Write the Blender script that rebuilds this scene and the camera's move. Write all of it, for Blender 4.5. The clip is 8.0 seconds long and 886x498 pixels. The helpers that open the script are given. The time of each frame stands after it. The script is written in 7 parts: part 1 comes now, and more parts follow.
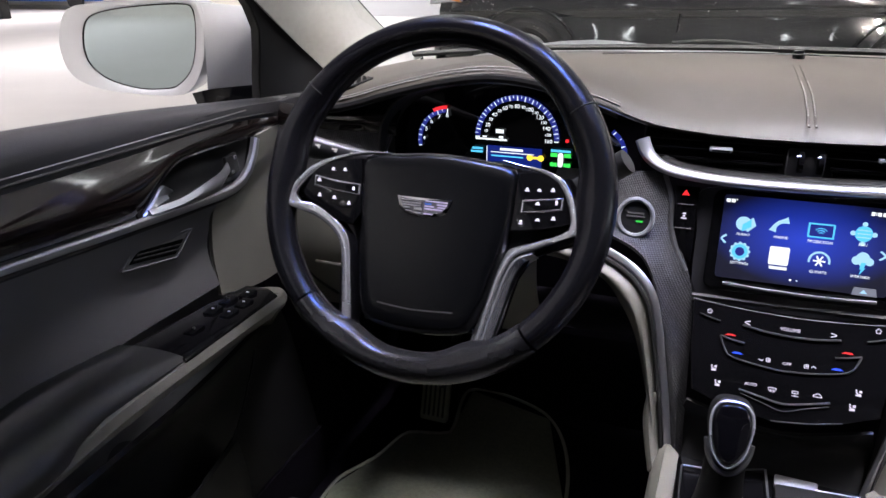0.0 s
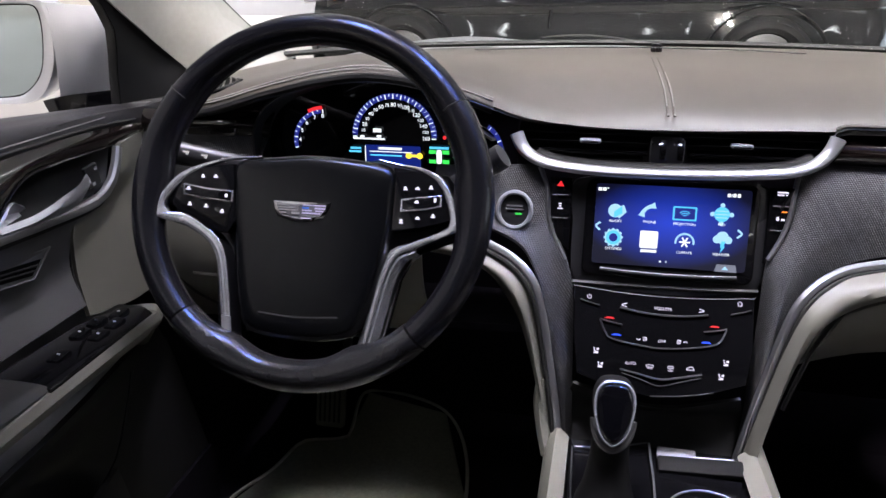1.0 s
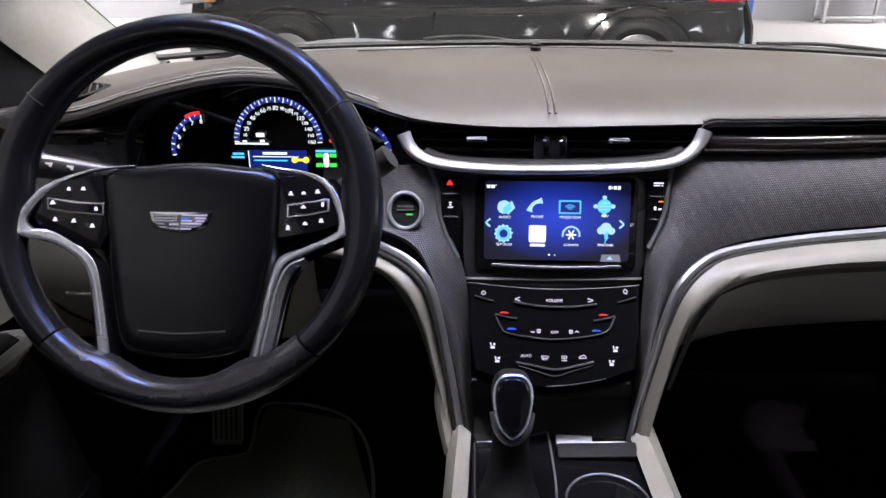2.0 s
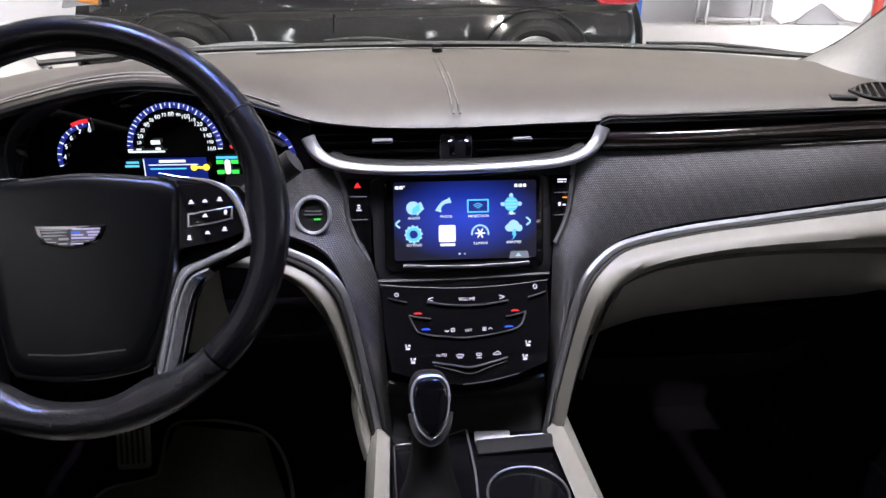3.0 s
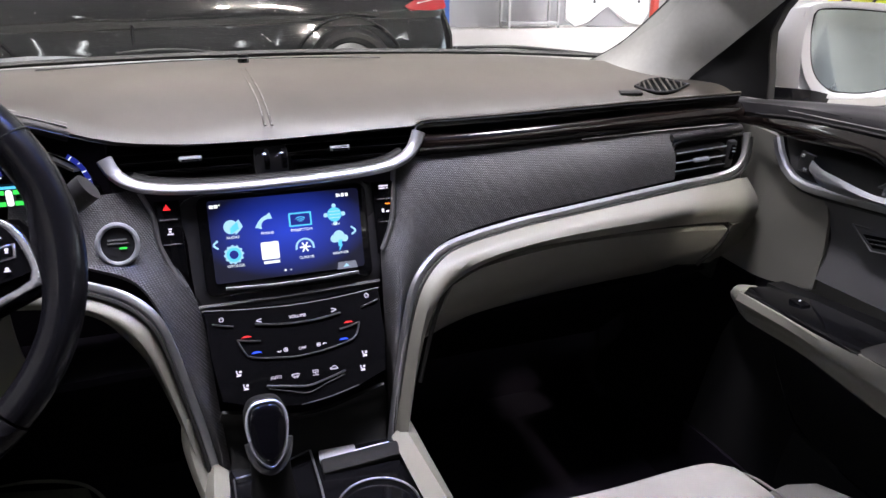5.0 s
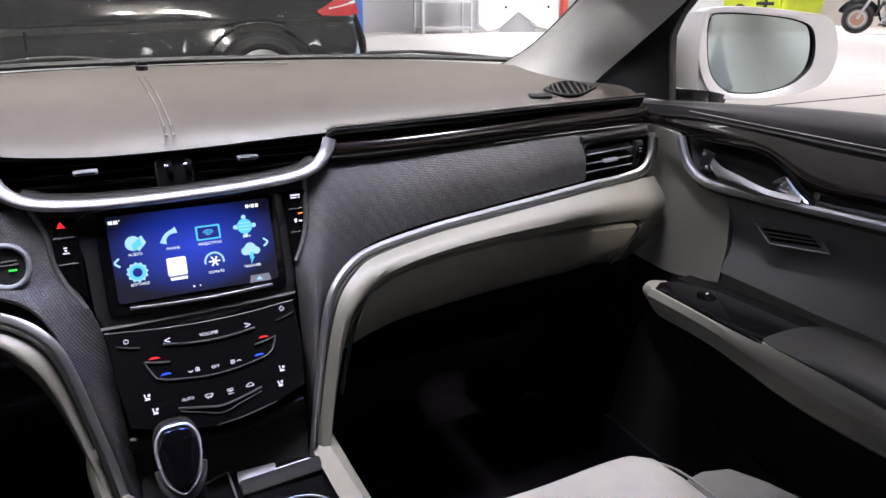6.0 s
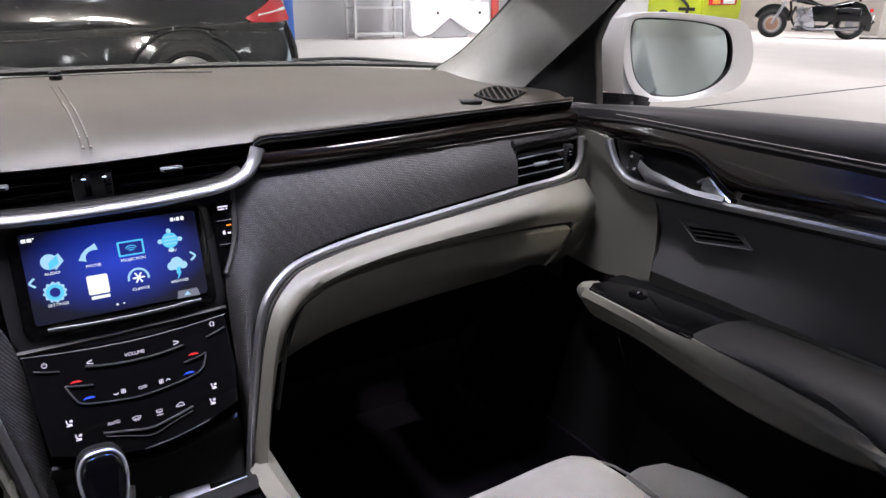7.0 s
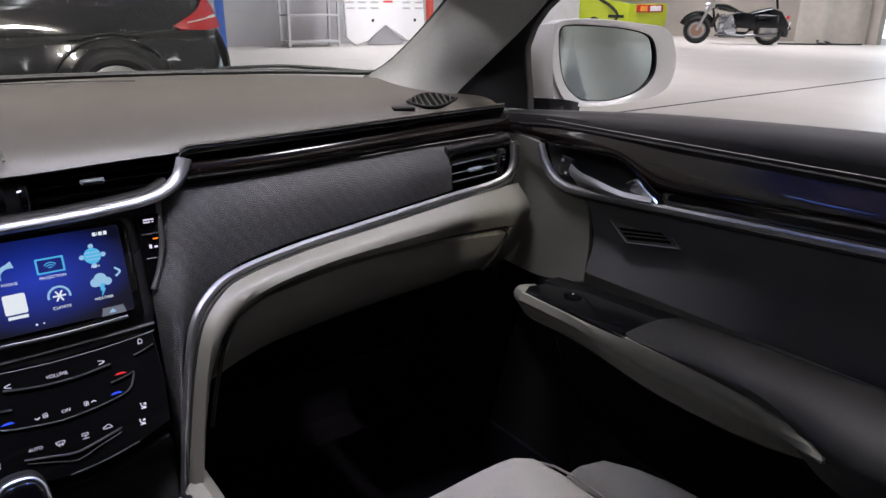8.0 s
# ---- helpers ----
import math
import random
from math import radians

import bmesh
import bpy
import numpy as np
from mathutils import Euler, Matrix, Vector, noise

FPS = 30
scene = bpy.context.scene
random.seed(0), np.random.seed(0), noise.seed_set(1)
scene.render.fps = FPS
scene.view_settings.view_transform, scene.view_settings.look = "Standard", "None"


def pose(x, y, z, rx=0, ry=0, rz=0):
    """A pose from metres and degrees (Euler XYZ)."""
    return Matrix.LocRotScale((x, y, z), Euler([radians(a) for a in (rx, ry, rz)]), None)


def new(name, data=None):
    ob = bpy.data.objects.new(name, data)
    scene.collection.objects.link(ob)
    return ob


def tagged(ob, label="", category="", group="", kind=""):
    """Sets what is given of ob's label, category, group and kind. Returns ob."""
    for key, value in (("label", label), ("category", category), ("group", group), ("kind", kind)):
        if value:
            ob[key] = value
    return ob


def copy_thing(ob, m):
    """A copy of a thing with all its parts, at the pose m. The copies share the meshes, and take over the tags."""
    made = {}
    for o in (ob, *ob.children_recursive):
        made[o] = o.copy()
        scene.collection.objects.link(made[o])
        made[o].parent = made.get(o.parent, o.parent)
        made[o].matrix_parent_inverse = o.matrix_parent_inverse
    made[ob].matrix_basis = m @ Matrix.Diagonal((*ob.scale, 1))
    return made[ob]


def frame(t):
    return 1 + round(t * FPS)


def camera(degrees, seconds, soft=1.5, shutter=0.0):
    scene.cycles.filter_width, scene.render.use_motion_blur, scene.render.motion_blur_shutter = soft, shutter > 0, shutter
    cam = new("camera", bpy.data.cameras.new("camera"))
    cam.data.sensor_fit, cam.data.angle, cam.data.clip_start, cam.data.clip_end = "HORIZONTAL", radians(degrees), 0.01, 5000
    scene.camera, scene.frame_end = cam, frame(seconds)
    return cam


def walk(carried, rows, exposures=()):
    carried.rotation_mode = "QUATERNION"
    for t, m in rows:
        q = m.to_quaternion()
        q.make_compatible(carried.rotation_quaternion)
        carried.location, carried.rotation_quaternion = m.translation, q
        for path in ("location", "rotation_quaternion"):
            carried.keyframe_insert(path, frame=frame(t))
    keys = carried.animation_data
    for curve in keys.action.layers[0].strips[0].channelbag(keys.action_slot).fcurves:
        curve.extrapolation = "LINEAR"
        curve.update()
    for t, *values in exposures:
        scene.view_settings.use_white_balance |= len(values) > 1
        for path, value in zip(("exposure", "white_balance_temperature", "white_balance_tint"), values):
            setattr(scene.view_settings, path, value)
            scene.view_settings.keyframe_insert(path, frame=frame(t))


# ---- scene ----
cam = camera(64.57, 8.0)
ROWS = [
    (0.0, -0.1121, 0.0000, 1.1700, 68.47, 0.30, 20.90),
    (0.5, -0.1094, 0.0029, 1.1703, 68.34, 0.25, 15.88),
    (1.0, -0.1045, 0.0092, 1.1699, 68.25, 0.31, 11.43),
    (1.5, -0.1007, 0.0141, 1.1682, 68.27, 0.20, 6.88),
    (3.0, -0.0987, 0.0181, 1.1652, 68.63, -0.24, -5.12),
    (3.5, -0.1000, 0.0218, 1.1624, 68.86, -0.16, -8.63),
    (4.0, -0.0966, 0.0247, 1.1597, 68.96, -0.06, -12.12),
    (4.5, -0.0927, 0.0251, 1.1621, 69.03, -0.08, -15.80),
    (5.0, -0.0875, 0.0273, 1.1648, 69.19, -0.07, -19.61),
    (6.5, -0.0714, 0.0347, 1.1635, 69.83, -0.23, -29.02),
    (7.0, -0.0673, 0.0353, 1.1639, 70.06, -0.20, -31.49),
    (7.5, -0.0628, 0.0351, 1.1644, 70.33, -0.23, -33.97),
    (8.0, -0.0591, 0.0327, 1.1633, 70.62, -0.24, -36.50),
]
EXPOSURES = [(0.0, 0.52), (1.5, 0.58), (3.5, 0.61), (5.0, 0.60), (6.5, 0.54), (7.0, 0.36), (8.0, -0.16)]
walk(cam, [(t, pose(x, y, z, rx, ry, rz)) for t, x, y, z, rx, ry, rz in ROWS], EXPOSURES)

# ---- light ----
GROUND = 0.10
world = bpy.data.worlds.new("garage_air")
world.use_nodes = True
world.node_tree.nodes["Background"].inputs["Color"].default_value = (0.75, 0.82, 1.0, 1)
world.node_tree.nodes["Background"].inputs["Strength"].default_value = 0.02
scene.world = world


def area_lamp(name, place, sx, sy, watts, colour, aim=(0, 0, -1), spread=96):
    data = bpy.data.lights.new(name, "AREA")
    data.shape, data.size, data.size_y, data.energy, data.color = "RECTANGLE", sx, sy, watts, colour
    data.spread = radians(spread)
    ob = new(name, data)
    ob.matrix_basis = Matrix.Translation(place) @ Vector(aim).to_track_quat("-Z", "Y").to_matrix().to_4x4()
    return ob


WARM, COOL = (1.0, 0.955, 1.04), (0.72, 0.84, 1.0)
for ly in (-14.0, -7.0, 1.1, 9.5, 15.5):
    for lx in (-18.0, -8.5, 0.0, 9.5, 18.0):
        if (lx, ly) != (0.0, 1.1):
            area_lamp("tube_light", (lx, ly, 5.6), 0.5, 4.6, 330 if ly < -2 else 370, WARM, spread=112)
area_lamp("tube_light", (-0.95, 0.35, 5.6), 0.4, 1.4, 84, WARM)
area_lamp("tube_light", (0.95, 0.35, 5.6), 0.4, 1.4, 82, WARM)
# Unseen tilted floodlights, placed to light the back of the dash pad
for lx in (0.65, 1.55):
    area_lamp("tube_light", (lx, -3.7, 5.6), 0.12, 0.3, 115, (1.0, 0.90, 0.82), (-0.15, 0.65, -0.72), 120)
# Unseen lamp added for the highlight along the wood strip
area_lamp("tube_light", (2.3, 0.6, 5.6), 0.4, 1.4, 30, WARM)
area_lamp("door_daylight", (21.3, 3.5, 2.2), 10.0, 3.8, 350, COOL, (-1, -0.05, -0.25), 170)

# ---- materials ----


def material(name, colour, rough=0.5, metal=0.0, vary=0.12, scale=40.0, bump=0.0, bump_scale=300.0, coat=0.0, stretch=(1, 1, 1), spec=0.5, big=3.0):
    m = bpy.data.materials.new(name)
    m.use_nodes = True
    nt = m.node_tree
    bsdf = nt.nodes["Principled BSDF"]
    bsdf.inputs["Roughness"].default_value = rough
    bsdf.inputs["Metallic"].default_value = metal
    bsdf.inputs["Coat Weight"].default_value = coat
    bsdf.inputs["Coat Roughness"].default_value = 0.06
    bsdf.inputs["Specular IOR Level"].default_value = spec
    coord = nt.nodes.new("ShaderNodeTexCoord")
    mapping = nt.nodes.new("ShaderNodeMapping")
    mapping.inputs["Scale"].default_value = stretch
    nt.links.new(coord.outputs["Object"], mapping.inputs["Vector"])
    fine, broad = nt.nodes.new("ShaderNodeTexNoise"), nt.nodes.new("ShaderNodeTexNoise")
    fine.inputs["Scale"].default_value, fine.inputs["Detail"].default_value = scale, 4
    broad.inputs["Scale"].default_value, broad.inputs["Detail"].default_value = big, 2
    for n in (fine, broad):
        nt.links.new(mapping.outputs["Vector"], n.inputs["Vector"])
    add = nt.nodes.new("ShaderNodeMath")
    add.operation = "ADD"
    nt.links.new(fine.outputs["Fac"], add.inputs[0])
    nt.links.new(broad.outputs["Fac"], add.inputs[1])
    ramp = nt.nodes.new("ShaderNodeMapRange")
    ramp.inputs["From Min"].default_value, ramp.inputs["From Max"].default_value = 0.6, 1.4
    ramp.inputs["To Min"].default_value, ramp.inputs["To Max"].default_value = 1 - vary, 1 + vary
    nt.links.new(add.outputs[0], ramp.inputs["Value"])
    tint = nt.nodes.new("ShaderNodeVectorMath")
    tint.operation = "SCALE"
    tint.inputs[0].default_value = colour
    nt.links.new(ramp.outputs["Result"], tint.inputs["Scale"])
    nt.links.new(tint.outputs["Vector"], bsdf.inputs["Base Color"])
    rr = nt.nodes.new("ShaderNodeMapRange")
    rr.inputs["From Min"].default_value, rr.inputs["From Max"].default_value = 0.3, 0.7
    rr.inputs["To Min"].default_value, rr.inputs["To Max"].default_value = max(rough - 0.06, 0.02), rough + 0.06
    nt.links.new(broad.outputs["Fac"], rr.inputs["Value"])
    nt.links.new(rr.outputs["Result"], bsdf.inputs["Roughness"])
    if bump:
        grain = nt.nodes.new("ShaderNodeTexVoronoi")
        grain.inputs["Scale"].default_value = bump_scale
        nt.links.new(mapping.outputs["Vector"], grain.inputs["Vector"])
        b = nt.nodes.new("ShaderNodeBump")
        b.inputs["Strength"].default_value, b.inputs["Distance"].default_value = bump, 0.0006
        nt.links.new(grain.outputs["Distance"], b.inputs["Height"])
        nt.links.new(b.outputs["Normal"], bsdf.inputs["Normal"])
    return m


def glow(name, colour, strength):
    m = bpy.data.materials.new(name)
    m.use_nodes = True
    bsdf = m.node_tree.nodes["Principled BSDF"]
    bsdf.inputs["Base Color"].default_value = (0.01, 0.01, 0.01, 1)
    bsdf.inputs["Roughness"].default_value = 0.3
    bsdf.inputs["Emission Color"].default_value = (*colour, 1)
    bsdf.inputs["Emission Strength"].default_value = strength
    return m


DASH = material("dash_leather", (0.0505, 0.0445, 0.036), 0.52, bump=0.10, bump_scale=700, vary=0.18, scale=25, spec=0.5)
BLACK_SOFT = material("soft_black_plastic", (0.007, 0.007, 0.0075), 0.46, bump=0.15, bump_scale=700, spec=0.35)
DOOR_TOP = material("door_top_vinyl", (0.026, 0.025, 0.027), 0.40, bump=0.15, bump_scale=700, spec=0.4)
RIM_LEATHER = material("wheel_leather", (0.005, 0.005, 0.007), 0.22, bump=0.10, bump_scale=600, vary=0.25, scale=60, spec=0.38)
HUB_VINYL = material("hub_vinyl", (0.0016, 0.0018, 0.0026), 0.24, bump=0.12, bump_scale=900, spec=0.42)
PIANO = material("piano_black", (0.003, 0.003, 0.0038), 0.09, coat=0.05, vary=0.05, bump=0.0, spec=0.25)
CHROME = material("satin_chrome", (0.40, 0.405, 0.43), 0.36, 0.9, vary=0.06)
CHROME_BRIGHT = material("bright_chrome", (0.85, 0.85, 0.87), 0.10, 1.0, vary=0.04)
SILVER = material("silver_paint_trim", (0.48, 0.49, 0.53), 0.25, 0.82, vary=0.05)
BEIGE = material("grey_beige_leather", (0.140, 0.137, 0.118), 0.48, bump=0.12, bump_scale=700, vary=0.10, scale=20)
SEAT_HIDE = material("pale_seat_leather", (0.30, 0.29, 0.27), 0.5, bump=0.12, bump_scale=700, vary=0.10, scale=20)
# Dark leather taken darker still: the arm pad's shade is in the colour
ARM_HIDE = material("armrest_leather", (0.016, 0.016, 0.0165), 0.5, bump=0.12, bump_scale=700, vary=0.10, scale=20)
# Darker copy of the grey-beige leather; the panel's shade is in the colour
SHADED_SKIN = material("shaded_door_leather", (0.084, 0.083, 0.086), 0.5, bump=0.12, bump_scale=700, vary=0.10, scale=20)
PILLAR_CLOTH = material("pillar_cloth", (0.27, 0.27, 0.255), 0.85, bump=0.4, bump_scale=900, vary=0.08, scale=120)
# Near-black violet: the footwell's shade is put into the carpet colour
CARPET = material("shade_black_carpet", (0.0045, 0.0035, 0.0065), 0.95, bump=0.6, bump_scale=700, vary=0.3, scale=200, spec=0.1)
MAT_RUBBER = material("mat_carpet", (0.19, 0.195, 0.145), 0.95, bump=0.6, bump_scale=500, vary=0.25, scale=150)
MATTE_BLACK = material("matte_black_plastic", (0.004, 0.004, 0.0045), 0.6, bump=0.15, bump_scale=700, spec=0.15)
# Near-black colour standing for the shade inside vents, grilles, wells and slots
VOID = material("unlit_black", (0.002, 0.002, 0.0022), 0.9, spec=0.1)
RUBBER = material("rubber", (0.008, 0.008, 0.008), 0.7, bump=0.2)
CAR_SILVER = material("silver_car_paint", (0.40, 0.41, 0.43), 0.32, 0.5, coat=0.5, vary=0.03)
CAR_BLACK = material("black_car_paint", (0.004, 0.005, 0.0055), 0.035, 0.0, vary=0.1, spec=0.6)
DUST = material("pale_dust", (0.5, 0.5, 0.48), 0.9)
THREAD = material("stitching_thread", (0.26, 0.25, 0.24), 0.8)
CONCRETE = material("painted_concrete_floor", (0.36, 0.345, 0.318), 0.42, vary=0.10, scale=1.5, big=0.25, bump=0.0)
WALL_GREY = material("grey_wall_panel", (0.40, 0.40, 0.41), 0.6, vary=0.08, scale=3, big=0.4)
WALL_CREAM = material("cream_wall", (0.66, 0.62, 0.55), 0.6, vary=0.08, scale=3, big=0.4)
CANVAS = material("taupe_canvas", (0.33, 0.30, 0.26), 0.8, vary=0.15, scale=6, big=1.0)
WALL_BROWN = material("taupe_wall", (0.34, 0.31, 0.27), 0.65, vary=0.10, scale=3, big=0.4)
STEEL = material("galvanised_steel", (0.6, 0.6, 0.6), 0.4, 0.7, vary=0.1)
WHITE_PLASTIC = material("white_plastic", (0.8, 0.8, 0.8), 0.4, vary=0.05)
LIME = material("lime_paint", (0.40, 0.48, 0.02), 0.35, coat=0.4)
RED_PAINT = material("red_paint", (0.6, 0.06, 0.04), 0.4)
BLUE_PAINT = material("blue_paint", (0.03, 0.12, 0.5), 0.4)
RED_LENS = material("red_lens", (0.45, 0.01, 0.015), 0.12, coat=1.0)
AMBER_LENS = material("amber_lens", (0.8, 0.3, 0.03), 0.15, coat=1.0)
MIRROR = material("mirror_glass", (0.42, 0.49, 0.50), 0.03, 1.0, vary=0.02)
LIT_WHITE = glow("lit_white", (0.88, 0.93, 1.0), 0.95)
LIT_BLUE = glow("lit_blue", (0.02, 0.08, 1.0), 1.2)
LIT_DIAL_BLUE = glow("lit_dial_blue", (0.03, 0.05, 0.60), 0.30)
LIT_RED = glow("lit_red", (1.0, 0.03, 0.04), 0.75)
LIT_GREEN = glow("lit_green", (0.05, 0.75, 0.10), 0.9)
LIT_YELLOW = glow("lit_yellow", (1.0, 0.7, 0.05), 1.2)
LIT_CYAN = glow("lit_cyan", (0.10, 0.55, 0.95), 0.9)
LIT_PALE = glow("lit_pale_blue", (0.40, 0.70, 1.0), 0.8)
LIT_LILAC = glow("lit_lilac_white", (0.85, 0.78, 1.0), 0.9)


def carbon():
    """Dark woven trim: fine diagonal weave of lighter threads, with painted sheen bands."""
    m = material("woven_trim", (0.05, 0.05, 0.052), 0.38, vary=0.2, scale=30, spec=0.6)
    nt = m.node_tree
    bsdf = nt.nodes["Principled BSDF"]
    coord = nt.nodes.new("ShaderNodeTexCoord")
    waves = []
    for turn, count, bend in (((0, radians(88), 0), 165, 0.9), ((0, radians(30), 0), 130, 1.8)):
        mp = nt.nodes.new("ShaderNodeMapping")
        mp.inputs["Rotation"].default_value = turn
        nt.links.new(coord.outputs["Object"], mp.inputs["Vector"])
        w = nt.nodes.new("ShaderNodeTexWave")
        w.inputs["Scale"].default_value, w.inputs["Distortion"].default_value, w.inputs["Detail Scale"].default_value = count, bend, 6.0
        nt.links.new(mp.outputs["Vector"], w.inputs["Vector"])
        waves.append(w)
    mul = nt.nodes.new("ShaderNodeMath")
    mul.operation = "MULTIPLY"
    nt.links.new(waves[0].outputs["Fac"], mul.inputs[0])
    nt.links.new(waves[1].outputs["Fac"], mul.inputs[1])
    patch, fade, product = nt.nodes.new("ShaderNodeTexNoise"), nt.nodes.new("ShaderNodeMapRange"), nt.nodes.new("ShaderNodeMath")
    patch.inputs["Scale"].default_value, patch.inputs["Detail"].default_value = 9, 5
    fade.inputs["From Min"].default_value, fade.inputs["From Max"].default_value = 0.35, 0.65
    fade.inputs["To Min"].default_value, fade.inputs["To Max"].default_value = 0.55, 1.3
    product.operation = "MULTIPLY"
    nt.links.new(coord.outputs["Object"], patch.inputs["Vector"])
    nt.links.new(patch.outputs["Fac"], fade.inputs["Value"])
    nt.links.new(fade.outputs["Result"], product.inputs[1])
    nt.links.new(mul.outputs[0], product.inputs[0])
    # Slow diagonal wave that mixes sheen bands into the thread colour
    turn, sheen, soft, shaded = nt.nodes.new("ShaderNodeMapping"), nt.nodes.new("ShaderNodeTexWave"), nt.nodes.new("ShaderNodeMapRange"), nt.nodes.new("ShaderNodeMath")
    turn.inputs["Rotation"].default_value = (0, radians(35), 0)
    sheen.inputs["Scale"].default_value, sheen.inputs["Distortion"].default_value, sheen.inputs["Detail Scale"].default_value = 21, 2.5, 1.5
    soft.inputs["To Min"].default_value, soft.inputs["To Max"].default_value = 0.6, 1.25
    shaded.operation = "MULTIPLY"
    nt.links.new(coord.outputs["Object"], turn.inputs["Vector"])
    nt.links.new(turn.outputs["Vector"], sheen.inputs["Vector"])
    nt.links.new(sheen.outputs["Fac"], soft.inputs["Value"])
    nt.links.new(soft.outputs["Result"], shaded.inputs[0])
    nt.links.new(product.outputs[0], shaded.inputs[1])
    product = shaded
    grain, spread, speck = nt.nodes.new("ShaderNodeTexNoise"), nt.nodes.new("ShaderNodeMapRange"), nt.nodes.new("ShaderNodeMath")
    grain.inputs["Scale"].default_value, grain.inputs["Detail"].default_value = 320, 3
    spread.inputs["From Min"].default_value, spread.inputs["From Max"].default_value = 0.35, 0.68
    spread.inputs["To Min"].default_value, spread.inputs["To Max"].default_value = 0.25, 1.9
    speck.operation = "MULTIPLY"
    nt.links.new(coord.outputs["Object"], grain.inputs["Vector"])
    nt.links.new(grain.outputs["Fac"], spread.inputs["Value"])
    nt.links.new(product.outputs[0], speck.inputs[0])
    nt.links.new(spread.outputs["Result"], speck.inputs[1])
    product = speck
    mix = nt.nodes.new("ShaderNodeMix")
    mix.data_type = "RGBA"
    mix.inputs["A"].default_value = (0.004, 0.004, 0.0045, 1)
    mix.inputs["B"].default_value = (0.072, 0.069, 0.073, 1)
    nt.links.new(product.outputs[0], mix.inputs["Factor"])
    nt.links.new(mix.outputs["Result"], bsdf.inputs["Base Color"])
    b = nt.nodes.new("ShaderNodeBump")
    b.inputs["Strength"].default_value, b.inputs["Distance"].default_value = 0.8, 0.0010
    nt.links.new(mul.outputs[0], b.inputs["Height"])
    nt.links.new(b.outputs["Normal"], bsdf.inputs["Normal"])
    return m


def wood():
    m = material("dark_glossy_wood", (0.03, 0.02, 0.017), 0.07, coat=0.6, spec=0.5)
    nt = m.node_tree
    bsdf = nt.nodes["Principled BSDF"]
    coord, mp = nt.nodes.new("ShaderNodeTexCoord"), nt.nodes.new("ShaderNodeMapping")
    mp.inputs["Scale"].default_value = (3, 3, 40)
    n = nt.nodes.new("ShaderNodeTexNoise")
    n.inputs["Scale"].default_value, n.inputs["Detail"].default_value, n.inputs["Distortion"].default_value = 4, 6, 1.2
    nt.links.new(coord.outputs["Object"], mp.inputs["Vector"])
    nt.links.new(mp.outputs["Vector"], n.inputs["Vector"])
    ramp = nt.nodes.new("ShaderNodeValToRGB")
    ramp.color_ramp.elements[0].position, ramp.color_ramp.elements[1].position = 0.38, 0.68
    ramp.color_ramp.elements[0].color, ramp.color_ramp.elements[1].color = (0.002, 0.0016, 0.0016, 1), (0.015, 0.010, 0.009, 1)
    nt.links.new(n.outputs["Fac"], ramp.inputs["Fac"])
    nt.links.new(ramp.outputs["Color"], bsdf.inputs["Base Color"])
    return m


PALE_METAL = material("pale_satin_metal", (0.52, 0.55, 0.62), 0.28, 0.7, vary=0.05)
KNOB_GLOSS = material("clear_coated_black", (0.002, 0.002, 0.003), 0.06, coat=0.5, vary=0.05)
BAR = material("dark_satin_bar", (0.20, 0.20, 0.21), 0.38, 0.9, vary=0.06)
BAR_DARK = material("smoked_satin_bar", (0.12, 0.12, 0.13), 0.34, 0.9, vary=0.06)
BEZEL = material("satin_black_bezel", (0.018, 0.018, 0.021), 0.32, bump=0.05, bump_scale=900, spec=0.5)
HEADLINER = material("grey_headliner", (0.08, 0.079, 0.078), 0.9, bump=0.3, bump_scale=900)
CARBON, WOOD = carbon(), wood()


def clear_glass():
    m = bpy.data.materials.new("window_glass")
    m.use_nodes = True
    nt = m.node_tree
    nt.nodes.remove(nt.nodes["Principled BSDF"])
    clear, shine, mix = nt.nodes.new("ShaderNodeBsdfTransparent"), nt.nodes.new("ShaderNodeBsdfGlossy"), nt.nodes.new("ShaderNodeMixShader")
    clear.inputs["Color"].default_value = (0.93, 0.95, 0.94, 1)
    shine.inputs["Roughness"].default_value = 0.03
    mix.inputs["Fac"].default_value = 0.04
    nt.links.new(clear.outputs[0], mix.inputs[1])
    nt.links.new(shine.outputs[0], mix.inputs[2])
    nt.links.new(mix.outputs[0], nt.nodes["Material Output"].inputs["Surface"])
    return m




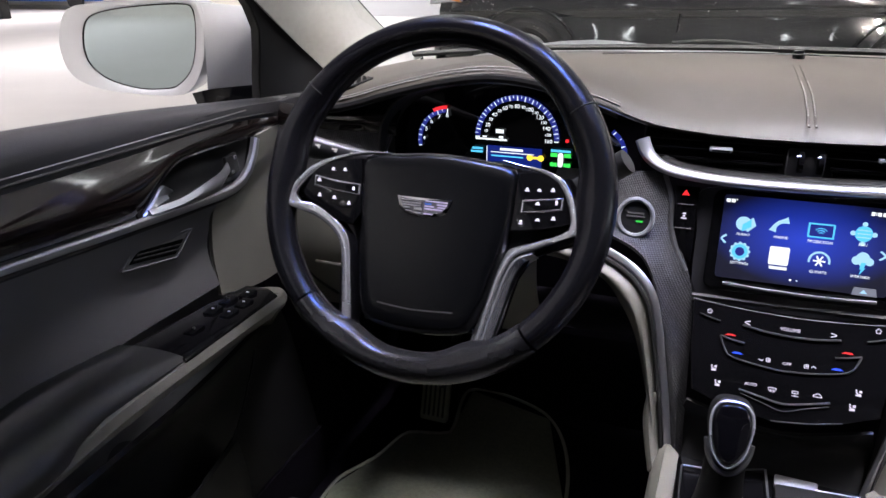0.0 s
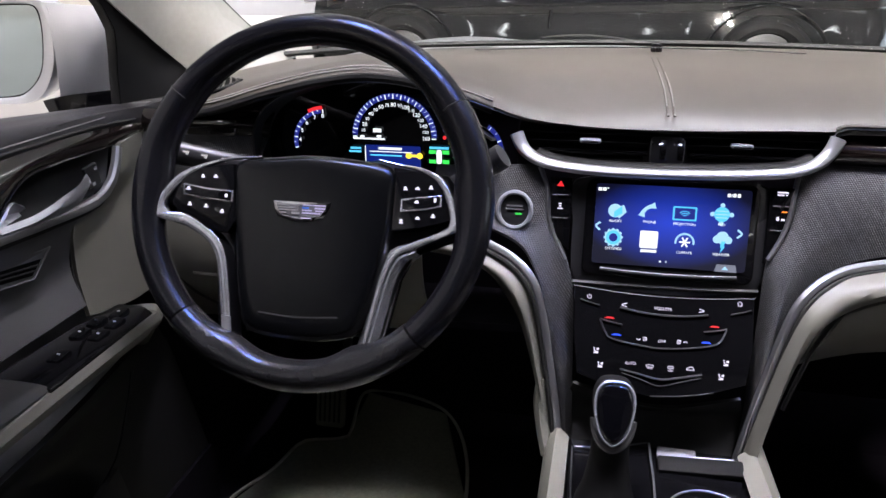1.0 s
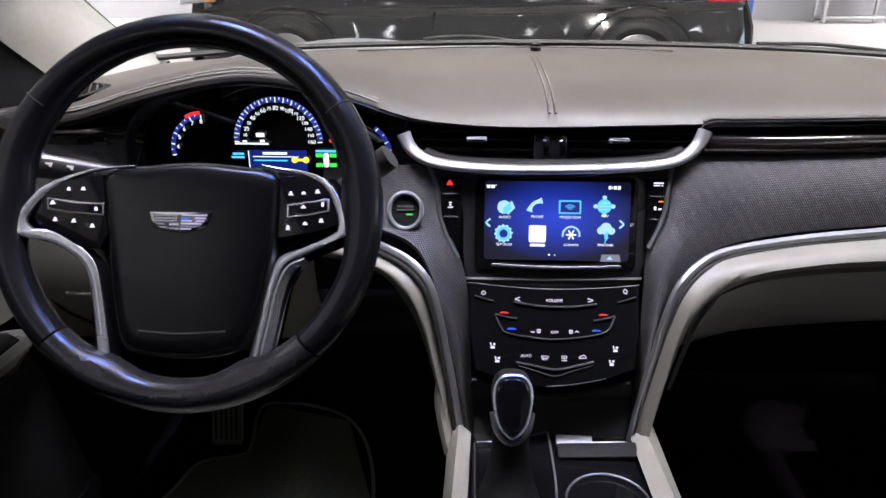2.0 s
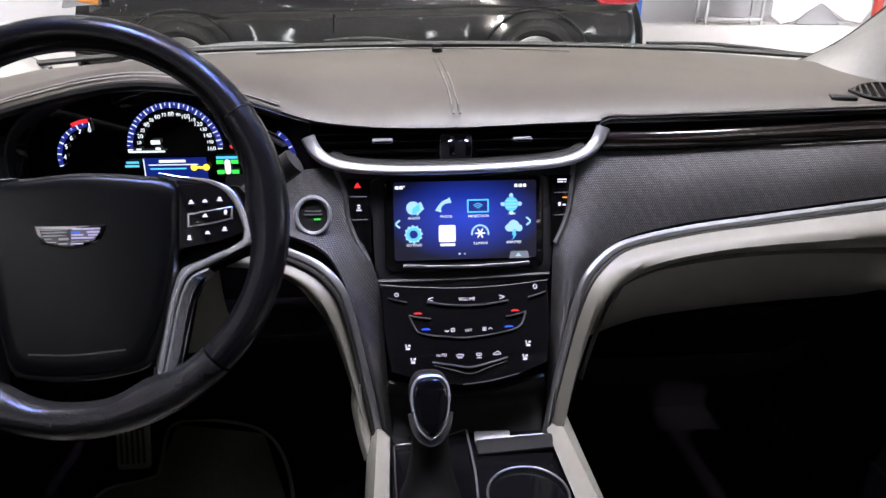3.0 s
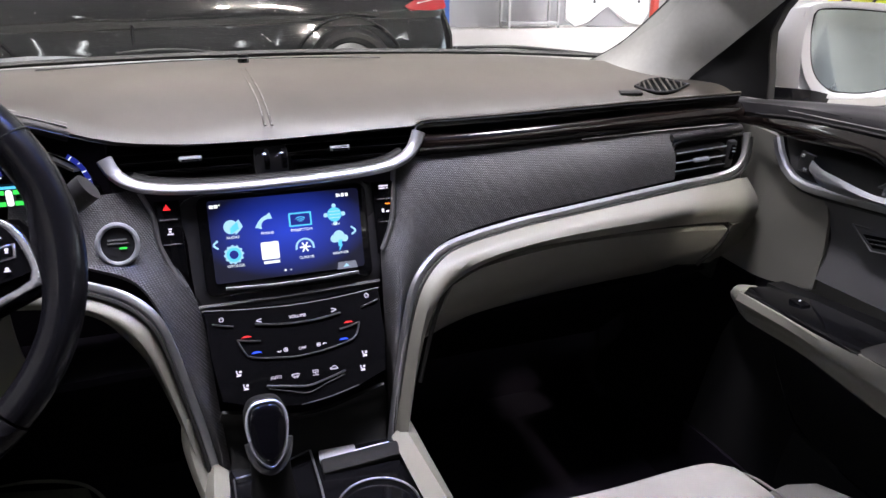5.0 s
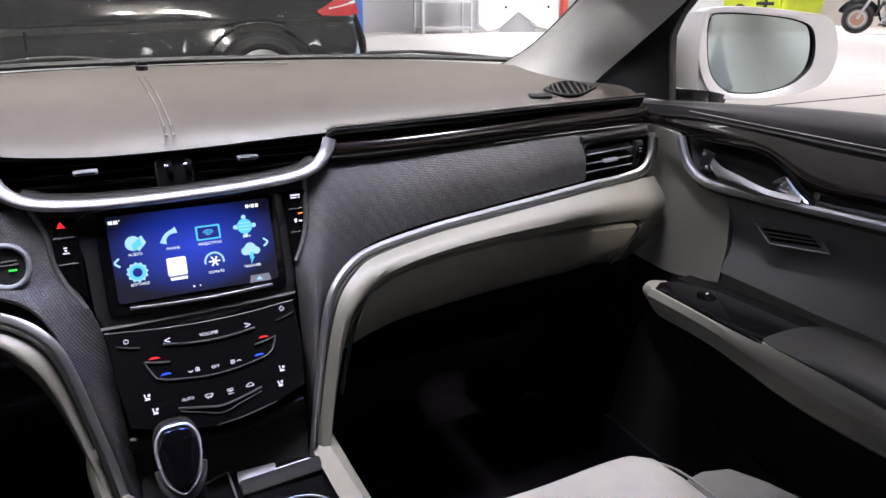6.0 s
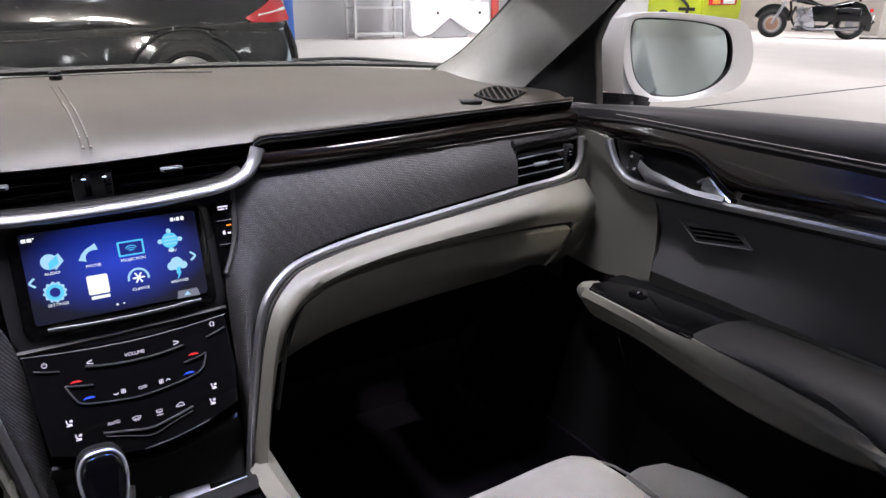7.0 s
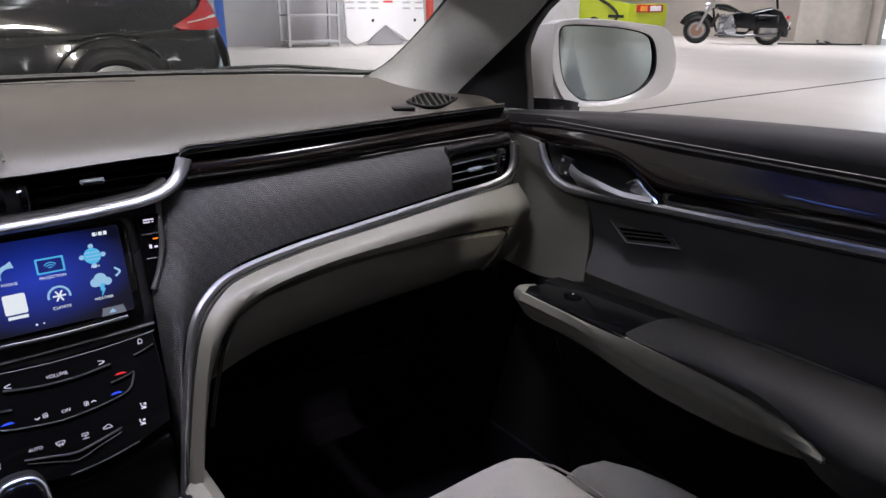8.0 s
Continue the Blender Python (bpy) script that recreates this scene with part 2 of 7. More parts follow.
def dusty_glass():
    """Windscreen glass with a thin film of dust that scatters the light from outside."""
    m = clear_glass()
    m.name = "dusty_windscreen_glass"
    nt = m.node_tree
    film, mix = nt.nodes.new("ShaderNodeBsdfTranslucent"), nt.nodes.new("ShaderNodeMixShader")
    film.inputs["Color"].default_value = (0.75, 0.78, 0.80, 1)
    smear, band = nt.nodes.new("ShaderNodeTexNoise"), nt.nodes.new("ShaderNodeMapRange")
    smear.inputs["Scale"].default_value, smear.inputs["Detail"].default_value = 5, 6
    band.inputs["From Min"].default_value, band.inputs["From Max"].default_value = 0.3, 0.7
    band.inputs["To Min"].default_value, band.inputs["To Max"].default_value = 0.002, 0.008
    nt.links.new(smear.outputs["Fac"], band.inputs["Value"])
    nt.links.new(band.outputs["Result"], mix.inputs["Fac"])
    nt.links.new(nt.nodes["Mix Shader"].outputs[0], mix.inputs[1])
    nt.links.new(film.outputs[0], mix.inputs[2])
    nt.links.new(mix.outputs[0], nt.nodes["Material Output"].inputs["Surface"])
    # unseen blue band, added along the upper edge to tint reflections blue
    coord, split, fade, tint = nt.nodes.new("ShaderNodeTexCoord"), nt.nodes.new("ShaderNodeSeparateXYZ"), nt.nodes.new("ShaderNodeMapRange"), nt.nodes.new("ShaderNodeMix")
    fade.inputs["From Min"].default_value, fade.inputs["From Max"].default_value = 1.31, 1.37
    tint.data_type = "RGBA"
    tint.inputs["A"].default_value, tint.inputs["B"].default_value = (0.93, 0.95, 0.94, 1), (0.10, 0.21, 0.80, 1)
    nt.links.new(coord.outputs["Object"], split.inputs["Vector"])
    nt.links.new(split.outputs["Z"], fade.inputs["Value"])
    nt.links.new(fade.outputs["Result"], tint.inputs["Factor"])
    nt.links.new(tint.outputs["Result"], nt.nodes["Transparent BSDF"].inputs["Color"])
    return m


SCREEN_GLASS = dusty_glass()
# Glass for the unseen rear panes, made dark to keep light out
LIGHT_STOP = clear_glass()
LIGHT_STOP.name = "light_stop_glass"
LIGHT_STOP.node_tree.nodes["Transparent BSDF"].inputs["Color"].default_value = (0.05, 0.055, 0.055, 1)

# ---- building helpers ----


def link_mesh(name, bm, mat, sharp=38):
    bmesh.ops.recalc_face_normals(bm, faces=bm.faces[:])
    me = bpy.data.meshes.new(name)
    bm.to_mesh(me)
    bm.free()
    me.materials.append(mat)
    for p in me.polygons:
        p.use_smooth = True
    me.set_sharp_from_angle(angle=radians(sharp))
    return new(name, me)


def part(name, bm, mat, parent, label="", sharp=38):
    ob = link_mesh(name, bm, mat, sharp)
    ob.parent = parent
    if parent.parent is None:
        ob.matrix_parent_inverse = parent.matrix_basis.inverted()
    if label:
        tagged(ob, label)
    return ob


def thing(name, base, label, category, group="", kind=""):
    ob = new(name)
    ob.empty_display_size = 0.05
    ob.matrix_basis = Matrix.Translation(base)
    return tagged(ob, label, category, group, kind)


def single(name, bm, mat, label, category="", kind="", sharp=38):
    return tagged(link_mesh(name, bm, mat, sharp), label, category, "", kind)


def spline(pts, n, closed=False):
    """n points along a smooth curve through pts."""
    p = np.array(pts, float)
    if closed:
        p = np.vstack([p[-1], p, p[0], p[1]])
    else:
        p = np.vstack([2 * p[0] - p[1], p, 2 * p[-1] - p[-2]])
    k = len(p) - 3
    seg = np.linalg.norm(p[2:-1] - p[1:-2], axis=1) + 1e-9
    s = np.concatenate([[0], np.cumsum(seg)])
    out = []
    for d in np.linspace(0, s[-1], n, endpoint=not closed):
        i = min(int(np.searchsorted(s, d, side="right")) - 1, k - 1)
        t = (d - s[i]) / seg[i]
        h = seg[i]
        a, b, c, e = p[i], p[i + 1], p[i + 2], p[i + 3]
        l0, l2 = np.linalg.norm(b - a) + 1e-9, np.linalg.norm(e - c) + 1e-9
        m1 = h * ((c - a) / (h + l0))
        m2 = h * ((e - b) / (h + l2))
        out.append((2 * t**3 - 3 * t**2 + 1) * b + (t**3 - 2 * t**2 + t) * m1 + (-2 * t**3 + 3 * t**2) * c + (t**3 - t**2) * m2)
    return np.array(out)


def over_x(table, xs):
    """Points (x, y, z) at the stations xs, by a smooth curve through the table's rows."""
    t = np.array(table, float)
    x = t[:, 0]
    out = [np.array(xs)]
    for c in (1, 2):
        g = np.gradient(t[:, c], x)
        v = []
        for q in xs:
            i = int(np.clip(np.searchsorted(x, q, side="right") - 1, 0, len(x) - 2))
            h = x[i + 1] - x[i]
            u = (q - x[i]) / h
            v.append((2 * u**3 - 3 * u**2 + 1) * t[i, c] + (u**3 - 2 * u**2 + u) * h * g[i] + (-2 * u**3 + 3 * u**2) * t[i + 1, c] + (u**3 - u**2) * h * g[i + 1])
        out.append(np.array(v))
    return np.stack(out, 1)


def grid(rows, thick=0.0, closed=False):
    """A sheet through rows of points, each row of the same length; thick gives it depth."""
    bm = bmesh.new()
    vs = [[bm.verts.new(p) for p in r] for r in rows]
    for a, b in zip(vs[:-1], vs[1:]):
        for i in range(len(a) - (0 if closed else 1)):
            j = (i + 1) % len(a)
            bm.faces.new((a[i], a[j], b[j], b[i]))
    bmesh.ops.recalc_face_normals(bm, faces=bm.faces[:])
    if thick:
        bmesh.ops.solidify(bm, geom=bm.faces[:], thickness=thick)
    return bm


def loft(rows, nu=40, nv=10, thick=0.0):
    cols = np.array([spline(r, nu) for r in rows])
    if nv and len(rows) > 2:
        cols = np.array([spline(cols[:, i], nv) for i in range(nu)]).transpose(1, 0, 2)
    return grid(cols, thick)


def sweep(pts, n, prof, up=(0, 0, 1), closed=False, grow=None):
    """A bar along a smooth path; prof: its outline as (sideways, upwards) pairs; grow: its scale along the path."""
    p = spline(pts, n, closed)
    up = Vector(up).normalized()
    rings = []
    for i in range(n):
        a = p[(i - 1) % n] if closed or i else p[i]
        b = p[(i + 1) % n] if closed or i < n - 1 else p[i]
        t = Vector(b - a).normalized()
        side = t.cross(up)
        side = side.normalized() if side.length > 1e-6 else Vector((1, 0, 0))
        u2 = side.cross(t)
        k = grow(i / (n - 1)) if grow else 1.0
        rings.append([Vector(p[i]) + side * (q[0] * k) + u2 * (q[1] * k) for q in prof])
    bm = bmesh.new()
    vs = [[bm.verts.new(q) for q in r] for r in rings]
    for i in range(n if closed else n - 1):
        a, b = vs[i], vs[(i + 1) % n]
        for j in range(len(prof)):
            k = (j + 1) % len(prof)
            bm.faces.new((a[j], a[k], b[k], b[j]))
    if not closed:
        bm.faces.new(vs[0])
        bm.faces.new(vs[-1])
    return bm


def oval(a, b, seg=10, power=1.0):
    out = []
    for i in range(seg):
        c, s = math.cos(2 * math.pi * i / seg), math.sin(2 * math.pi * i / seg)
        out.append((a * math.copysign(abs(c) ** power, c), b * math.copysign(abs(s) ** power, s)))
    return out


def basis(origin, xdir, ydir):
    x, y = Vector(xdir).normalized(), Vector(ydir).normalized()
    z = x.cross(y).normalized()
    y = z.cross(x)
    m = Matrix((x, y, z)).transposed().to_4x4()
    m.translation = origin
    return m


def box(sx, sy, sz, m, bev=0.002, seg=2):
    bm = bmesh.new()
    bmesh.ops.create_cube(bm, size=1.0, matrix=Matrix.Diagonal((sx, sy, sz, 1)))
    if bev:
        bmesh.ops.bevel(bm, geom=bm.edges[:], offset=min(bev, 0.45 * min(sx, sy, sz)), segments=seg, affect="EDGES", profile=0.5)
    bm.transform(m)
    return bm


def plate(outline, thick, m, bev=0.001, seg=2):
    """A slab: the outline in m's xy plane, from its plane down by thick; its upper edge rounded."""
    bm = bmesh.new()
    top = [bm.verts.new((q[0], q[1], 0)) for q in outline]
    low = [bm.verts.new((q[0], q[1], -thick)) for q in outline]
    f = bm.faces.new(top)
    bm.faces.new(low[::-1])
    n = len(outline)
    for i in range(n):
        j = (i + 1) % n
        bm.faces.new((top[i], low[i], low[j], top[j]))
    if bev:
        bmesh.ops.bevel(bm, geom=list(f.edges), offset=bev, segments=seg, affect="EDGES", profile=0.5)
    bm.transform(m)
    return bm


def rounded(w, h, r, seg=4):
    out = []
    for cx, cy, a0 in ((w / 2 - r, h / 2 - r, 0), (-w / 2 + r, h / 2 - r, 90), (-w / 2 + r, -h / 2 + r, 180), (w / 2 - r, -h / 2 + r, 270)):
        for i in range(seg + 1):
            a = radians(a0 + 90 * i / seg)
            out.append((cx + r * math.cos(a), cy + r * math.sin(a)))
    return out


def disc(r, thick, m, seg=32, bev=0.0008):
    return plate([(r * math.cos(2 * math.pi * i / seg), r * math.sin(2 * math.pi * i / seg)) for i in range(seg)], thick, m, bev)


def arc_band(r0, r1, a0, a1, thick, m, seg=24):
    """Part of a ring in m's xy plane, degrees counted from +x."""
    at = [radians(a0 + (a1 - a0) * i / seg) for i in range(seg + 1)]
    return plate([(r1 * math.cos(a), r1 * math.sin(a)) for a in at] + [(r0 * math.cos(a), r0 * math.sin(a)) for a in at[::-1]], thick, m, 0)


def join(*bms):
    me = bpy.data.meshes.new("tmp")
    out = bmesh.new()
    for b in bms:
        b.to_mesh(me)
        out.from_mesh(me)
        b.free()
    bpy.data.meshes.remove(me)
    return out


def shifted(m, x, y, z=0.0):
    return m @ Matrix.Translation((x, y, z))


def lettering(text, size, m, width=0.0):
    """Words in the built-in font, centred on m's origin, as a bmesh."""
    cu = bpy.data.curves.new("words", "FONT")
    cu.body, cu.size, cu.align_x, cu.align_y, cu.extrude = text, size, "CENTER", "CENTER", 0.0001
    ob = new("words", cu)
    bpy.context.view_layer.update()
    me = bpy.data.meshes.new_from_object(ob)
    bm = bmesh.new()
    bm.from_mesh(me)
    bpy.data.objects.remove(ob)
    bpy.data.meshes.remove(me)
    bpy.data.curves.remove(cu)
    if width:
        xs = [v.co.x for v in bm.verts]
        k = width / max(max(xs) - min(xs), 1e-6)
        bm.transform(Matrix.Diagonal((k, 1, 1, 1)))
    bm.transform(m)
    return bm

# ---- the garage ----


def slab(x0, x1, y0, y1, z0, z1):
    return box(x1 - x0, y1 - y0, z1 - z0, Matrix.Translation(((x0 + x1) / 2, (y0 + y1) / 2, (z0 + z1) / 2)), 0)


single("ground", slab(-34, 34, -18, 24, GROUND - 0.2, GROUND), CONCRETE, "pale polished concrete garage floor", "floor", "structure")
single("floor_joint", slab(2.0, 21.4, 4.80, 4.83, GROUND, GROUND + 0.004), RUBBER, "dark straight joint in the concrete floor", "floor joint", "structure")
single("ceiling", slab(-34, 34, -18, 24, 6.2, 6.4), WALL_GREY, "grey garage ceiling with strip lights", "ceiling", "structure")
single("wall_north", slab(-10, 34, 17.6, 17.9, GROUND, 6.2), WALL_GREY, "grey panelled garage wall", "wall", "structure")
single("wall_column", slab(-13.5, -10, 13.8, 21.0, GROUND, 6.2), WALL_CREAM, "cream painted wall corner", "wall", "structure")
single("wall_north_west", slab(-34, -13.5, 20.8, 21.0, GROUND, 6.2), WALL_CREAM, "cream painted garage wall", "wall", "structure")
single("wall_east", slab(21.5, 21.8, 9.1, 17.6, GROUND, 6.2), WALL_BROWN, "taupe block wall of the garage", "wall", "structure")
single("door_lintel", slab(21.5, 21.8, -2.0, 9.1, 4.2, 6.2), WALL_GREY, "grey wall above the open garage door", "wall", "structure")
single("wall_south_east", slab(21.5, 21.8, -18, -2.0, GROUND, 6.2), WALL_GREY, "grey garage wall", "wall", "structure")
single("backdrop", slab(26.0, 26.1, -10, 17, GROUND - 1, 7), glow("daylight_outside", (0.85, 0.92, 1.0), 1.6), "bright daylight outside the open garage door", "daylight", "structure")
single("wall_west", slab(-30.0, -29.7, -18, 20.8, GROUND, 6.2), WALL_GREY, "cream painted garage wall", "wall", "structure")
single("wall_south", slab(-34, 34, -18.3, -18, GROUND, 6.2), WALL_CREAM, "grey garage wall", "wall", "structure")



def ceiling_light():
    """A hanging batten with one glowing tube."""
    c = thing("ceiling_light", (0, 0, 5.5), "white ceiling batten with a glowing tube", "ceiling light", "ceiling lights")
    part("housing", box(0.16, 1.3, 0.06, pose(0, 0, 5.56), 0.01), WHITE_PLASTIC, c)
    part("tube", sweep([(0, -0.6, 5.50), (0, 0.6, 5.50)], 4, oval(0.035, 0.035, 10)), TUBE_GLOW, c, "glowing tube")
    for y in (-0.5, 0.5):
        part("hanger", box(0.02, 0.02, 0.64, pose(0, y, 5.90), 0), STEEL, c)
    return c


TUBE_GLOW = glow("glowing_tube", (0.95, 0.97, 1.0), 22.0)
batten = ceiling_light()
spots = [(x, y) for y in (-12.0, -6.5, 0.8, 2.6, 4.2, 9.0) for x in (-6.2, -2.4, 1.2, 4.6, 8.0)]
for k, (x, y) in enumerate(spots):
    m = Matrix.Translation((x, y, 0))
    if k == 0:
        batten.matrix_basis = m @ batten.matrix_basis
    else:
        copy_thing(batten, Matrix.Translation((x - spots[0][0], y - spots[0][1], 0)) @ batten.matrix_basis)

# ---- the car's shell round the cabin ----
XS = np.linspace(-0.66, 0.695, 57)
shell = thing("car_body", (0, 0, GROUND), "silver saloon car body round the cabin", "car", kind="structure")
for s in (-1, 1):
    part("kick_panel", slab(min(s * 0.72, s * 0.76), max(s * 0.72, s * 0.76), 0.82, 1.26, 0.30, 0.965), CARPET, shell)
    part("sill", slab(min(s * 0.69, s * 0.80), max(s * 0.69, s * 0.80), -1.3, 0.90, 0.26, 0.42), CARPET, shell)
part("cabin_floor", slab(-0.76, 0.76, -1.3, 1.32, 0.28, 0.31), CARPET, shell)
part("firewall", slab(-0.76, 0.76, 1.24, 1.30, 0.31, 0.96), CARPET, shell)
part("rear_bulkhead", slab(-0.76, 0.76, -1.36, -1.30, 0.28, 1.02), BLACK_SOFT, shell)
roof = [[(-0.60, y, 1.44 + 0.05 * math.sin((y + 1.3) / 1.8 * math.pi)), (-0.3, y, 1.50 + 0.05 * math.sin((y + 1.3) / 1.8 * math.pi)), (0.3, y, 1.50 + 0.05 * math.sin((y + 1.3) / 1.8 * math.pi)), (0.60, y, 1.44 + 0.05 * math.sin((y + 1.3) / 1.8 * math.pi))] for y in (0.50, 0.0, -0.6, -1.1)]
part("roof", loft(roof, 20, 12, 0.03), HEADLINER, shell)
for s in (-1, 1):
    part("centre_post", sweep([(s * 0.73, -0.32, 0.95), (s * 0.70, -0.36, 1.2), (s * 0.61, -0.40, 1.46)], 8, oval(0.05, 0.03, 8)), BLACK_SOFT, shell)
    part("rear_post", sweep([(s * 0.72, -1.15, 1.0), (s * 0.68, -1.12, 1.2), (s * 0.58, -1.05, 1.45)], 8, oval(0.11, 0.03, 8)), BLACK_SOFT, shell)
    part("roof_rail", sweep([(s * 0.61, 0.44, 1.445), (s * 0.62, -0.3, 1.47), (s * 0.58, -1.1, 1.44)], 10, oval(0.035, 0.03, 8)), HEADLINER, shell)
    part("outer_skin", sweep([(s * 0.84, 1.0, 0.62), (s * 0.86, 0.2, 0.64), (s * 0.86, -1.3, 0.66)], 8, [(-0.03, -0.36), (0.03, -0.36), (0.03, 0.30), (-0.03, 0.36)]), CAR_SILVER, shell)
    part("rear_side_glass", loft([[(s * 0.735, -0.34, 1.04), (s * 0.735, -0.8, 1.05), (s * 0.73, -1.25, 1.06)], [(s * 0.62, -0.36, 1.46), (s * 0.62, -0.8, 1.47), (s * 0.59, -1.08, 1.44)]], 8, 0, 0.004), LIGHT_STOP, shell, "unseen side glass darkened to stop light")
part("rear_glass", loft([[(-0.70, -1.34, 1.0), (0, -1.40, 1.0), (0.70, -1.34, 1.0)], [(-0.58, -1.08, 1.45), (0, -1.10, 1.50), (0.58, -1.08, 1.45)]], 10, 0, 0.004), LIGHT_STOP, shell, "unseen rear window darkened to stop light")
HOODX = np.linspace(-0.85, 0.85, 25)
part("hood", grid([over_x([(-0.85, y0 - 0.10, z0 - 0.10), (-0.60, y0 - 0.04, z0 - 0.022), (-0.42, y0 - 0.02, z0 - 0.002), (-0.25, y0 - 0.01, z0 - 0.012), (0, y0, z0 - 0.022), (0.25, y0 - 0.01, z0 - 0.030), (0.42, y0 - 0.02, z0 - 0.026), (0.60, y0 - 0.04, z0 - 0.045), (0.85, y0 - 0.10, z0 - 0.10)], HOODX) for y0, z0 in ((1.46, 1.023), (1.6, 1.024), (1.9, 1.010), (2.3, 0.965), (2.6, 0.89), (2.68, 0.77))], 0.01), CAR_SILVER, shell, "silver painted bonnet")
part("cowl", grid([over_x([(-0.75, y - 0.05, z - 0.03), (-0.4, y, z), (0, y + 0.02, z + 0.002), (0.4, y, z), (0.75, y - 0.05, z - 0.03)], HOODX) for y, z in ((1.20, 1.03), (1.28, 1.032), (1.36, 1.03), (1.45, 1.02))], 0.004), BLACK_SOFT, shell, "black plastic cowl panel")
part("windshield_seal", sweep([(-0.635, 1.13, 1.038), (-0.4, 1.19, 1.052), (0, 1.205, 1.060), (0.4, 1.19, 1.053), (0.625, 1.145, 1.043)], 40, oval(0.005, 0.005, 6)), RUBBER, shell)
screen_rows = [[(-0.66, 1.13, 1.03), (-0.3, 1.20, 1.05), (0.3, 1.20, 1.05), (0.66, 1.13, 1.03)], [(-0.62, 0.80, 1.27), (-0.3, 0.88, 1.30), (0.3, 0.88, 1.30), (0.62, 0.80, 1.27)], [(-0.56, 0.42, 1.46), (-0.3, 0.45, 1.50), (0.3, 0.45, 1.50), (0.56, 0.42, 1.46)]]
pane = single("windshield", loft(screen_rows, 24, 12), SCREEN_GLASS, "clear laminated windscreen glass", "windscreen", "structure")
pane.visible_shadow = False
rng = np.random.default_rng(4)
specks = bmesh.new()
for k in range(520):
    u, v = rng.uniform(-0.95, 0.75), rng.uniform(0.0, 0.30)
    size = 0.0003 + 0.0005 * rng.random() ** 4
    at = Vector((0.62 * u, 1.19 - 0.07 * u * u - 0.62 * v, 1.052 - 0.02 * u * u + 0.45 * v + 0.06 * v * (1 - v))) + Vector((0, 0.0, 0.0))
    bmesh.ops.create_icosphere(specks, subdivisions=1, radius=size, matrix=Matrix.Translation(at))
single("windscreen_dust", specks, DUST, "pale dust specks on the windscreen glass", "dust", "stuff")
for s, path in ((-1, [(-0.19, 1.30, 1.056), (-0.14, 1.30, 1.0605), (-0.09, 1.30, 1.0600), (0.0, 1.29, 1.050)]), (1, [(0.385, 1.29, 1.052), (0.50, 1.29, 1.050), (0.66, 1.25, 1.034)])):
    w = thing("windscreen_wiper", path[0], "black windscreen wiper resting below the glass", "wiper", "windscreen wipers")
    part("wiper_arm", sweep(path, 14, oval(0.008, 0.003, 6)), RUBBER, w)
    part("wiper_blade", sweep([(a, b - 0.02, c + 0.002) for a, b, c in path], 14, oval(0.002, 0.003, 6)), RUBBER, w)


def pillar(s):
    """Cloth-covered trim of the windscreen post, with the black corner panel of the door frame."""
    p = thing("windscreen_pillar", (s * 0.64, 1.05, 1.02), "pale grey cloth-covered windscreen pillar trim", "pillar", "windscreen pillars")
    front = [(0.600, 1.165, 1.030), (0.622, 1.10, 1.066), (0.652, 1.05, 1.118), (0.668, 1.0, 1.168), (0.64, 0.80, 1.30), (0.57, 0.44, 1.46)]
    mid = [(0.615, 1.05, 1.025), (0.645, 1.02, 1.052), (0.676, 0.975, 1.108), (0.695, 0.925, 1.172), (0.66, 0.72, 1.31), (0.60, 0.40, 1.45)]
    back = [(0.660, 0.988, 1.004), (0.692, 0.974, 1.040), (0.711, 0.911, 1.095), (0.724, 0.846, 1.152), (0.69, 0.64, 1.31), (0.63, 0.38, 1.44)]
    part("trim", loft([[(s * x, y, z) for x, y, z in r] for r in (front, mid, back)], 24, 10, 0.006), PILLAR_CLOTH, p)
    edge = [(s * (x - 0.002), y + 0.004, z) for x, y, z in front]
    part("edge_seal", sweep(edge, 30, oval(0.003, 0.003, 6)), RUBBER, p)
    sail_f = [(0.670, 0.998, 1.000), (0.702, 0.986, 1.040), (0.720, 0.926, 1.098), (0.732, 0.864, 1.156), (0.70, 0.64, 1.30), (0.64, 0.38, 1.43)]
    sail_b = [(0.737, 0.872, 1.000), (0.737, 0.876, 1.04), (0.737, 0.884, 1.10), (0.739, 0.845, 1.155), (0.71, 0.58, 1.30), (0.65, 0.34, 1.43)]
    part("corner_panel", loft([[(s * x, y, z) for x, y, z in r] for r in (sail_f, [((a[0] + b[0]) / 2 + 0.002, (a[1] + b[1]) / 2, (a[2] + b[2]) / 2) for a, b in zip(sail_f, sail_b)], sail_b)], 24, 6, 0.008), MATTE_BLACK, p, "black plastic corner panel")
    part("window_seal", loft([[(s * x, y + 0.010, z) for x, y, z in sail_b], [(s * (x - 0.006), y - 0.002, z) for x, y, z in sail_b], [(s * (x + 0.006), y - 0.004, z) for x, y, z in sail_b]], 24, 6, 0.003), RUBBER, p)
    return p


pillar(1), pillar(-1)

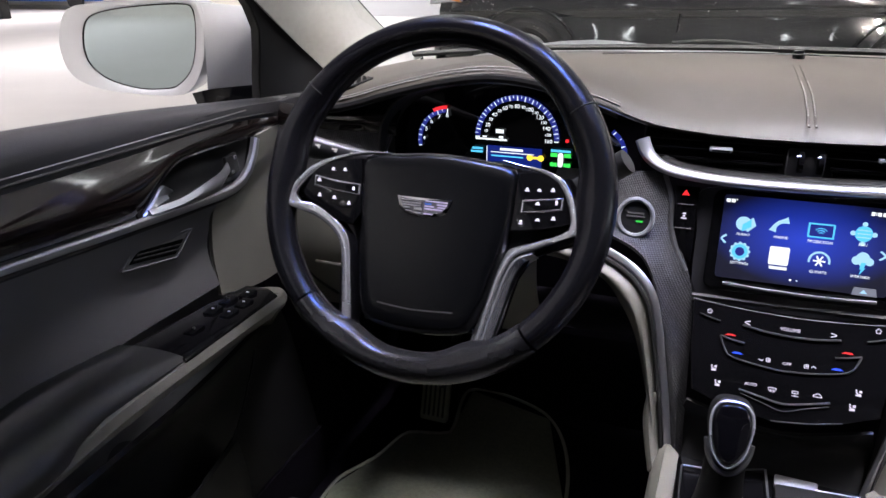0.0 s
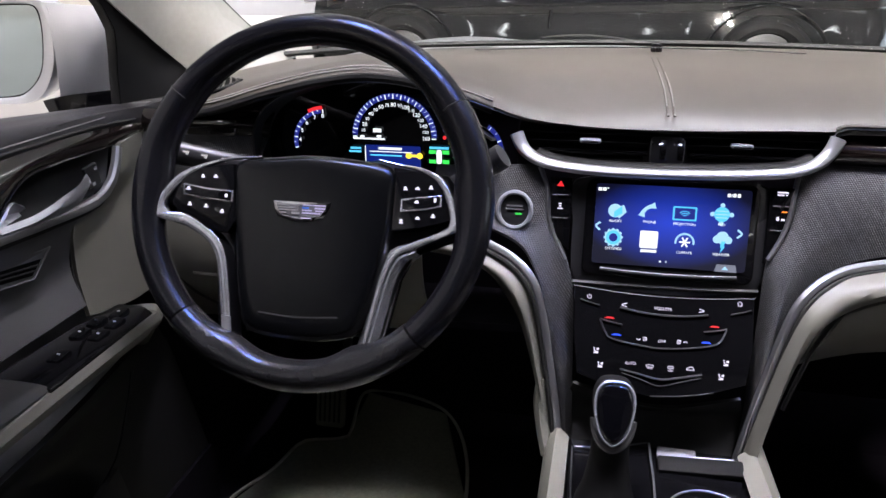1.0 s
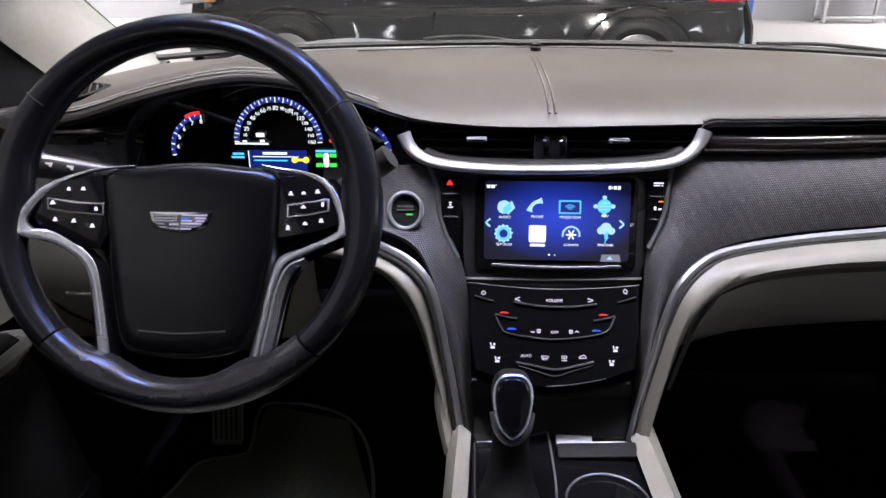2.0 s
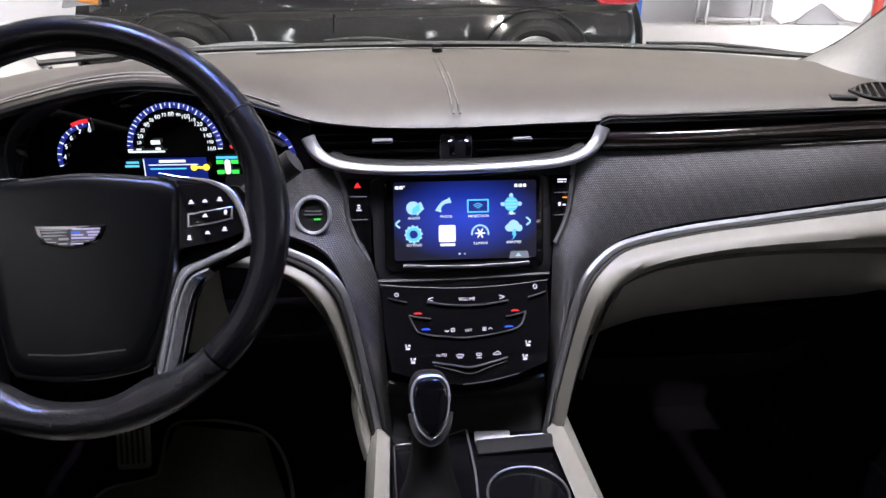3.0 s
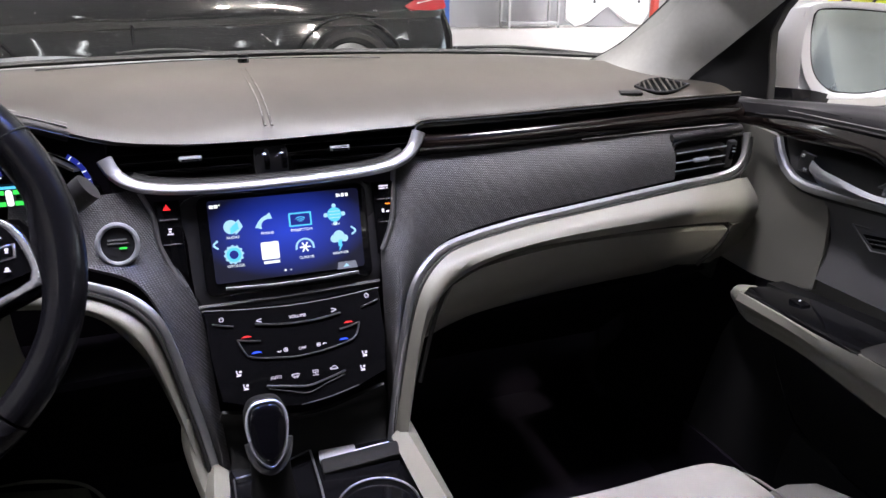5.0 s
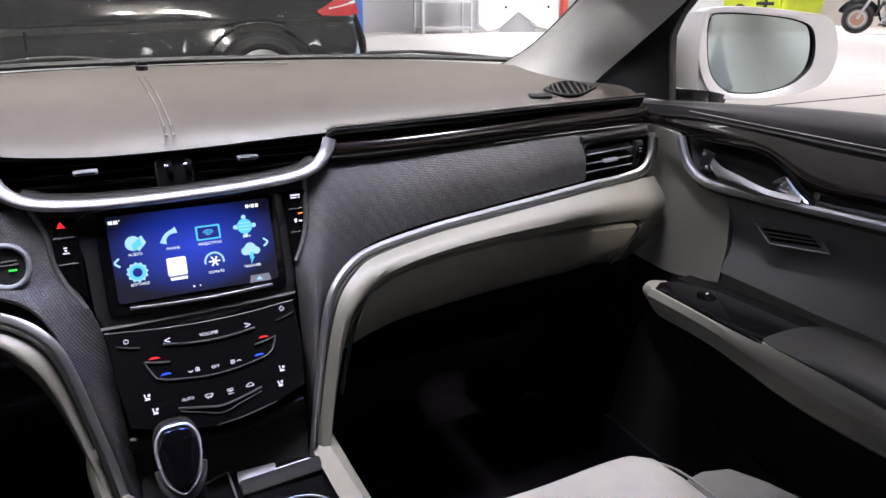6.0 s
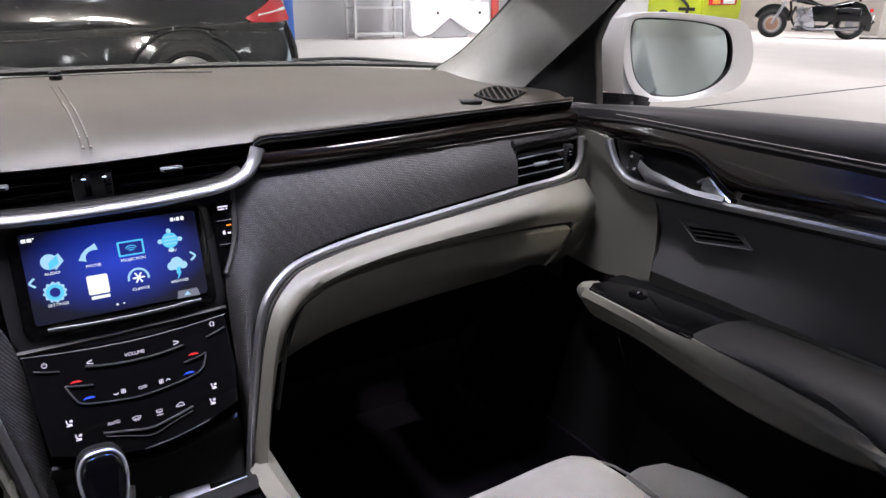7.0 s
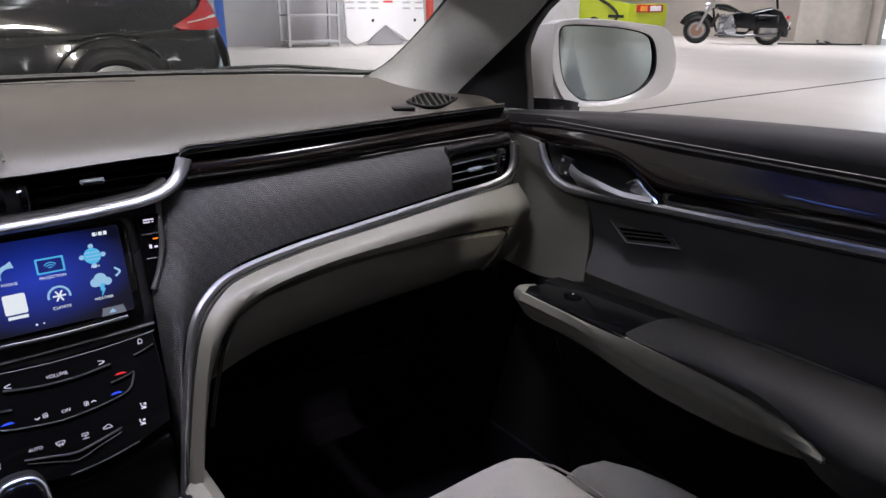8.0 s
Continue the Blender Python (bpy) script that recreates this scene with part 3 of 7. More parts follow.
# ---- the dashboard ----
dash = thing("dashboard", (0, 1.0, 0.31), "dark grey stitched leather dashboard with wood and woven trim", "dashboard")
PAD_BACK = [(-0.70, 1.10, 1.025), (-0.4, 1.165, 1.045), (0, 1.185, 1.056), (0.4, 1.165, 1.050), (0.70, 1.10, 1.030)]
PAD_MID = [(-0.70, 1.0, 1.015), (-0.52, 1.02, 1.044), (-0.37, 1.02, 1.058), (-0.2, 1.02, 1.046), (0, 1.04, 1.040), (0.35, 1.04, 1.040), (0.70, 1.0, 1.018)]
PAD_NEAR = [(-0.70, 0.90, 1.006), (-0.60, 0.885, 1.020), (-0.5, 0.875, 1.044), (-0.37, 0.875, 1.064), (-0.28, 0.89, 1.046), (-0.18, 0.93, 1.015), (0, 0.938, 1.011), (0.35, 0.938, 1.016), (0.70, 0.925, 1.015)]
PAD_FRONT = [(-0.70, 0.865, 0.992), (-0.59, 0.853, 1.004), (-0.504, 0.85, 1.029), (-0.425, 0.85, 1.047), (-0.373, 0.85, 1.053), (-0.316, 0.855, 1.047), (-0.254, 0.882, 1.024), (-0.18, 0.897, 0.997), (-0.11, 0.90, 0.988), (0, 0.90, 0.986), (0.12, 0.90, 0.990), (0.32, 0.90, 0.994), (0.50, 0.898, 0.998), (0.70, 0.893, 1.003)]
pad_rows = [over_x(t, XS) for t in (PAD_BACK, PAD_MID, PAD_NEAR, PAD_FRONT)]
pad_rows.append(pad_rows[-1] + np.array([0, 0.010, -0.008]))
pad_rows.append(pad_rows[-1] + np.array([0, 0.030, -0.004]))
cols = np.array([spline(np.array(pad_rows)[:, i], 26) for i in range(len(XS))]).transpose(1, 0, 2)
top_pad = part("top_pad", grid(cols, 0.004), DASH, dash)
def pad_z(x, y):
    col = cols[:21, int(np.argmin(abs(XS - x)))]
    return float(np.interp(y, col[::-1, 1], col[::-1, 2]))


for off in (-0.004, 0.004):
    seam = [(x + off, y) for x, y in ((-0.011, 1.10), (-0.008, 1.04), (-0.003, 0.98), (-0.001, 0.935), (-0.001, 0.915), (-0.001, 0.903))]
    part("stitch_line", sweep([(x, y, pad_z(x, y) + 0.0003) for x, y in seam], 30, oval(0.0016, 0.0012, 6)), DASH, top_pad)
    for k in range(22):
        y = 0.905 + 0.0055 * k
        part("stitch", box(0.0014, 0.0034, 0.0014, pose(float(np.interp(y, (0.903, 0.935, 0.98, 1.04), (-0.001, -0.001, -0.003, -0.008))) + off, y, pad_z(0, y) + 0.0008, 20, 0, 0), 0.0003), THREAD, top_pad)
brow = over_x(PAD_FRONT, np.linspace(-0.64, -0.22, 46))
part("brow_stitching", sweep([tuple(p + np.array([0, 0.0035, 0.0050])) for p in brow[::3]], 60, oval(0.0010, 0.0008, 5)), THREAD, top_pad)
part("brow_stitching", sweep([tuple(p + np.array([0, 0.0085, 0.0078])) for p in brow[::3]], 60, oval(0.0009, 0.0007, 5)), THREAD, top_pad)
part("brow_line", sweep([tuple(p + np.array([0, -0.004, -0.004])) for p in over_x(PAD_FRONT, np.linspace(-0.265, -0.185, 9))], 24, oval(0.0009, 0.0009, 6)), CHROME_BRIGHT, dash, "thin bright line beside the cluster")
part("brow_lip", sweep([tuple(p + np.array([0, 0.002, -0.006])) for p in brow[::3]], 60, oval(0.005, 0.006, 8)), BLACK_SOFT, dash)
part("sun_sensor", disc(0.0085, 0.012, basis((-0.006, 1.150, 1.064), (1, 0, 0), (0, 1, 0)), 20, 0.003), PIANO, top_pad)
part("speaker_slot", sweep([(-0.28, 1.125, 1.0535), (-0.1, 1.14, 1.0585), (0.1, 1.14, 1.0575), (0.20, 1.13, 1.0545)], 24, oval(0.002, 0.001, 6)), RUBBER, top_pad)


part("sensor_cap", box(0.034, 0.016, 0.005, pose(0.525, 0.922, pad_z(0.525, 0.922) + 0.001, 8, 0, -14), 0.002), BLACK_SOFT, dash)


def defroster(s):
    """A leaf-shaped demister grille let into the pad's end, its bars slanting across."""
    cx, cy = (0.588, 0.930) if s > 0 else (-0.606, 0.892)
    slope = Matrix.Translation((cx, cy, pad_z(cx, cy) + (0.0012 if s > 0 else 0.004))) @ Matrix.Rotation(math.atan2(pad_z(cx, cy + 0.03) - pad_z(cx, cy - 0.03), 0.06), 4, "X") @ Matrix.Rotation(math.atan2(pad_z(cx - 0.03, cy) - pad_z(cx + 0.03, cy), 0.06), 4, "Y")
    far = spline([(-0.044, 0.010, 0), (-0.012, 0.030, 0), (0.022, 0.034, 0), (0.048, 0.004, 0)], 20)
    near = spline([(-0.044, 0.010, 0), (-0.026, -0.016, 0), (0.004, -0.018, 0), (0.048, 0.004, 0)], 20)
    outline = [(s * q[0], q[1]) for q in far] + [(s * q[0], q[1]) for q in near[-2:0:-1]]
    g = part("defroster_vent", plate(outline if s < 0 else outline[::-1], 0.004, slope, 0), VOID, dash, "black demister grille")
    for k in range(9):
        p, q = far[min(19, 3 + 2 * k)], near[min(18, 1 + 2 * k)]
        part("slat", sweep([tuple(slope @ Vector((s * p[0], p[1], 0.0014))), tuple(slope @ Vector((s * q[0], q[1], 0.0014)))], 4, oval(0.0013, 0.0016, 6)), DASH, g)
    for edge in (far, near):
        part("vent_frame", sweep([tuple(slope @ Vector((s * q[0], q[1], 0.001))) for q in edge[::3]] + [tuple(slope @ Vector((s * edge[-1][0], edge[-1][1], 0.001)))], 24, oval(0.0018, 0.0018, 6)), BLACK_SOFT, g)


defroster(1), defroster(-1)

# wide vents above the screen
part("vent_backing", grid([over_x([(-0.19, 0.935, z), (0, 0.93, z - 0.002), (0.19, 0.935, z)], np.linspace(-0.19, 0.19, 20)) for z in (0.925, 0.96, 0.992)], 0.004), RUBBER, dash)
for s in (-1, 1):
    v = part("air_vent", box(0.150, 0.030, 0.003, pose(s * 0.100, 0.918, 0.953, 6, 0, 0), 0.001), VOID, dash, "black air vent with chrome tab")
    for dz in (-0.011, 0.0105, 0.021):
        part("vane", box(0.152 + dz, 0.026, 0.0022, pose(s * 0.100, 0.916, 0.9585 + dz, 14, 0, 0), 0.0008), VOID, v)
    part("vane_edge", box(0.150, 0.0016, 0.0018, pose(s * 0.100, 0.9025, 0.9555), 0.0006), PIANO, v)
    part("vent_tab", box(0.026, 0.010, 0.0052, pose(s * 0.090 - 0.006, 0.899, 0.9685, 8, 0, 0), 0.002), PALE_METAL, v, "bright chrome vent tab")
    roller = part("vent_roller", disc(0.0125, 0.006, basis((s * 0.0105 - 0.0005, 0.899, 0.9605), (0, 0, 1), (0, 1, 0)), 24, 0.001), PIANO, v, "gloss black thumb wheel")
    # Bright metal chip stands for the lamp glint on the wheel's top
    part("roller_glint", box(0.0052, 0.0022, 0.0030, pose(s * 0.0105 - 0.0005, 0.8895, 0.9690, -42, 0, 0), 0.0008), CHROME_BRIGHT, roller)
    part("tab_inlay", box(0.020, 0.0015, 0.0022, pose(s * 0.090 - 0.006, 0.8942, 0.9678, 8, 0, 0), 0.0005), PIANO, v)
part("roller_panel", plate(rounded(0.040, 0.034, 0.004), 0.004, basis((-0.002, 0.903, 0.958), (1, 0, 0), (0, 0.15, 1)), 0.001), BAR_DARK, dash)
part("roller_frame", sweep([(-0.022, 0.902, 0.972), (-0.0215, 0.900, 0.945), (-0.018, 0.8995, 0.942), (0.014, 0.8995, 0.942), (0.0175, 0.900, 0.945), (0.018, 0.902, 0.972)], 40, oval(0.0008, 0.0008, 6)), BAR, dash)
STRIP = [(-0.1885, 0.893, 0.976), (-0.180, 0.887, 0.960), (-0.165, 0.880, 0.949), (-0.140, 0.874, 0.9425), (-0.087, 0.868, 0.939), (0, 0.866, 0.939), (0.087, 0.868, 0.942), (0.140, 0.874, 0.9465), (0.165, 0.880, 0.955), (0.179, 0.887, 0.967), (0.1875, 0.893, 0.983)]
part("strip_ledge", sweep([(x * 0.975, y + 0.007, z + 0.0062) for x, y, z in STRIP[2:-2]], 50, oval(0.0075, 0.0028, 8), up=(0, -0.5, 0.9)), MATTE_BLACK, dash, "dull black ledge above the strip")
part("vent_strip", sweep(STRIP, 60, oval(0.0078, 0.0052, 12, 0.8), up=(0, -0.5, 0.9), grow=lambda u: 0.92 + 0.25 * abs(2 * u - 1) ** 3), CHROME, dash, "satin chrome strip below the vents")

# trim to the passenger side
WX = np.linspace(0.188, 0.712, 40)
wood_top = over_x([(0.18, 0.906, 0.979), (0.28, 0.906, 0.979), (0.41, 0.906, 0.983), (0.55, 0.904, 0.989), (0.72, 0.90, 0.993)], WX)
wood_low = over_x([(0.18, 0.900, 0.951), (0.28, 0.900, 0.951), (0.41, 0.900, 0.955), (0.55, 0.898, 0.960), (0.72, 0.894, 0.964)], WX)
drop = wood_low[:, 2:] - wood_top[:, 2:]
wood_rows = [wood_top] + [wood_top + np.hstack([0 * drop, 0 * drop + dy, drop * f]) for dy, f in ((-0.0060, 0.0), (-0.0105, 0.11), (-0.0148, 0.235), (-0.0168, 0.42), (-0.0160, 0.78))] + [wood_low]
part("wood_strip", grid(wood_rows, 0.003), WOOD, dash, "glossy dark wood strip", 60)
lip = [(0.1825, 0.8985, 0.983), (0.1850, 0.8965, 0.990), (0.193, 0.8955, 0.9942), (0.235, 0.8955, 0.9948), (0.35, 0.8955, 0.9972), (0.52, 0.8945, 1.0020), (0.66, 0.8925, 1.0052), (0.70, 0.8915, 1.0060)]
# Thin metal line stands for the highlight on the gloss edge
part("lip_highlight", sweep(lip, 60, oval(0.0008, 0.0008, 6)), CHROME, dash, "thin bright line for the gloss edge's highlight")
part("pad_lip", sweep([(x, y + 0.0015, z + 0.0032) for x, y, z in lip[1:]], 60, oval(0.0036, 0.0022, 8)), DASH, dash)
part("pad_groove", sweep([(x, y + 0.0015, z + 0.0012) for x, y, z in lip[1:]], 60, oval(0.0010, 0.0008, 6)), VOID, dash)
part("pad_gap", loft([[(x, y + 0.002, z - 0.001) for x, y, z in lip[1:]], [(x, y + 0.004, z - 0.007) for x, y, z in lip[1:]], [(x, y + 0.012, z - 0.016) for x, y, z in lip[1:]]], 40, 8, 0.002), PIANO, dash)
part("wood_line", sweep([tuple(p + np.array([0, -0.009, 0.0008])) for p in wood_low[18::3]], 30, oval(0.0014, 0.0012, 6)), CHROME_BRIGHT, dash, "thin chrome line below the wood")

woven_in = [(0.108, 0.790, 0.56), (0.114, 0.810, 0.70), (0.118, 0.836, 0.800), (0.121, 0.848, 0.846), (0.142, 0.868, 0.885), (0.147, 0.880, 0.921), (0.152, 0.890, 0.945), (0.19, 0.897, 0.950), (0.28, 0.897, 0.951), (0.41, 0.897, 0.956), (0.50, 0.895, 0.960), (0.570, 0.895, 0.963)]
woven_out = [(0.112, 0.793, 0.56), (0.134, 0.803, 0.70), (0.149, 0.812, 0.783), (0.158, 0.820, 0.806), (0.172, 0.832, 0.824), (0.187, 0.841, 0.8345), (0.207, 0.848, 0.8435), (0.235, 0.852, 0.852), (0.30, 0.855, 0.864), (0.40, 0.856, 0.875), (0.48, 0.856, 0.884), (0.570, 0.856, 0.894)]
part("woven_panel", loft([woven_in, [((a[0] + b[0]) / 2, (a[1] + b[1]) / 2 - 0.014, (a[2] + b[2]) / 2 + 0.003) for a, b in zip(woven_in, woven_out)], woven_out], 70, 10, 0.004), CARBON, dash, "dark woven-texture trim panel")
# Satin metal stands for the rolled woven edge catching light
part("panel_edge", sweep([(0.150, 0.884, 0.947), (0.1455, 0.874, 0.921), (0.1415, 0.862, 0.890), (0.131, 0.850, 0.864), (0.1205, 0.842, 0.846)], 30, oval(0.0032, 0.0028, 8)), BAR, dash)
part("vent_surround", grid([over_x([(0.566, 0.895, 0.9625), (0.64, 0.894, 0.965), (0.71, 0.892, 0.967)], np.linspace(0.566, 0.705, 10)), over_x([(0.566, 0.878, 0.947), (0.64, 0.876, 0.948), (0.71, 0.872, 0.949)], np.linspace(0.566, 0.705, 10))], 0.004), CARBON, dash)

# trim to the driver side
inner_l = [(-0.160, 0.890, 0.938), (-0.146, 0.880, 0.912), (-0.141, 0.868, 0.874), (-0.118, 0.848, 0.828), (-0.108, 0.836, 0.790), (-0.102, 0.810, 0.70), (-0.096, 0.790, 0.58)]
outer_l = [(-0.290, 0.885, 0.932), (-0.290, 0.870, 0.900), (-0.225, 0.842, 0.868), (-0.170, 0.822, 0.846), (-0.145, 0.805, 0.802), (-0.124, 0.803, 0.71), (-0.100, 0.795, 0.58)]
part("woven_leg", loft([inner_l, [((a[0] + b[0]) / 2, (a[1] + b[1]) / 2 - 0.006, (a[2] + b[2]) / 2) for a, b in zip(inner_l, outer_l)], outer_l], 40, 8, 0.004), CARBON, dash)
# Again metal in place of the light caught by the woven edge
part("panel_edge", sweep([(-0.156, 0.884, 0.936), (-0.145, 0.874, 0.910), (-0.1405, 0.862, 0.876), (-0.130, 0.850, 0.848), (-0.1175, 0.842, 0.828)], 30, oval(0.0032, 0.0028, 8)), BAR, dash)
part("woven_corner", loft([[(-0.70, 0.87, 0.962), (-0.60, 0.872, 0.962), (-0.525, 0.885, 0.958)], [(-0.70, 0.852, 0.935), (-0.60, 0.854, 0.935), (-0.53, 0.870, 0.932)], [(-0.70, 0.838, 0.90), (-0.60, 0.840, 0.90), (-0.53, 0.858, 0.90)]], 14, 8, 0.004), CARBON, dash)
part("wood_corner", loft([[(-0.70, 0.878, 0.992), (-0.60, 0.878, 0.994), (-0.515, 0.892, 0.992)], [(-0.70, 0.868, 0.977), (-0.60, 0.868, 0.977), (-0.52, 0.884, 0.974)], [(-0.70, 0.872, 0.963), (-0.60, 0.872, 0.963), (-0.522, 0.888, 0.959)]], 14, 8, 0.004), WOOD, dash)

# chrome outline and leather edge of both knee recesses
CHROME_PROF = [(-0.0055, -0.002), (0.0055, -0.002), (0.0055, 0.001), (0.003, 0.003), (-0.002, 0.0034), (-0.0055, 0.001)]


def knee_edge(s, far):
    path = [(s * 0.106, 0.783, 0.56), (s * 0.1185, 0.790, 0.65), (s * 0.131, 0.795, 0.72), (s * 0.1415, 0.798, 0.775), (s * 0.153, 0.803, 0.810), (s * 0.176, 0.818, 0.831), (s * 0.212, 0.838, 0.8425)] + far
    part("chrome_outline", sweep(path, 90, CHROME_PROF, up=(0, -1, 0.1)), CHROME, dash, "satin chrome outline")
    low = [(x + s * 0.0052, y - 0.0035, z - 0.0062) for x, y, z in path]
    part("outline_groove", sweep(low, 90, oval(0.0028, 0.0028, 6)), RUBBER, dash)
    return path


R_FAR = [(0.30, 0.846, 0.8575), (0.39, 0.847, 0.868), (0.48, 0.847, 0.878), (0.57, 0.847, 0.888), (0.64, 0.846, 0.895), (0.672, 0.846, 0.905), (0.685, 0.848, 0.926), (0.686, 0.850, 0.957)]
L_FAR = [(-0.25, 0.850, 0.850), (-0.31, 0.858, 0.853)]
path_r = knee_edge(1, R_FAR)
path_l = knee_edge(-1, L_FAR)
row_a = [(x + 0.007, y, z - 0.010) for x, y, z in path_r[:-3]] + [(0.690, 0.845, 0.887)]
row_c = [(0.123, 0.800, 0.56), (0.137, 0.803, 0.65), (0.151, 0.806, 0.715), (0.165, 0.808, 0.755), (0.186, 0.812, 0.788), (0.215, 0.820, 0.806), (0.255, 0.826, 0.820), (0.32, 0.830, 0.831), (0.39, 0.831, 0.835), (0.47, 0.831, 0.836), (0.56, 0.831, 0.836), (0.64, 0.829, 0.833), (0.697, 0.83, 0.826)]
row_b = [((a[0] + c[0]) / 2, min(a[1], c[1]) - 0.010, (a[2] + c[2]) / 2) for a, c in zip(row_a, row_c)]
part("leather_edge", loft([row_a, row_b, row_c], 70, 10, 0.006), BEIGE, dash, "grey-beige padded leather edge")
row_al = [(x - 0.007, y, z - 0.010) for x, y, z in path_l]
row_cl = [(-0.124, 0.80, 0.56), (-0.141, 0.803, 0.65), (-0.157, 0.806, 0.715), (-0.170, 0.808, 0.755), (-0.186, 0.812, 0.783), (-0.207, 0.822, 0.806), (-0.232, 0.836, 0.815), (-0.262, 0.85, 0.818), (-0.31, 0.86, 0.82)]
row_bl = [((a[0] + c[0]) / 2, min(a[1], c[1]) - 0.010, (a[2] + c[2]) / 2) for a, c in zip(row_al, row_cl)]
part("leather_edge", loft([row_al, row_bl, row_cl], 60, 10, 0.006), BEIGE, dash)

# glove box
glove = part("glove_box_door", loft([[(0.207, 0.831, 0.795), (0.253, 0.835, 0.813), (0.38, 0.838, 0.8285), (0.52, 0.838, 0.8290), (0.652, 0.834, 0.8225)], [(0.193, 0.838, 0.757), (0.27, 0.851, 0.772), (0.39, 0.858, 0.780), (0.52, 0.858, 0.784), (0.644, 0.849, 0.790)], [(0.180, 0.872, 0.708), (0.27, 0.905, 0.716), (0.39, 0.920, 0.722), (0.51, 0.920, 0.730), (0.616, 0.900, 0.746)], [(0.174, 0.93, 0.662), (0.27, 0.99, 0.660), (0.39, 1.02, 0.662), (0.50, 1.02, 0.670), (0.58, 0.99, 0.690)]], 40, 16, 0.012), BEIGE, dash, "grey-beige glove box lid")
part("lid_gap", sweep([(0.160, 0.812, 0.66), (0.172, 0.812, 0.715), (0.186, 0.815, 0.760), (0.207, 0.821, 0.794), (0.253, 0.828, 0.8165), (0.32, 0.830, 0.828), (0.394, 0.831, 0.8325), (0.51, 0.831, 0.8325), (0.606, 0.830, 0.830), (0.650, 0.830, 0.826), (0.659, 0.829, 0.815), (0.648, 0.834, 0.788), (0.622, 0.845, 0.755)], 70, oval(0.0030, 0.0030, 6)), RUBBER, dash)
part("glove_box_side", loft([[(0.661, 0.832, 0.826), (0.703, 0.835, 0.826)], [(0.652, 0.852, 0.785), (0.705, 0.862, 0.78)], [(0.625, 0.895, 0.742), (0.705, 0.91, 0.73)]], 8, 8, 0.006), BEIGE, dash)
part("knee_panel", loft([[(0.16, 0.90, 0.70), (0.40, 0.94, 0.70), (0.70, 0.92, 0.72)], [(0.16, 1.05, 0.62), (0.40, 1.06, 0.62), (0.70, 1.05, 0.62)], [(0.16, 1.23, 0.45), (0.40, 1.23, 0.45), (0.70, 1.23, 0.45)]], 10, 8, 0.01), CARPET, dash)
part("side_panel", loft([[(0.704, 0.90, 1.0), (0.706, 0.885, 0.95), (0.706, 0.87, 0.85), (0.706, 0.90, 0.70)], [(0.712, 1.1, 1.0), (0.712, 1.1, 0.95), (0.712, 1.1, 0.85), (0.712, 1.1, 0.70)]], 14, 0, 0.006), RUBBER, dash)
# driver's knee panel
knee = part("knee_panel", loft([[(-0.70, 0.865, 0.900), (-0.60, 0.862, 0.898), (-0.50, 0.872, 0.898), (-0.31, 0.88, 0.90)], [(-0.70, 0.842, 0.85), (-0.60, 0.838, 0.85), (-0.50, 0.845, 0.85), (-0.31, 0.87, 0.84)], [(-0.70, 0.845, 0.76), (-0.60, 0.842, 0.76), (-0.50, 0.85, 0.755), (-0.31, 0.88, 0.76)], [(-0.70, 0.93, 0.66), (-0.60, 0.93, 0.66), (-0.50, 0.94, 0.65), (-0.31, 0.95, 0.66)]], 20, 14, 0.006), BEIGE, dash, "grey-beige knee panel below the wheel")
part("panel_gap", sweep([(-0.70, 0.837, 0.812), (-0.65, 0.836, 0.811), (-0.60, 0.835, 0.806), (-0.55, 0.838, 0.800)], 16, oval(0.0022, 0.0022, 6)), RUBBER, knee)
part("panel_gap", sweep([(-0.56, 0.838, 0.784), (-0.62, 0.8345, 0.786), (-0.664, 0.836, 0.786), (-0.668, 0.836, 0.778), (-0.648, 0.845, 0.740), (-0.62, 0.868, 0.705)], 30, oval(0.0020, 0.0020, 6)), RUBBER, knee)
part("release_lever", box(0.045, 0.010, 0.006, pose(-0.612, 0.834, 0.772, 0, 0, 0), 0.002), BEIGE, knee)
part("footwell_liner", loft([[(-0.70, 0.95, 0.66), (-0.40, 0.96, 0.66), (-0.12, 0.90, 0.70)], [(-0.70, 1.10, 0.62), (-0.40, 1.10, 0.62), (-0.12, 1.1, 0.62)], [(-0.70, 1.23, 0.60), (-0.40, 1.23, 0.60), (-0.12, 1.23, 0.60)]], 10, 8, 0.01), CARPET, dash)

# side vent at the passenger end
sv = part("side_vent", plate([(-0.055, -0.028), (0.048, -0.020), (0.054, 0.004), (0.054, 0.027), (-0.040, 0.027), (-0.054, 0.016)], 0.003, basis((0.625, 0.882, 0.919), (1, -0.03, 0), (0, 0.2, 1)), 0.0), RUBBER, dash, "black side air vent")
for dz in (-0.012, 0.001, 0.015):
    part("vane", box(0.086, 0.016, 0.002, pose(0.617, 0.870, 0.921 + dz, 18, -4, -2), 0.0008), VOID, sv)
    part("vane_edge", box(0.086, 0.0016, 0.0014, pose(0.617, 0.861, 0.919 + dz, 0, -4, -2), 0.0005), PALE_METAL, sv)
part("vent_tab", box(0.026, 0.008, 0.005, pose(0.615, 0.858, 0.9205, 10, -4, -2), 0.002), PALE_METAL, sv)
part("vent_knob_panel", box(0.014, 0.010, 0.044, pose(0.668, 0.862, 0.924, 10, 0, -2), 0.003), BEZEL, sv)
roller = part("vent_wheel", box(0.007, 0.010, 0.024, pose(0.668, 0.857, 0.928, 10, 0, -2), 0.003), PIANO, sv)
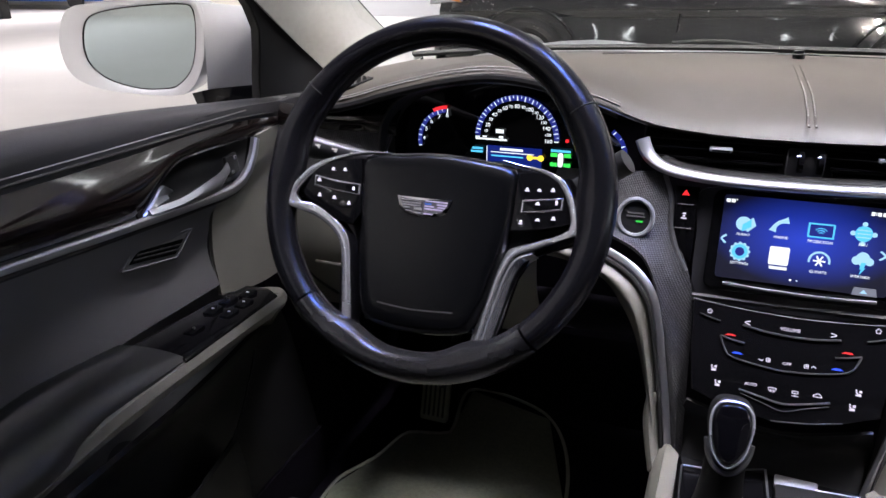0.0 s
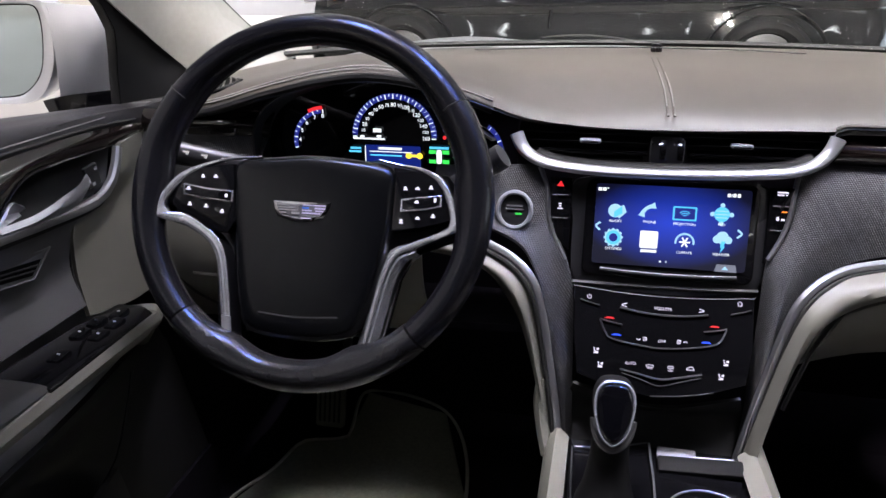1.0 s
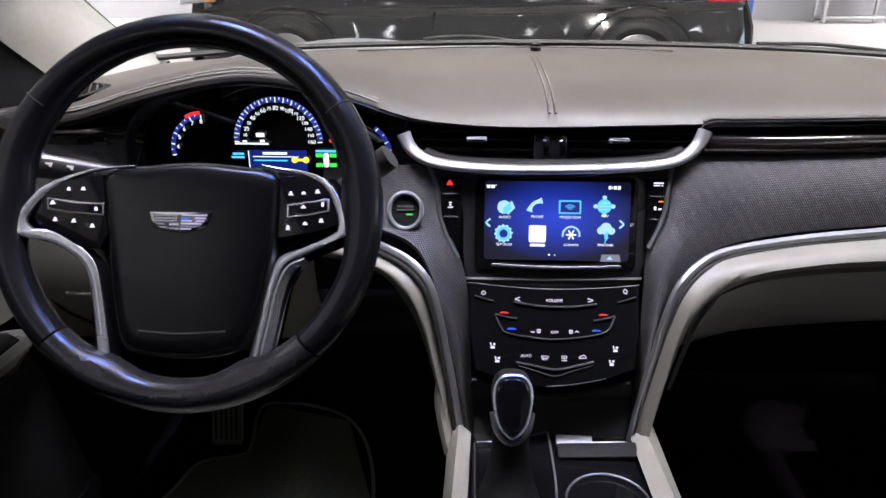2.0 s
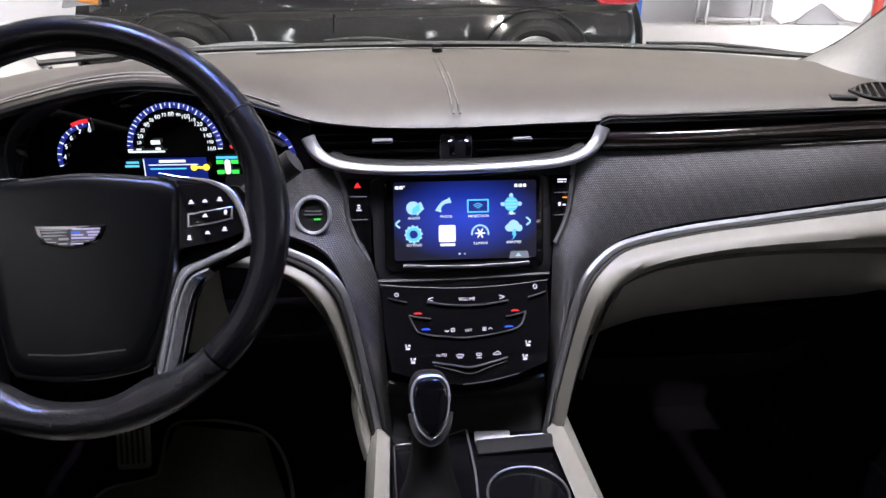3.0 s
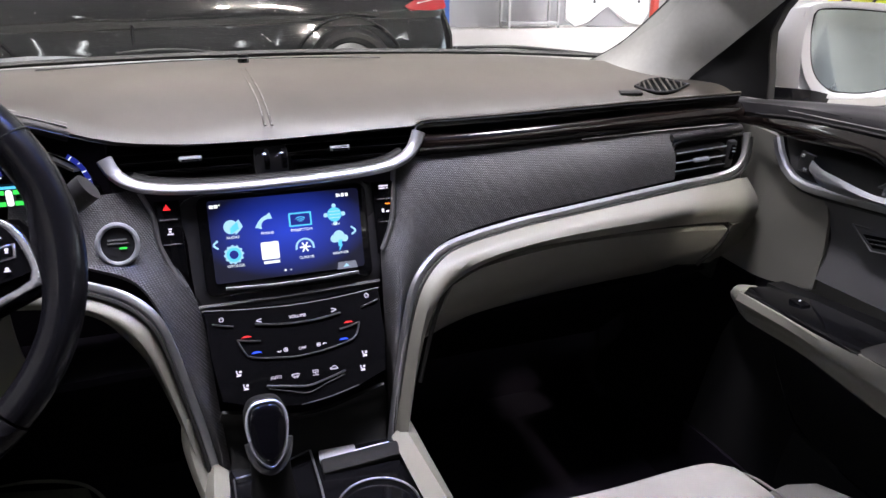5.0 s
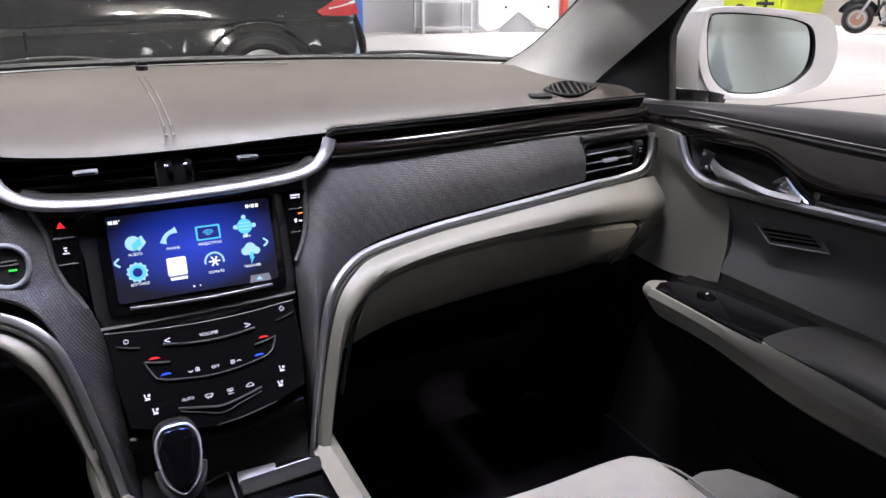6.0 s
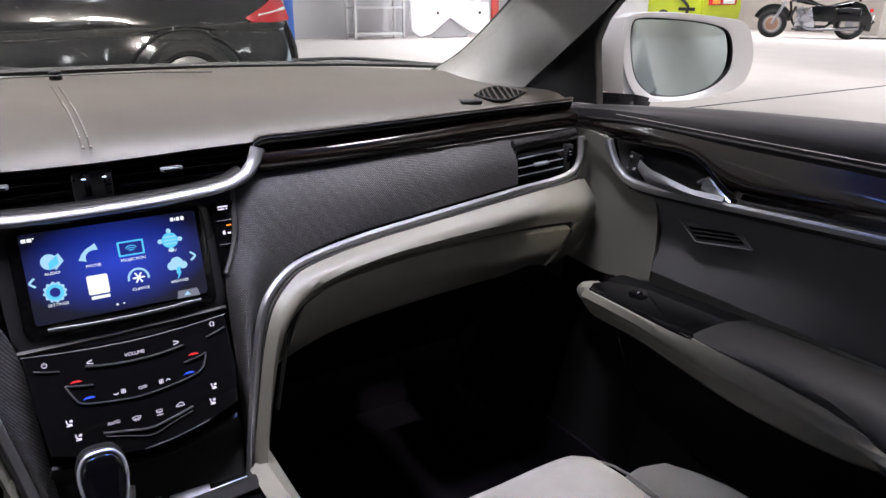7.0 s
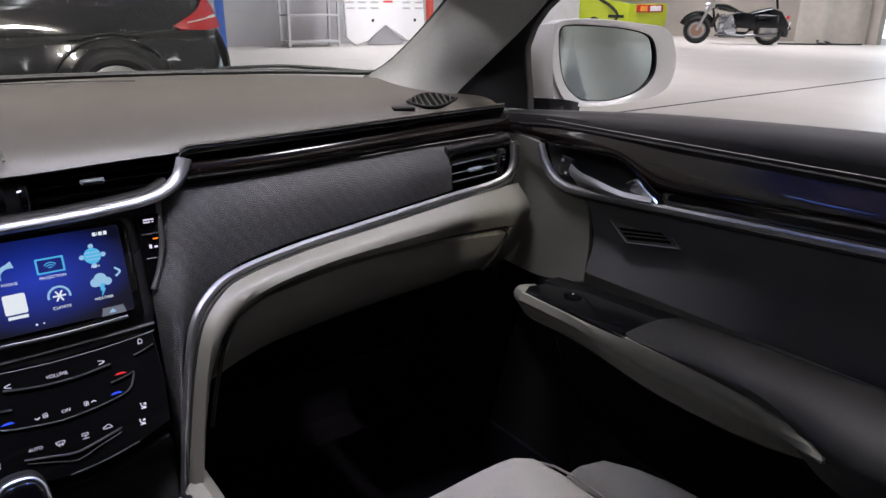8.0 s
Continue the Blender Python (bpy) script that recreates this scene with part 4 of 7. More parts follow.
# Two pale bars in place of the glints on the gloss wheel
for dz in (0.002, 0.007):
    part("wheel_glint", box(0.005, 0.0016, 0.0016, pose(0.667, 0.8515, 0.928 + dz, 10, 0, -2), 0.0004), PALE_METAL, roller)
part("vent_brow", sweep([(0.572, 0.876, 0.951), (0.60, 0.875, 0.9535), (0.64, 0.873, 0.956), (0.69, 0.869, 0.960)], 24, oval(0.0055, 0.0065, 10)), CARBON, sv, "rounded woven edge above the vent")
part("vent_frame", sweep([(0.569, 0.866, 0.889), (0.570, 0.872, 0.930), (0.582, 0.874, 0.945), (0.63, 0.873, 0.948), (0.680, 0.870, 0.950)], 30, oval(0.003, 0.003, 6)), BLACK_SOFT, sv)

# ---- instrument cluster ----
cluster = thing("instrument_cluster", (-0.38, 0.90, 0.90), "digital instrument cluster with glowing blue dials", "instrument cluster")
arch = [(-0.535, 0.905), (-0.533, 0.965), (-0.505, 1.004), (-0.44, 1.030), (-0.36, 1.040), (-0.315, 1.030), (-0.27, 1.000), (-0.215, 0.965), (-0.195, 0.92), (-0.26, 0.905)]
arch_s = spline([(x, 0, z) for x, z in arch], 60, closed=True)
part("face", plate([(p[0], p[2]) for p in arch_s], 0.004, basis((0, 0.905, 0), (1, 0, 0), (0, 0, 1)), 0), PIANO, cluster)
hood_in = [(x, 0.858, z + 0.010) for x, z in arch[:8]]
hood_out = [(x, 0.905, z) for x, z in arch[:8]]
part("hood_lining", loft([hood_in, hood_out], 40, 0, 0.003), BLACK_SOFT, cluster)
FACE = basis((0, 0.9005, 0), (1, 0, 0), (0, 0, 1))


def dial(cx, cz, r, a0, a1, ticks, big, parent, blue0, blue1, name):
    m = shifted(FACE, cx, cz)
    d = part(name, arc_band(r * 0.88, r, blue0, blue1, 0.0005, m, 40), LIT_DIAL_BLUE, parent, "glowing blue dial ring")
    for i in range(ticks):
        a = a0 + (a1 - a0) * i / (ticks - 1)
        k = 0.13 if i % big == 0 else 0.07
        tm = m @ Matrix.Rotation(radians(a), 4, "Z") @ Matrix.Translation((r * (1 - k / 2), 0, 0.0008))
        part("tick", box(r * k * 0.8, 0.0013 if i % big == 0 else 0.0008, 0.0006, tm, 0), LIT_WHITE, d)
    return d


speedo = dial(-0.352, 0.962, 0.058, 180, 0, 33, 2, cluster, 178, 2, "speedometer_ring")
for i in range(1, 17):
    a = radians(180 - 180 * i / 16)
    size = 0.0072 if i % 2 == 0 else 0.0058
    m = shifted(FACE, -0.352 + 0.0435 * math.cos(a), 0.962 + 0.0435 * math.sin(a), 0.0008)
    part("numeral", lettering(str(i * 10), size, m), LIT_WHITE, speedo)
part("gauge_line", box(0.044, 0.0022, 0.0006, shifted(FACE, -0.387, 0.9595, 0.001), 0), LIT_WHITE, speedo)
part("unit_mark", box(0.011, 0.005, 0.0006, shifted(FACE, -0.375, 0.971, 0.001), 0), LIT_WHITE, speedo)
part("gauge_marks", join(box(0.006, 0.002, 0.0006, shifted(FACE, -0.396, 0.9625, 0.001), 0), box(0.006, 0.003, 0.0006, shifted(FACE, -0.373, 0.9630, 0.001), 0)), LIT_WHITE, speedo)
tach = dial(-0.4485, 0.951, 0.046, 190, 92, 11, 2, cluster, 190, 96, "tachometer_ring")
part("red_zone", arc_band(0.0455, 0.0500, 93, 118, 0.0006, shifted(FACE, -0.4485, 0.951, 0.0004), 12), LIT_RED, tach)
for i, n in enumerate((4, 5, 6, 7, 8)):
    a = radians((175, 154, 133, 112, 93)[i])
    part("numeral", lettering(str(n), 0.0080, shifted(FACE, -0.4485 + 0.0367 * math.cos(a), 0.951 + 0.0367 * math.sin(a), 0.0008)), LIT_WHITE, tach)
fuel = dial(-0.252, 0.945, 0.047, 50, -30, 7, 2, cluster, 55, -10, "fuel_gauge_ring")
part("red_zone", arc_band(0.044, 0.050, -28, -12, 0.0006, shifted(FACE, -0.252, 0.945, 0.0004), 8), LIT_RED, fuel)
info = part("info_display", plate(rounded(0.076, 0.030, 0.001), 0.0006, shifted(FACE, -0.3545, 0.936, 0.0006), 0), glow("lit_navy", (0.012, 0.035, 0.40), 0.34), cluster, "blue information display")
for x, z, w, h, mt in ((-0.406, 0.946, 0.015, 0.0028, LIT_CYAN), (-0.407, 0.9415, 0.017, 0.0026, LIT_CYAN), (-0.358, 0.947, 0.032, 0.0032, LIT_WHITE), (-0.357, 0.9425, 0.060, 0.001, LIT_WHITE), (-0.364, 0.9375, 0.044, 0.0018, LIT_CYAN), (-0.3925, 0.937, 0.001, 0.026, LIT_WHITE)):
    part("text_bar", box(w, h, 0.0005, shifted(FACE, x, z, 0.0013), 0), mt, info)
part("spanner_icon", join(box(0.014, 0.003, 0.0005, shifted(FACE, -0.325, 0.9385, 0.0013), 0), disc(0.0042, 0.0005, shifted(FACE, -0.3325, 0.9385, 0.0015), 12, 0), disc(0.0042, 0.0005, shifted(FACE, -0.3175, 0.9385, 0.0015), 12, 0)), LIT_YELLOW, info, "yellow spanner icon")
tyre = part("tyre_pressure_display", box(0.026, 0.003, 0.0005, shifted(FACE, -0.291, 0.9505, 0.0012), 0), LIT_CYAN, cluster)
for dx in (-1, 1):
    for dz in (0, 1):
        part("pressure_bar", box(0.009, 0.005, 0.0005, shifted(FACE, -0.291 + dx * 0.009, 0.932 + dz * 0.013, 0.0012), 0), LIT_GREEN, tyre)
part("car_icon", plate(rounded(0.007, 0.019, 0.003), 0.0005, shifted(FACE, -0.291, 0.9385, 0.0014), 0), LIT_WHITE, tyre)
part("belt_warning", disc(0.0024, 0.0006, shifted(FACE, -0.2835, 0.9645, 0.0012), 12, 0), LIT_RED, cluster, "red seat belt warning light")

# ---- steering wheel ----
WHEEL = basis((-0.37, 0.631, 0.957), (1, 0, 0), (0, math.sin(radians(24)), math.cos(radians(24))))
RIM = WHEEL @ Matrix.Translation((0.0, 0.0005, 0))
wheel = thing("steering_wheel", (-0.37, 0.631, 0.957), "black leather steering wheel with silver spokes and button pads", "steering wheel")


def on_wheel(x, y, z=0.0):
    return WHEEL @ Vector((x / 1000, y / 1000, z / 1000))


def rim_piece(a0, a1, name, mat, tube=0.0155, label=""):
    n = 110
    bm = bmesh.new()
    rings = []
    for i in range(n + 1):
        a = radians(a0 + (a1 - a0) * i / n)
        c, s = math.cos(a), math.sin(a)
        deg = math.degrees(a)
        near = lambda g, w: math.exp(-(((deg - g + 180) % 360 - 180) / w) ** 2)
        swell = 1 + 0.10 * (near(30, 16) + near(150, 16))
        # leather widens inwards at the thumb rests and where the lower spokes land
        inner = tube + 0.009 * (near(174, 13) + near(3, 12)) + 0.004 * (near(150, 12) + near(30, 12)) + 0.006 * (near(-114, 9) + near(-67, 8))
        ring = []
        for j in range(20):
            b = 2 * math.pi * j / 20
            cb = math.cos(b)
            rr = 0.1722 + (tube if cb > 0 else inner) * cb
            ring.append(bm.verts.new(RIM @ Vector((rr * c, rr * s, tube * 1.12 * swell * math.sin(b) * (1 if cb > 0 else 1 - 0.25 * (inner - tube) / 0.009 * cb * cb)))))
        rings.append(ring)
    for r0, r1 in zip(rings[:-1], rings[1:]):
        for j in range(20):
            k = (j + 1) % 20
            bm.faces.new((r0[j], r0[k], r1[k], r1[j]))
    bm.faces.new(rings[0])
    bm.faces.new(rings[-1])
    return part(name, bm, mat, wheel, label)


rim = rim_piece(-45, 225, "rim", RIM_LEATHER, label="black leather rim")
rim_piece(-134.2, -45.8, "lower_rim", material("worn_rim", (0.012, 0.012, 0.014), 0.17, bump=0.15, bump_scale=500, vary=0.3, scale=40), 0.0164, "worn glossy leather lower rim")
for a0, a1 in ((-150, -136), (-44, -30)):
    for k in range(9):
        a = radians(a0 + (a1 - a0) * k / 8)
        part("stitch", box(0.0012, 0.0052, 0.0012, WHEEL @ Matrix.Rotation(a, 4, "Z") @ Matrix.Translation((0.1615, 0, 0.0095)) @ Matrix.Rotation(radians(35), 4, "Z"), 0.0003), RIM_LEATHER, rim)
for k in range(31):
    a = radians(-132 + 84 * k / 30)
    part("stitch", box(0.0010, 0.0042, 0.0012, WHEEL @ Matrix.Rotation(a, 4, "Z") @ Matrix.Translation((0.1600, 0, 0.0085)) @ Matrix.Rotation(radians(30), 4, "Z"), 0.0003), THREAD, rim)

for a in (34, 144):
    part("leather_joint", sweep([tuple(RIM @ Matrix.Rotation(radians(a), 4, "Z") @ Vector((0.1722 + 0.0163 * math.cos(b), 0, 0.0190 * math.sin(b)))) for b in np.linspace(-0.2, 3.1, 9)], 20, oval(0.0006, 0.0006, 5)), RUBBER, rim)
hub_out = spline([(-77, 36, 0), (-32, 44, 0), (8, 47, 0), (52, 44, 0), (87, 37, 0), (90, 10, 0), (88, -30, 0), (80, -70, 0), (71, -104, 0), (58, -128, 0), (30, -136, 0), (0, -138, 0), (-30, -137, 0), (-54, -130, 0), (-63, -104, 0), (-70, -60, 0), (-74, -20, 0), (-77, 10, 0)], 72, closed=True)


def dome(outline, rise, depth, m, steps=6):
    """A cushion: the outline, lifted towards its middle."""
    c = outline.mean(axis=0)
    bm = bmesh.new()
    rings = [[bm.verts.new(m @ Vector((p[0] / 1000, p[1] / 1000, -depth))) for p in outline]]
    for k in range(steps):
        u = 1 - 0.12 * (k / (steps - 1)) ** 1.5 if k < steps - 1 else 0.80
        h = rise * (0.0 + math.sin(math.pi / 2 * (k / (steps - 1))))
        rings.append([bm.verts.new(m @ Vector(((c[0] + (p[0] - c[0]) * u) / 1000, (c[1] + (p[1] - c[1]) * u) / 1000, h))) for p in outline])
    for r0, r1 in zip(rings[:-1], rings[1:]):
        for j in range(len(outline)):
            q = (j + 1) % len(outline)
            bm.faces.new((r0[j], r0[q], r1[q], r1[j]))
    top = bm.verts.new(m @ Vector((c[0] / 1000, c[1] / 1000, rise * 1.25)))
    for j in range(len(outline)):
        bm.faces.new((rings[-1][j], rings[-1][(j + 1) % len(outline)], top))
    return bm


hub = part("hub_cover", dome(hub_out, 0.010, 0.022, shifted(WHEEL, 0, 0, -0.004)), HUB_VINYL, wheel, "black vinyl airbag cover", 60)
BADGE = shifted(WHEEL, -0.001, -0.010, 0.0085)
crest = [(-30, 9.5), (-14, 8.6), (0, 8.4), (14, 8.6), (30, 9.5), (28, 2), (24, -6), (12, -8.8), (0, -11.5), (-12, -8.8), (-24, -6), (-28, 2)]
badge = part("badge", plate([(x / 1000, y / 1000) for x, y in crest], 0.002, BADGE, 0.0008), CHROME_BRIGHT, hub, "chrome shield badge")
part("badge_ground", plate([(x * 0.86 / 1000, (y * 0.74 + 0.1) / 1000) for x, y in crest], 0.0006, shifted(BADGE, 0, 0, 0.0003), 0), BAR_DARK, badge)
LILAC = material("lilac_enamel", (0.42, 0.38, 0.55), 0.25, coat=0.5)
for x, y, w, h, mt in ((-13, 5.6, 24, 1.5, SILVER), (-13, 2.9, 22, 1.3, SILVER), (-12.5, 0.4, 20, 1.2, SILVER), (-18, -2.4, 7, 1.4, SILVER), (-5, -2.6, 9, 2.6, SILVER), (-15, -5.4, 7, 1.2, SILVER), (-5, -6.8, 8, 1.6, SILVER), (14, 5.8, 24, 1.2, LILAC), (5, 3.0, 7, 1.8, BLUE_PAINT), (20, 3.0, 11, 1.6, LILAC), (6.5, 0.6, 10, 1.4, LILAC), (19.5, 0.4, 8, 1.4, LILAC), (11, -2.0, 19, 1.5, LILAC), (9, -4.6, 15, 1.4, SILVER), (6, -7.0, 10, 1.2, LILAC)):
    part("badge_field", box(w / 1000, h / 1000, 0.0007, shifted(BADGE, x / 1000, y / 1000, 0.0006), 0), mt, badge)

# the yoke behind the cover, with the opening above the lower rim
part("yoke", join(plate([(x / 1000, y / 1000) for x, y in ((-160, 8), (-140, 26), (-75, 36), (-60, -60), (-72, -150), (-86, -148), (-92, -60), (-110, -34), (-160, -26))], 0.020, shifted(WHEEL, 0, 0, -0.008), 0.002), plate([(x / 1000, y / 1000) for x, y in ((160, 12), (140, 34), (85, 40), (85, -40), (80, -80), (62, -148), (82, -148), (98, -70), (110, -46), (160, -24))], 0.020, shifted(WHEEL, 0, 0, -0.008), 0.002), plate([(x / 1000, y / 1000) for x, y in ((-66, -112), (74, -100), (66, -126), (-58, -134))], 0.014, shifted(WHEEL, 0, 0, -0.012), 0.002)), PIANO, wheel)
part("airbag_back", plate([(x / 1000, y / 1000) for x, y in ((-70, 30), (85, 34), (80, -90), (60, -130), (-50, -134), (-62, -60))], 0.040, shifted(WHEEL, 0, 0, -0.016), 0.004), BLACK_SOFT, wheel)


def wheel_path(pts, z=0.0):
    return [tuple(on_wheel(x, y, z)) for x, y in pts]


UPN = tuple(WHEEL.to_3x3() @ Vector((0, 0, 1)))


def blade(outer, inner, lift=1.6, n=40):
    """A silver spoke blade: two edges with a crown between them."""
    a, b = spline([(x, y, 0) for x, y in outer], n), spline([(x, y, 0) for x, y in inner], n)

    def edge(f, z):
        pts = a * (1 - f) + b * f
        return [on_wheel(q[0], q[1], z + 8 * min(1.0, max(0.0, (math.hypot(q[0], q[1]) - 134) / 24)) * (abs(q[0]) > abs(q[1]))) for q in pts]

    rows = [edge(0, -4), edge(0, 0.4), edge(0.12, lift * 0.75), edge(0.5, lift), edge(0.88, lift * 0.75), edge(1, 0.4), edge(1, -4)]
    return part("spoke_trim", grid(rows), SILVER, wheel, "satin silver spoke trim", 40)


blade([(-49, 43.3), (-84, 40.2), (-113, 33), (-136, 22.5), (-152, 3), (-160, -12), (-163, -22)], [(-49, 41.8), (-84, 37.8), (-111, 29.6), (-131, 17.5), (-146, -1), (-150, -12), (-143, -20)])
blade([(-163, -22), (-148, -27), (-129, -31), (-104, -44), (-91, -60), (-83, -98), (-76, -146)], [(-143, -20), (-136, -18.5), (-121, -21.5), (-96, -37), (-83, -53), (-75, -90), (-66, -146)], 1.8, 50)
blade([(72, 45.5), (92, 42), (115, 39), (134, 31), (146, 15), (153, -6), (155, -21)], [(72, 44), (92, 39.6), (114, 35.2), (130, 26.4), (140, 12), (147, -8), (146, -17)])
blade([(155, -21), (138, -28), (113, -40), (97.5, -47), (88, -65), (79.5, -103), (70.5, -146)], [(146, -17), (136, -22.5), (111, -33.6), (94, -43), (84.5, -63), (76, -101), (67.5, -146)], 1.6, 50)
for side, e0, e1 in (("inner", [(111, -34), (93, -43), (83, -63), (74.5, -101), (66.5, -146)], [(104, -33), (84, -41), (74, -62), (67, -100), (60, -140)]), ("outer", [(113, -40.6), (98.5, -48), (89, -66), (80.5, -104), (71.5, -146)], [(117, -43), (105, -54), (96, -73), (88.5, -110), (80, -143)])):
    part("spoke_flank", loft([wheel_path(e0, -1), wheel_path(e1, -14)], 24, 0, 0.003), SILVER, wheel, "dull silver spoke flank")
for e0, e1 in (([(-96, -37), (-82.5, -53), (-74.5, -90), (-65.5, -146)], [(-90, -36), (-76, -52), (-68, -90), (-60, -144)]),):
    part("spoke_flank", loft([wheel_path(e0, -1), wheel_path(e1, -10)], 24, 0, 0.003), PIANO, wheel)
part("cover_slot", sweep(wheel_path([(-38, -112), (0, -114), (44, -111)], 5.4), 20, oval(0.0010, 0.0012, 6)), BAR_DARK, wheel)


def button_pad(s, outline, ring, marks):
    pad = part("button_pad", plate([(x / 1000, y / 1000) for x, y in outline], 0.006, shifted(WHEEL, 0, 0, 0.001), 0.0015), PIANO, wheel, "gloss black button pad")
    part("button_ring", plate([(x / 1000, y / 1000) for x, y in ring], 0.003, shifted(WHEEL, 0, 0, 0.0018), 0.0006), SILVER, pad)
    cx, cy = sum(x for x, y in ring) / len(ring), sum(y for x, y in ring) / len(ring)
    part("rocker", plate([(x / 1000 - math.copysign(0.0018, x - cx), y / 1000 - math.copysign(0.0016, y - cy)) for x, y in ring], 0.003, shifted(WHEEL, 0, 0, 0.0024), 0.0006), PIANO, pad)
    for x, y, w, h in marks:
        part("button_mark", join(box(w * 0.75 / 1000, 0.0011, 0.0005, shifted(WHEEL, x / 1000, (y - h * 0.25) / 1000, 0.003), 0), disc(0.0014, 0.0005, shifted(WHEEL, x / 1000, (y + h * 0.18) / 1000, 0.0033), 12, 0)), LIT_LILAC, pad)


button_pad(-1, [(-150, -4), (-140, 17), (-110, 30), (-80, 34), (-72, -22), (-80, -36), (-104, -34), (-128, -24)], [(-133, 12), (-104, 8), (-77, 7), (-77, -5), (-104, -3), (-132, 0)], [(-111, 19.5, 5, 3.4), (-97, 20, 6, 3.4), (-126, 6.5, 7, 4), (-84, 1.0, 4, 4), (-123, -9.4, 6, 4), (-105, -10.5, 6, 4), (-87, -15, 6, 4)])
button_pad(1, [(90, 34), (118, 36), (140, 28), (150, 8), (151, -10), (120, -18), (89, -24)], [(97, 8), (118, 11), (137, 14), (137, 2), (118, -2), (97, -5)], [(101, 18, 6, 4), (113, 18.5, 6, 2), (126, 20, 6, 4), (113, 5.5, 6, 2.5), (131, 8, 3, 5), (99, -14, 5, 5), (115, -10, 6, 2), (130, -7, 6, 4)])
column = thing("steering_column", (-0.37, 0.78, 0.85), "black plastic steering column shroud", "steering column")
part("shroud", loft([[(-0.44, 0.70, 0.93), (-0.37, 0.69, 0.955), (-0.30, 0.70, 0.93)], [(-0.45, 0.78, 0.92), (-0.37, 0.78, 0.95), (-0.29, 0.78, 0.92)], [(-0.46, 0.90, 0.90), (-0.37, 0.90, 0.93), (-0.28, 0.90, 0.90)]], 14, 8, 0.004), BLACK_SOFT, column)
part("lower_shroud", loft([[(-0.44, 0.70, 0.93), (-0.37, 0.67, 0.86), (-0.30, 0.70, 0.93)], [(-0.45, 0.78, 0.92), (-0.37, 0.77, 0.84), (-0.29, 0.78, 0.92)], [(-0.46, 0.90, 0.90), (-0.37, 0.90, 0.81), (-0.28, 0.90, 0.90)]], 14, 8, 0.004), BLACK_SOFT, column)


def stalk(name, a, b, label, marks):
    st = thing(name, b, label, "control stalk")
    a, b = Vector(a), Vector(b)
    part("lever", sweep([tuple(a), tuple(a.lerp(b, 0.5)), tuple(b)], 16, oval(0.010, 0.013, 12), grow=lambda u: 0.7 + 0.4 * u), BEZEL, st)
    part("end_cap", sweep([tuple(b), tuple(b + (b - a) * 0.06)], 4, oval(0.0108, 0.0142, 12)), BEZEL, st)
    for u, w in marks:
        q = a.lerp(b, u)
        part("mark", join(box(w * 0.9, 0.0008, 0.0022, pose(q.x, q.y - 0.0120, q.z + 0.0075, -35, 12, 0), 0), box(w * 0.35, 0.0008, 0.0050, pose(q.x + 0.002, q.y - 0.0122, q.z + 0.0065, -35, 12, 0), 0)), THREAD, st)


stalk("turn_signal_stalk", (-0.44, 0.76, 0.945), (-0.568, 0.735, 0.972), "black turn signal stalk with white markings", ((0.55, 0.007), (0.72, 0.008), (0.88, 0.008)))
stalk("wiper_stalk", (-0.305, 0.79, 0.892), (-0.197, 0.765, 0.974), "black wiper stalk with round end", ())

# ---- start button ----
START = basis((-0.1835, 0.845, 0.889), (1, 0, 0), (0, 0.2, 1))
sb = thing("start_button", (-0.184, 0.853, 0.8865), "round black engine start button with chrome ring", "button")
part("bezel", sweep([tuple(START @ Vector((0.0205 * math.cos(a), 0.0225 * math.sin(a), 0))) for a in np.linspace(0, 2 * math.pi, 13)[:-1]], 48, oval(0.0030, 0.0030, 8), up=tuple(START.to_3x3() @ Vector((0, 0, 1))), closed=True), PALE_METAL, sb, "chrome ring")
cap = part("cap", disc(0.0195, 0.010, shifted(START, 0, 0, -0.001), 36, 0.002), BEZEL, sb)
part("writing", join(box(0.020, 0.0022, 0.0004, shifted(START, 0, 0.0055, 0), 0), box(0.022, 0.0022, 0.0004, shifted(START, 0, 0.0015, 0), 0)), SILVER, cap)
part("indicator", box(0.008, 0.0022, 0.0004, shifted(START, 0.005, -0.0045, 0), 0), LIT_GREEN, cap, "green indicator light")

# ---- touch screen ----
SCREEN = basis((0.003, 0.86, 0.872), (1, 0, 0), (0, 0.03, 0.115))
scr = thing("touch_screen", (0, 0.86, 0.872), "glossy black touch screen showing a blue icon menu", "touch screen")
bez = spline([(-113, 54, 0), (0, 55, 0), (113, 56, 0), (115, 0, 0), (117, -50, 0), (112, -74, 0), (70, -81, 0), (0, -84, 0), (-70, -81, 0), (-108, -76, 0), (-113, -50, 0), (-114, 0, 0)], 70, closed=True)
part("bezel", plate([(p[0] / 1000, p[1] / 1000) for p in bez], 0.02, shifted(SCREEN, 0, 0, -0.004), 0.004, 3), BEZEL, scr)
part("glass", plate(rounded(0.205, 0.122, 0.012), 0.004, shifted(SCREEN, 0.003, -0.004, -0.001), 0.0015), PIANO, scr)


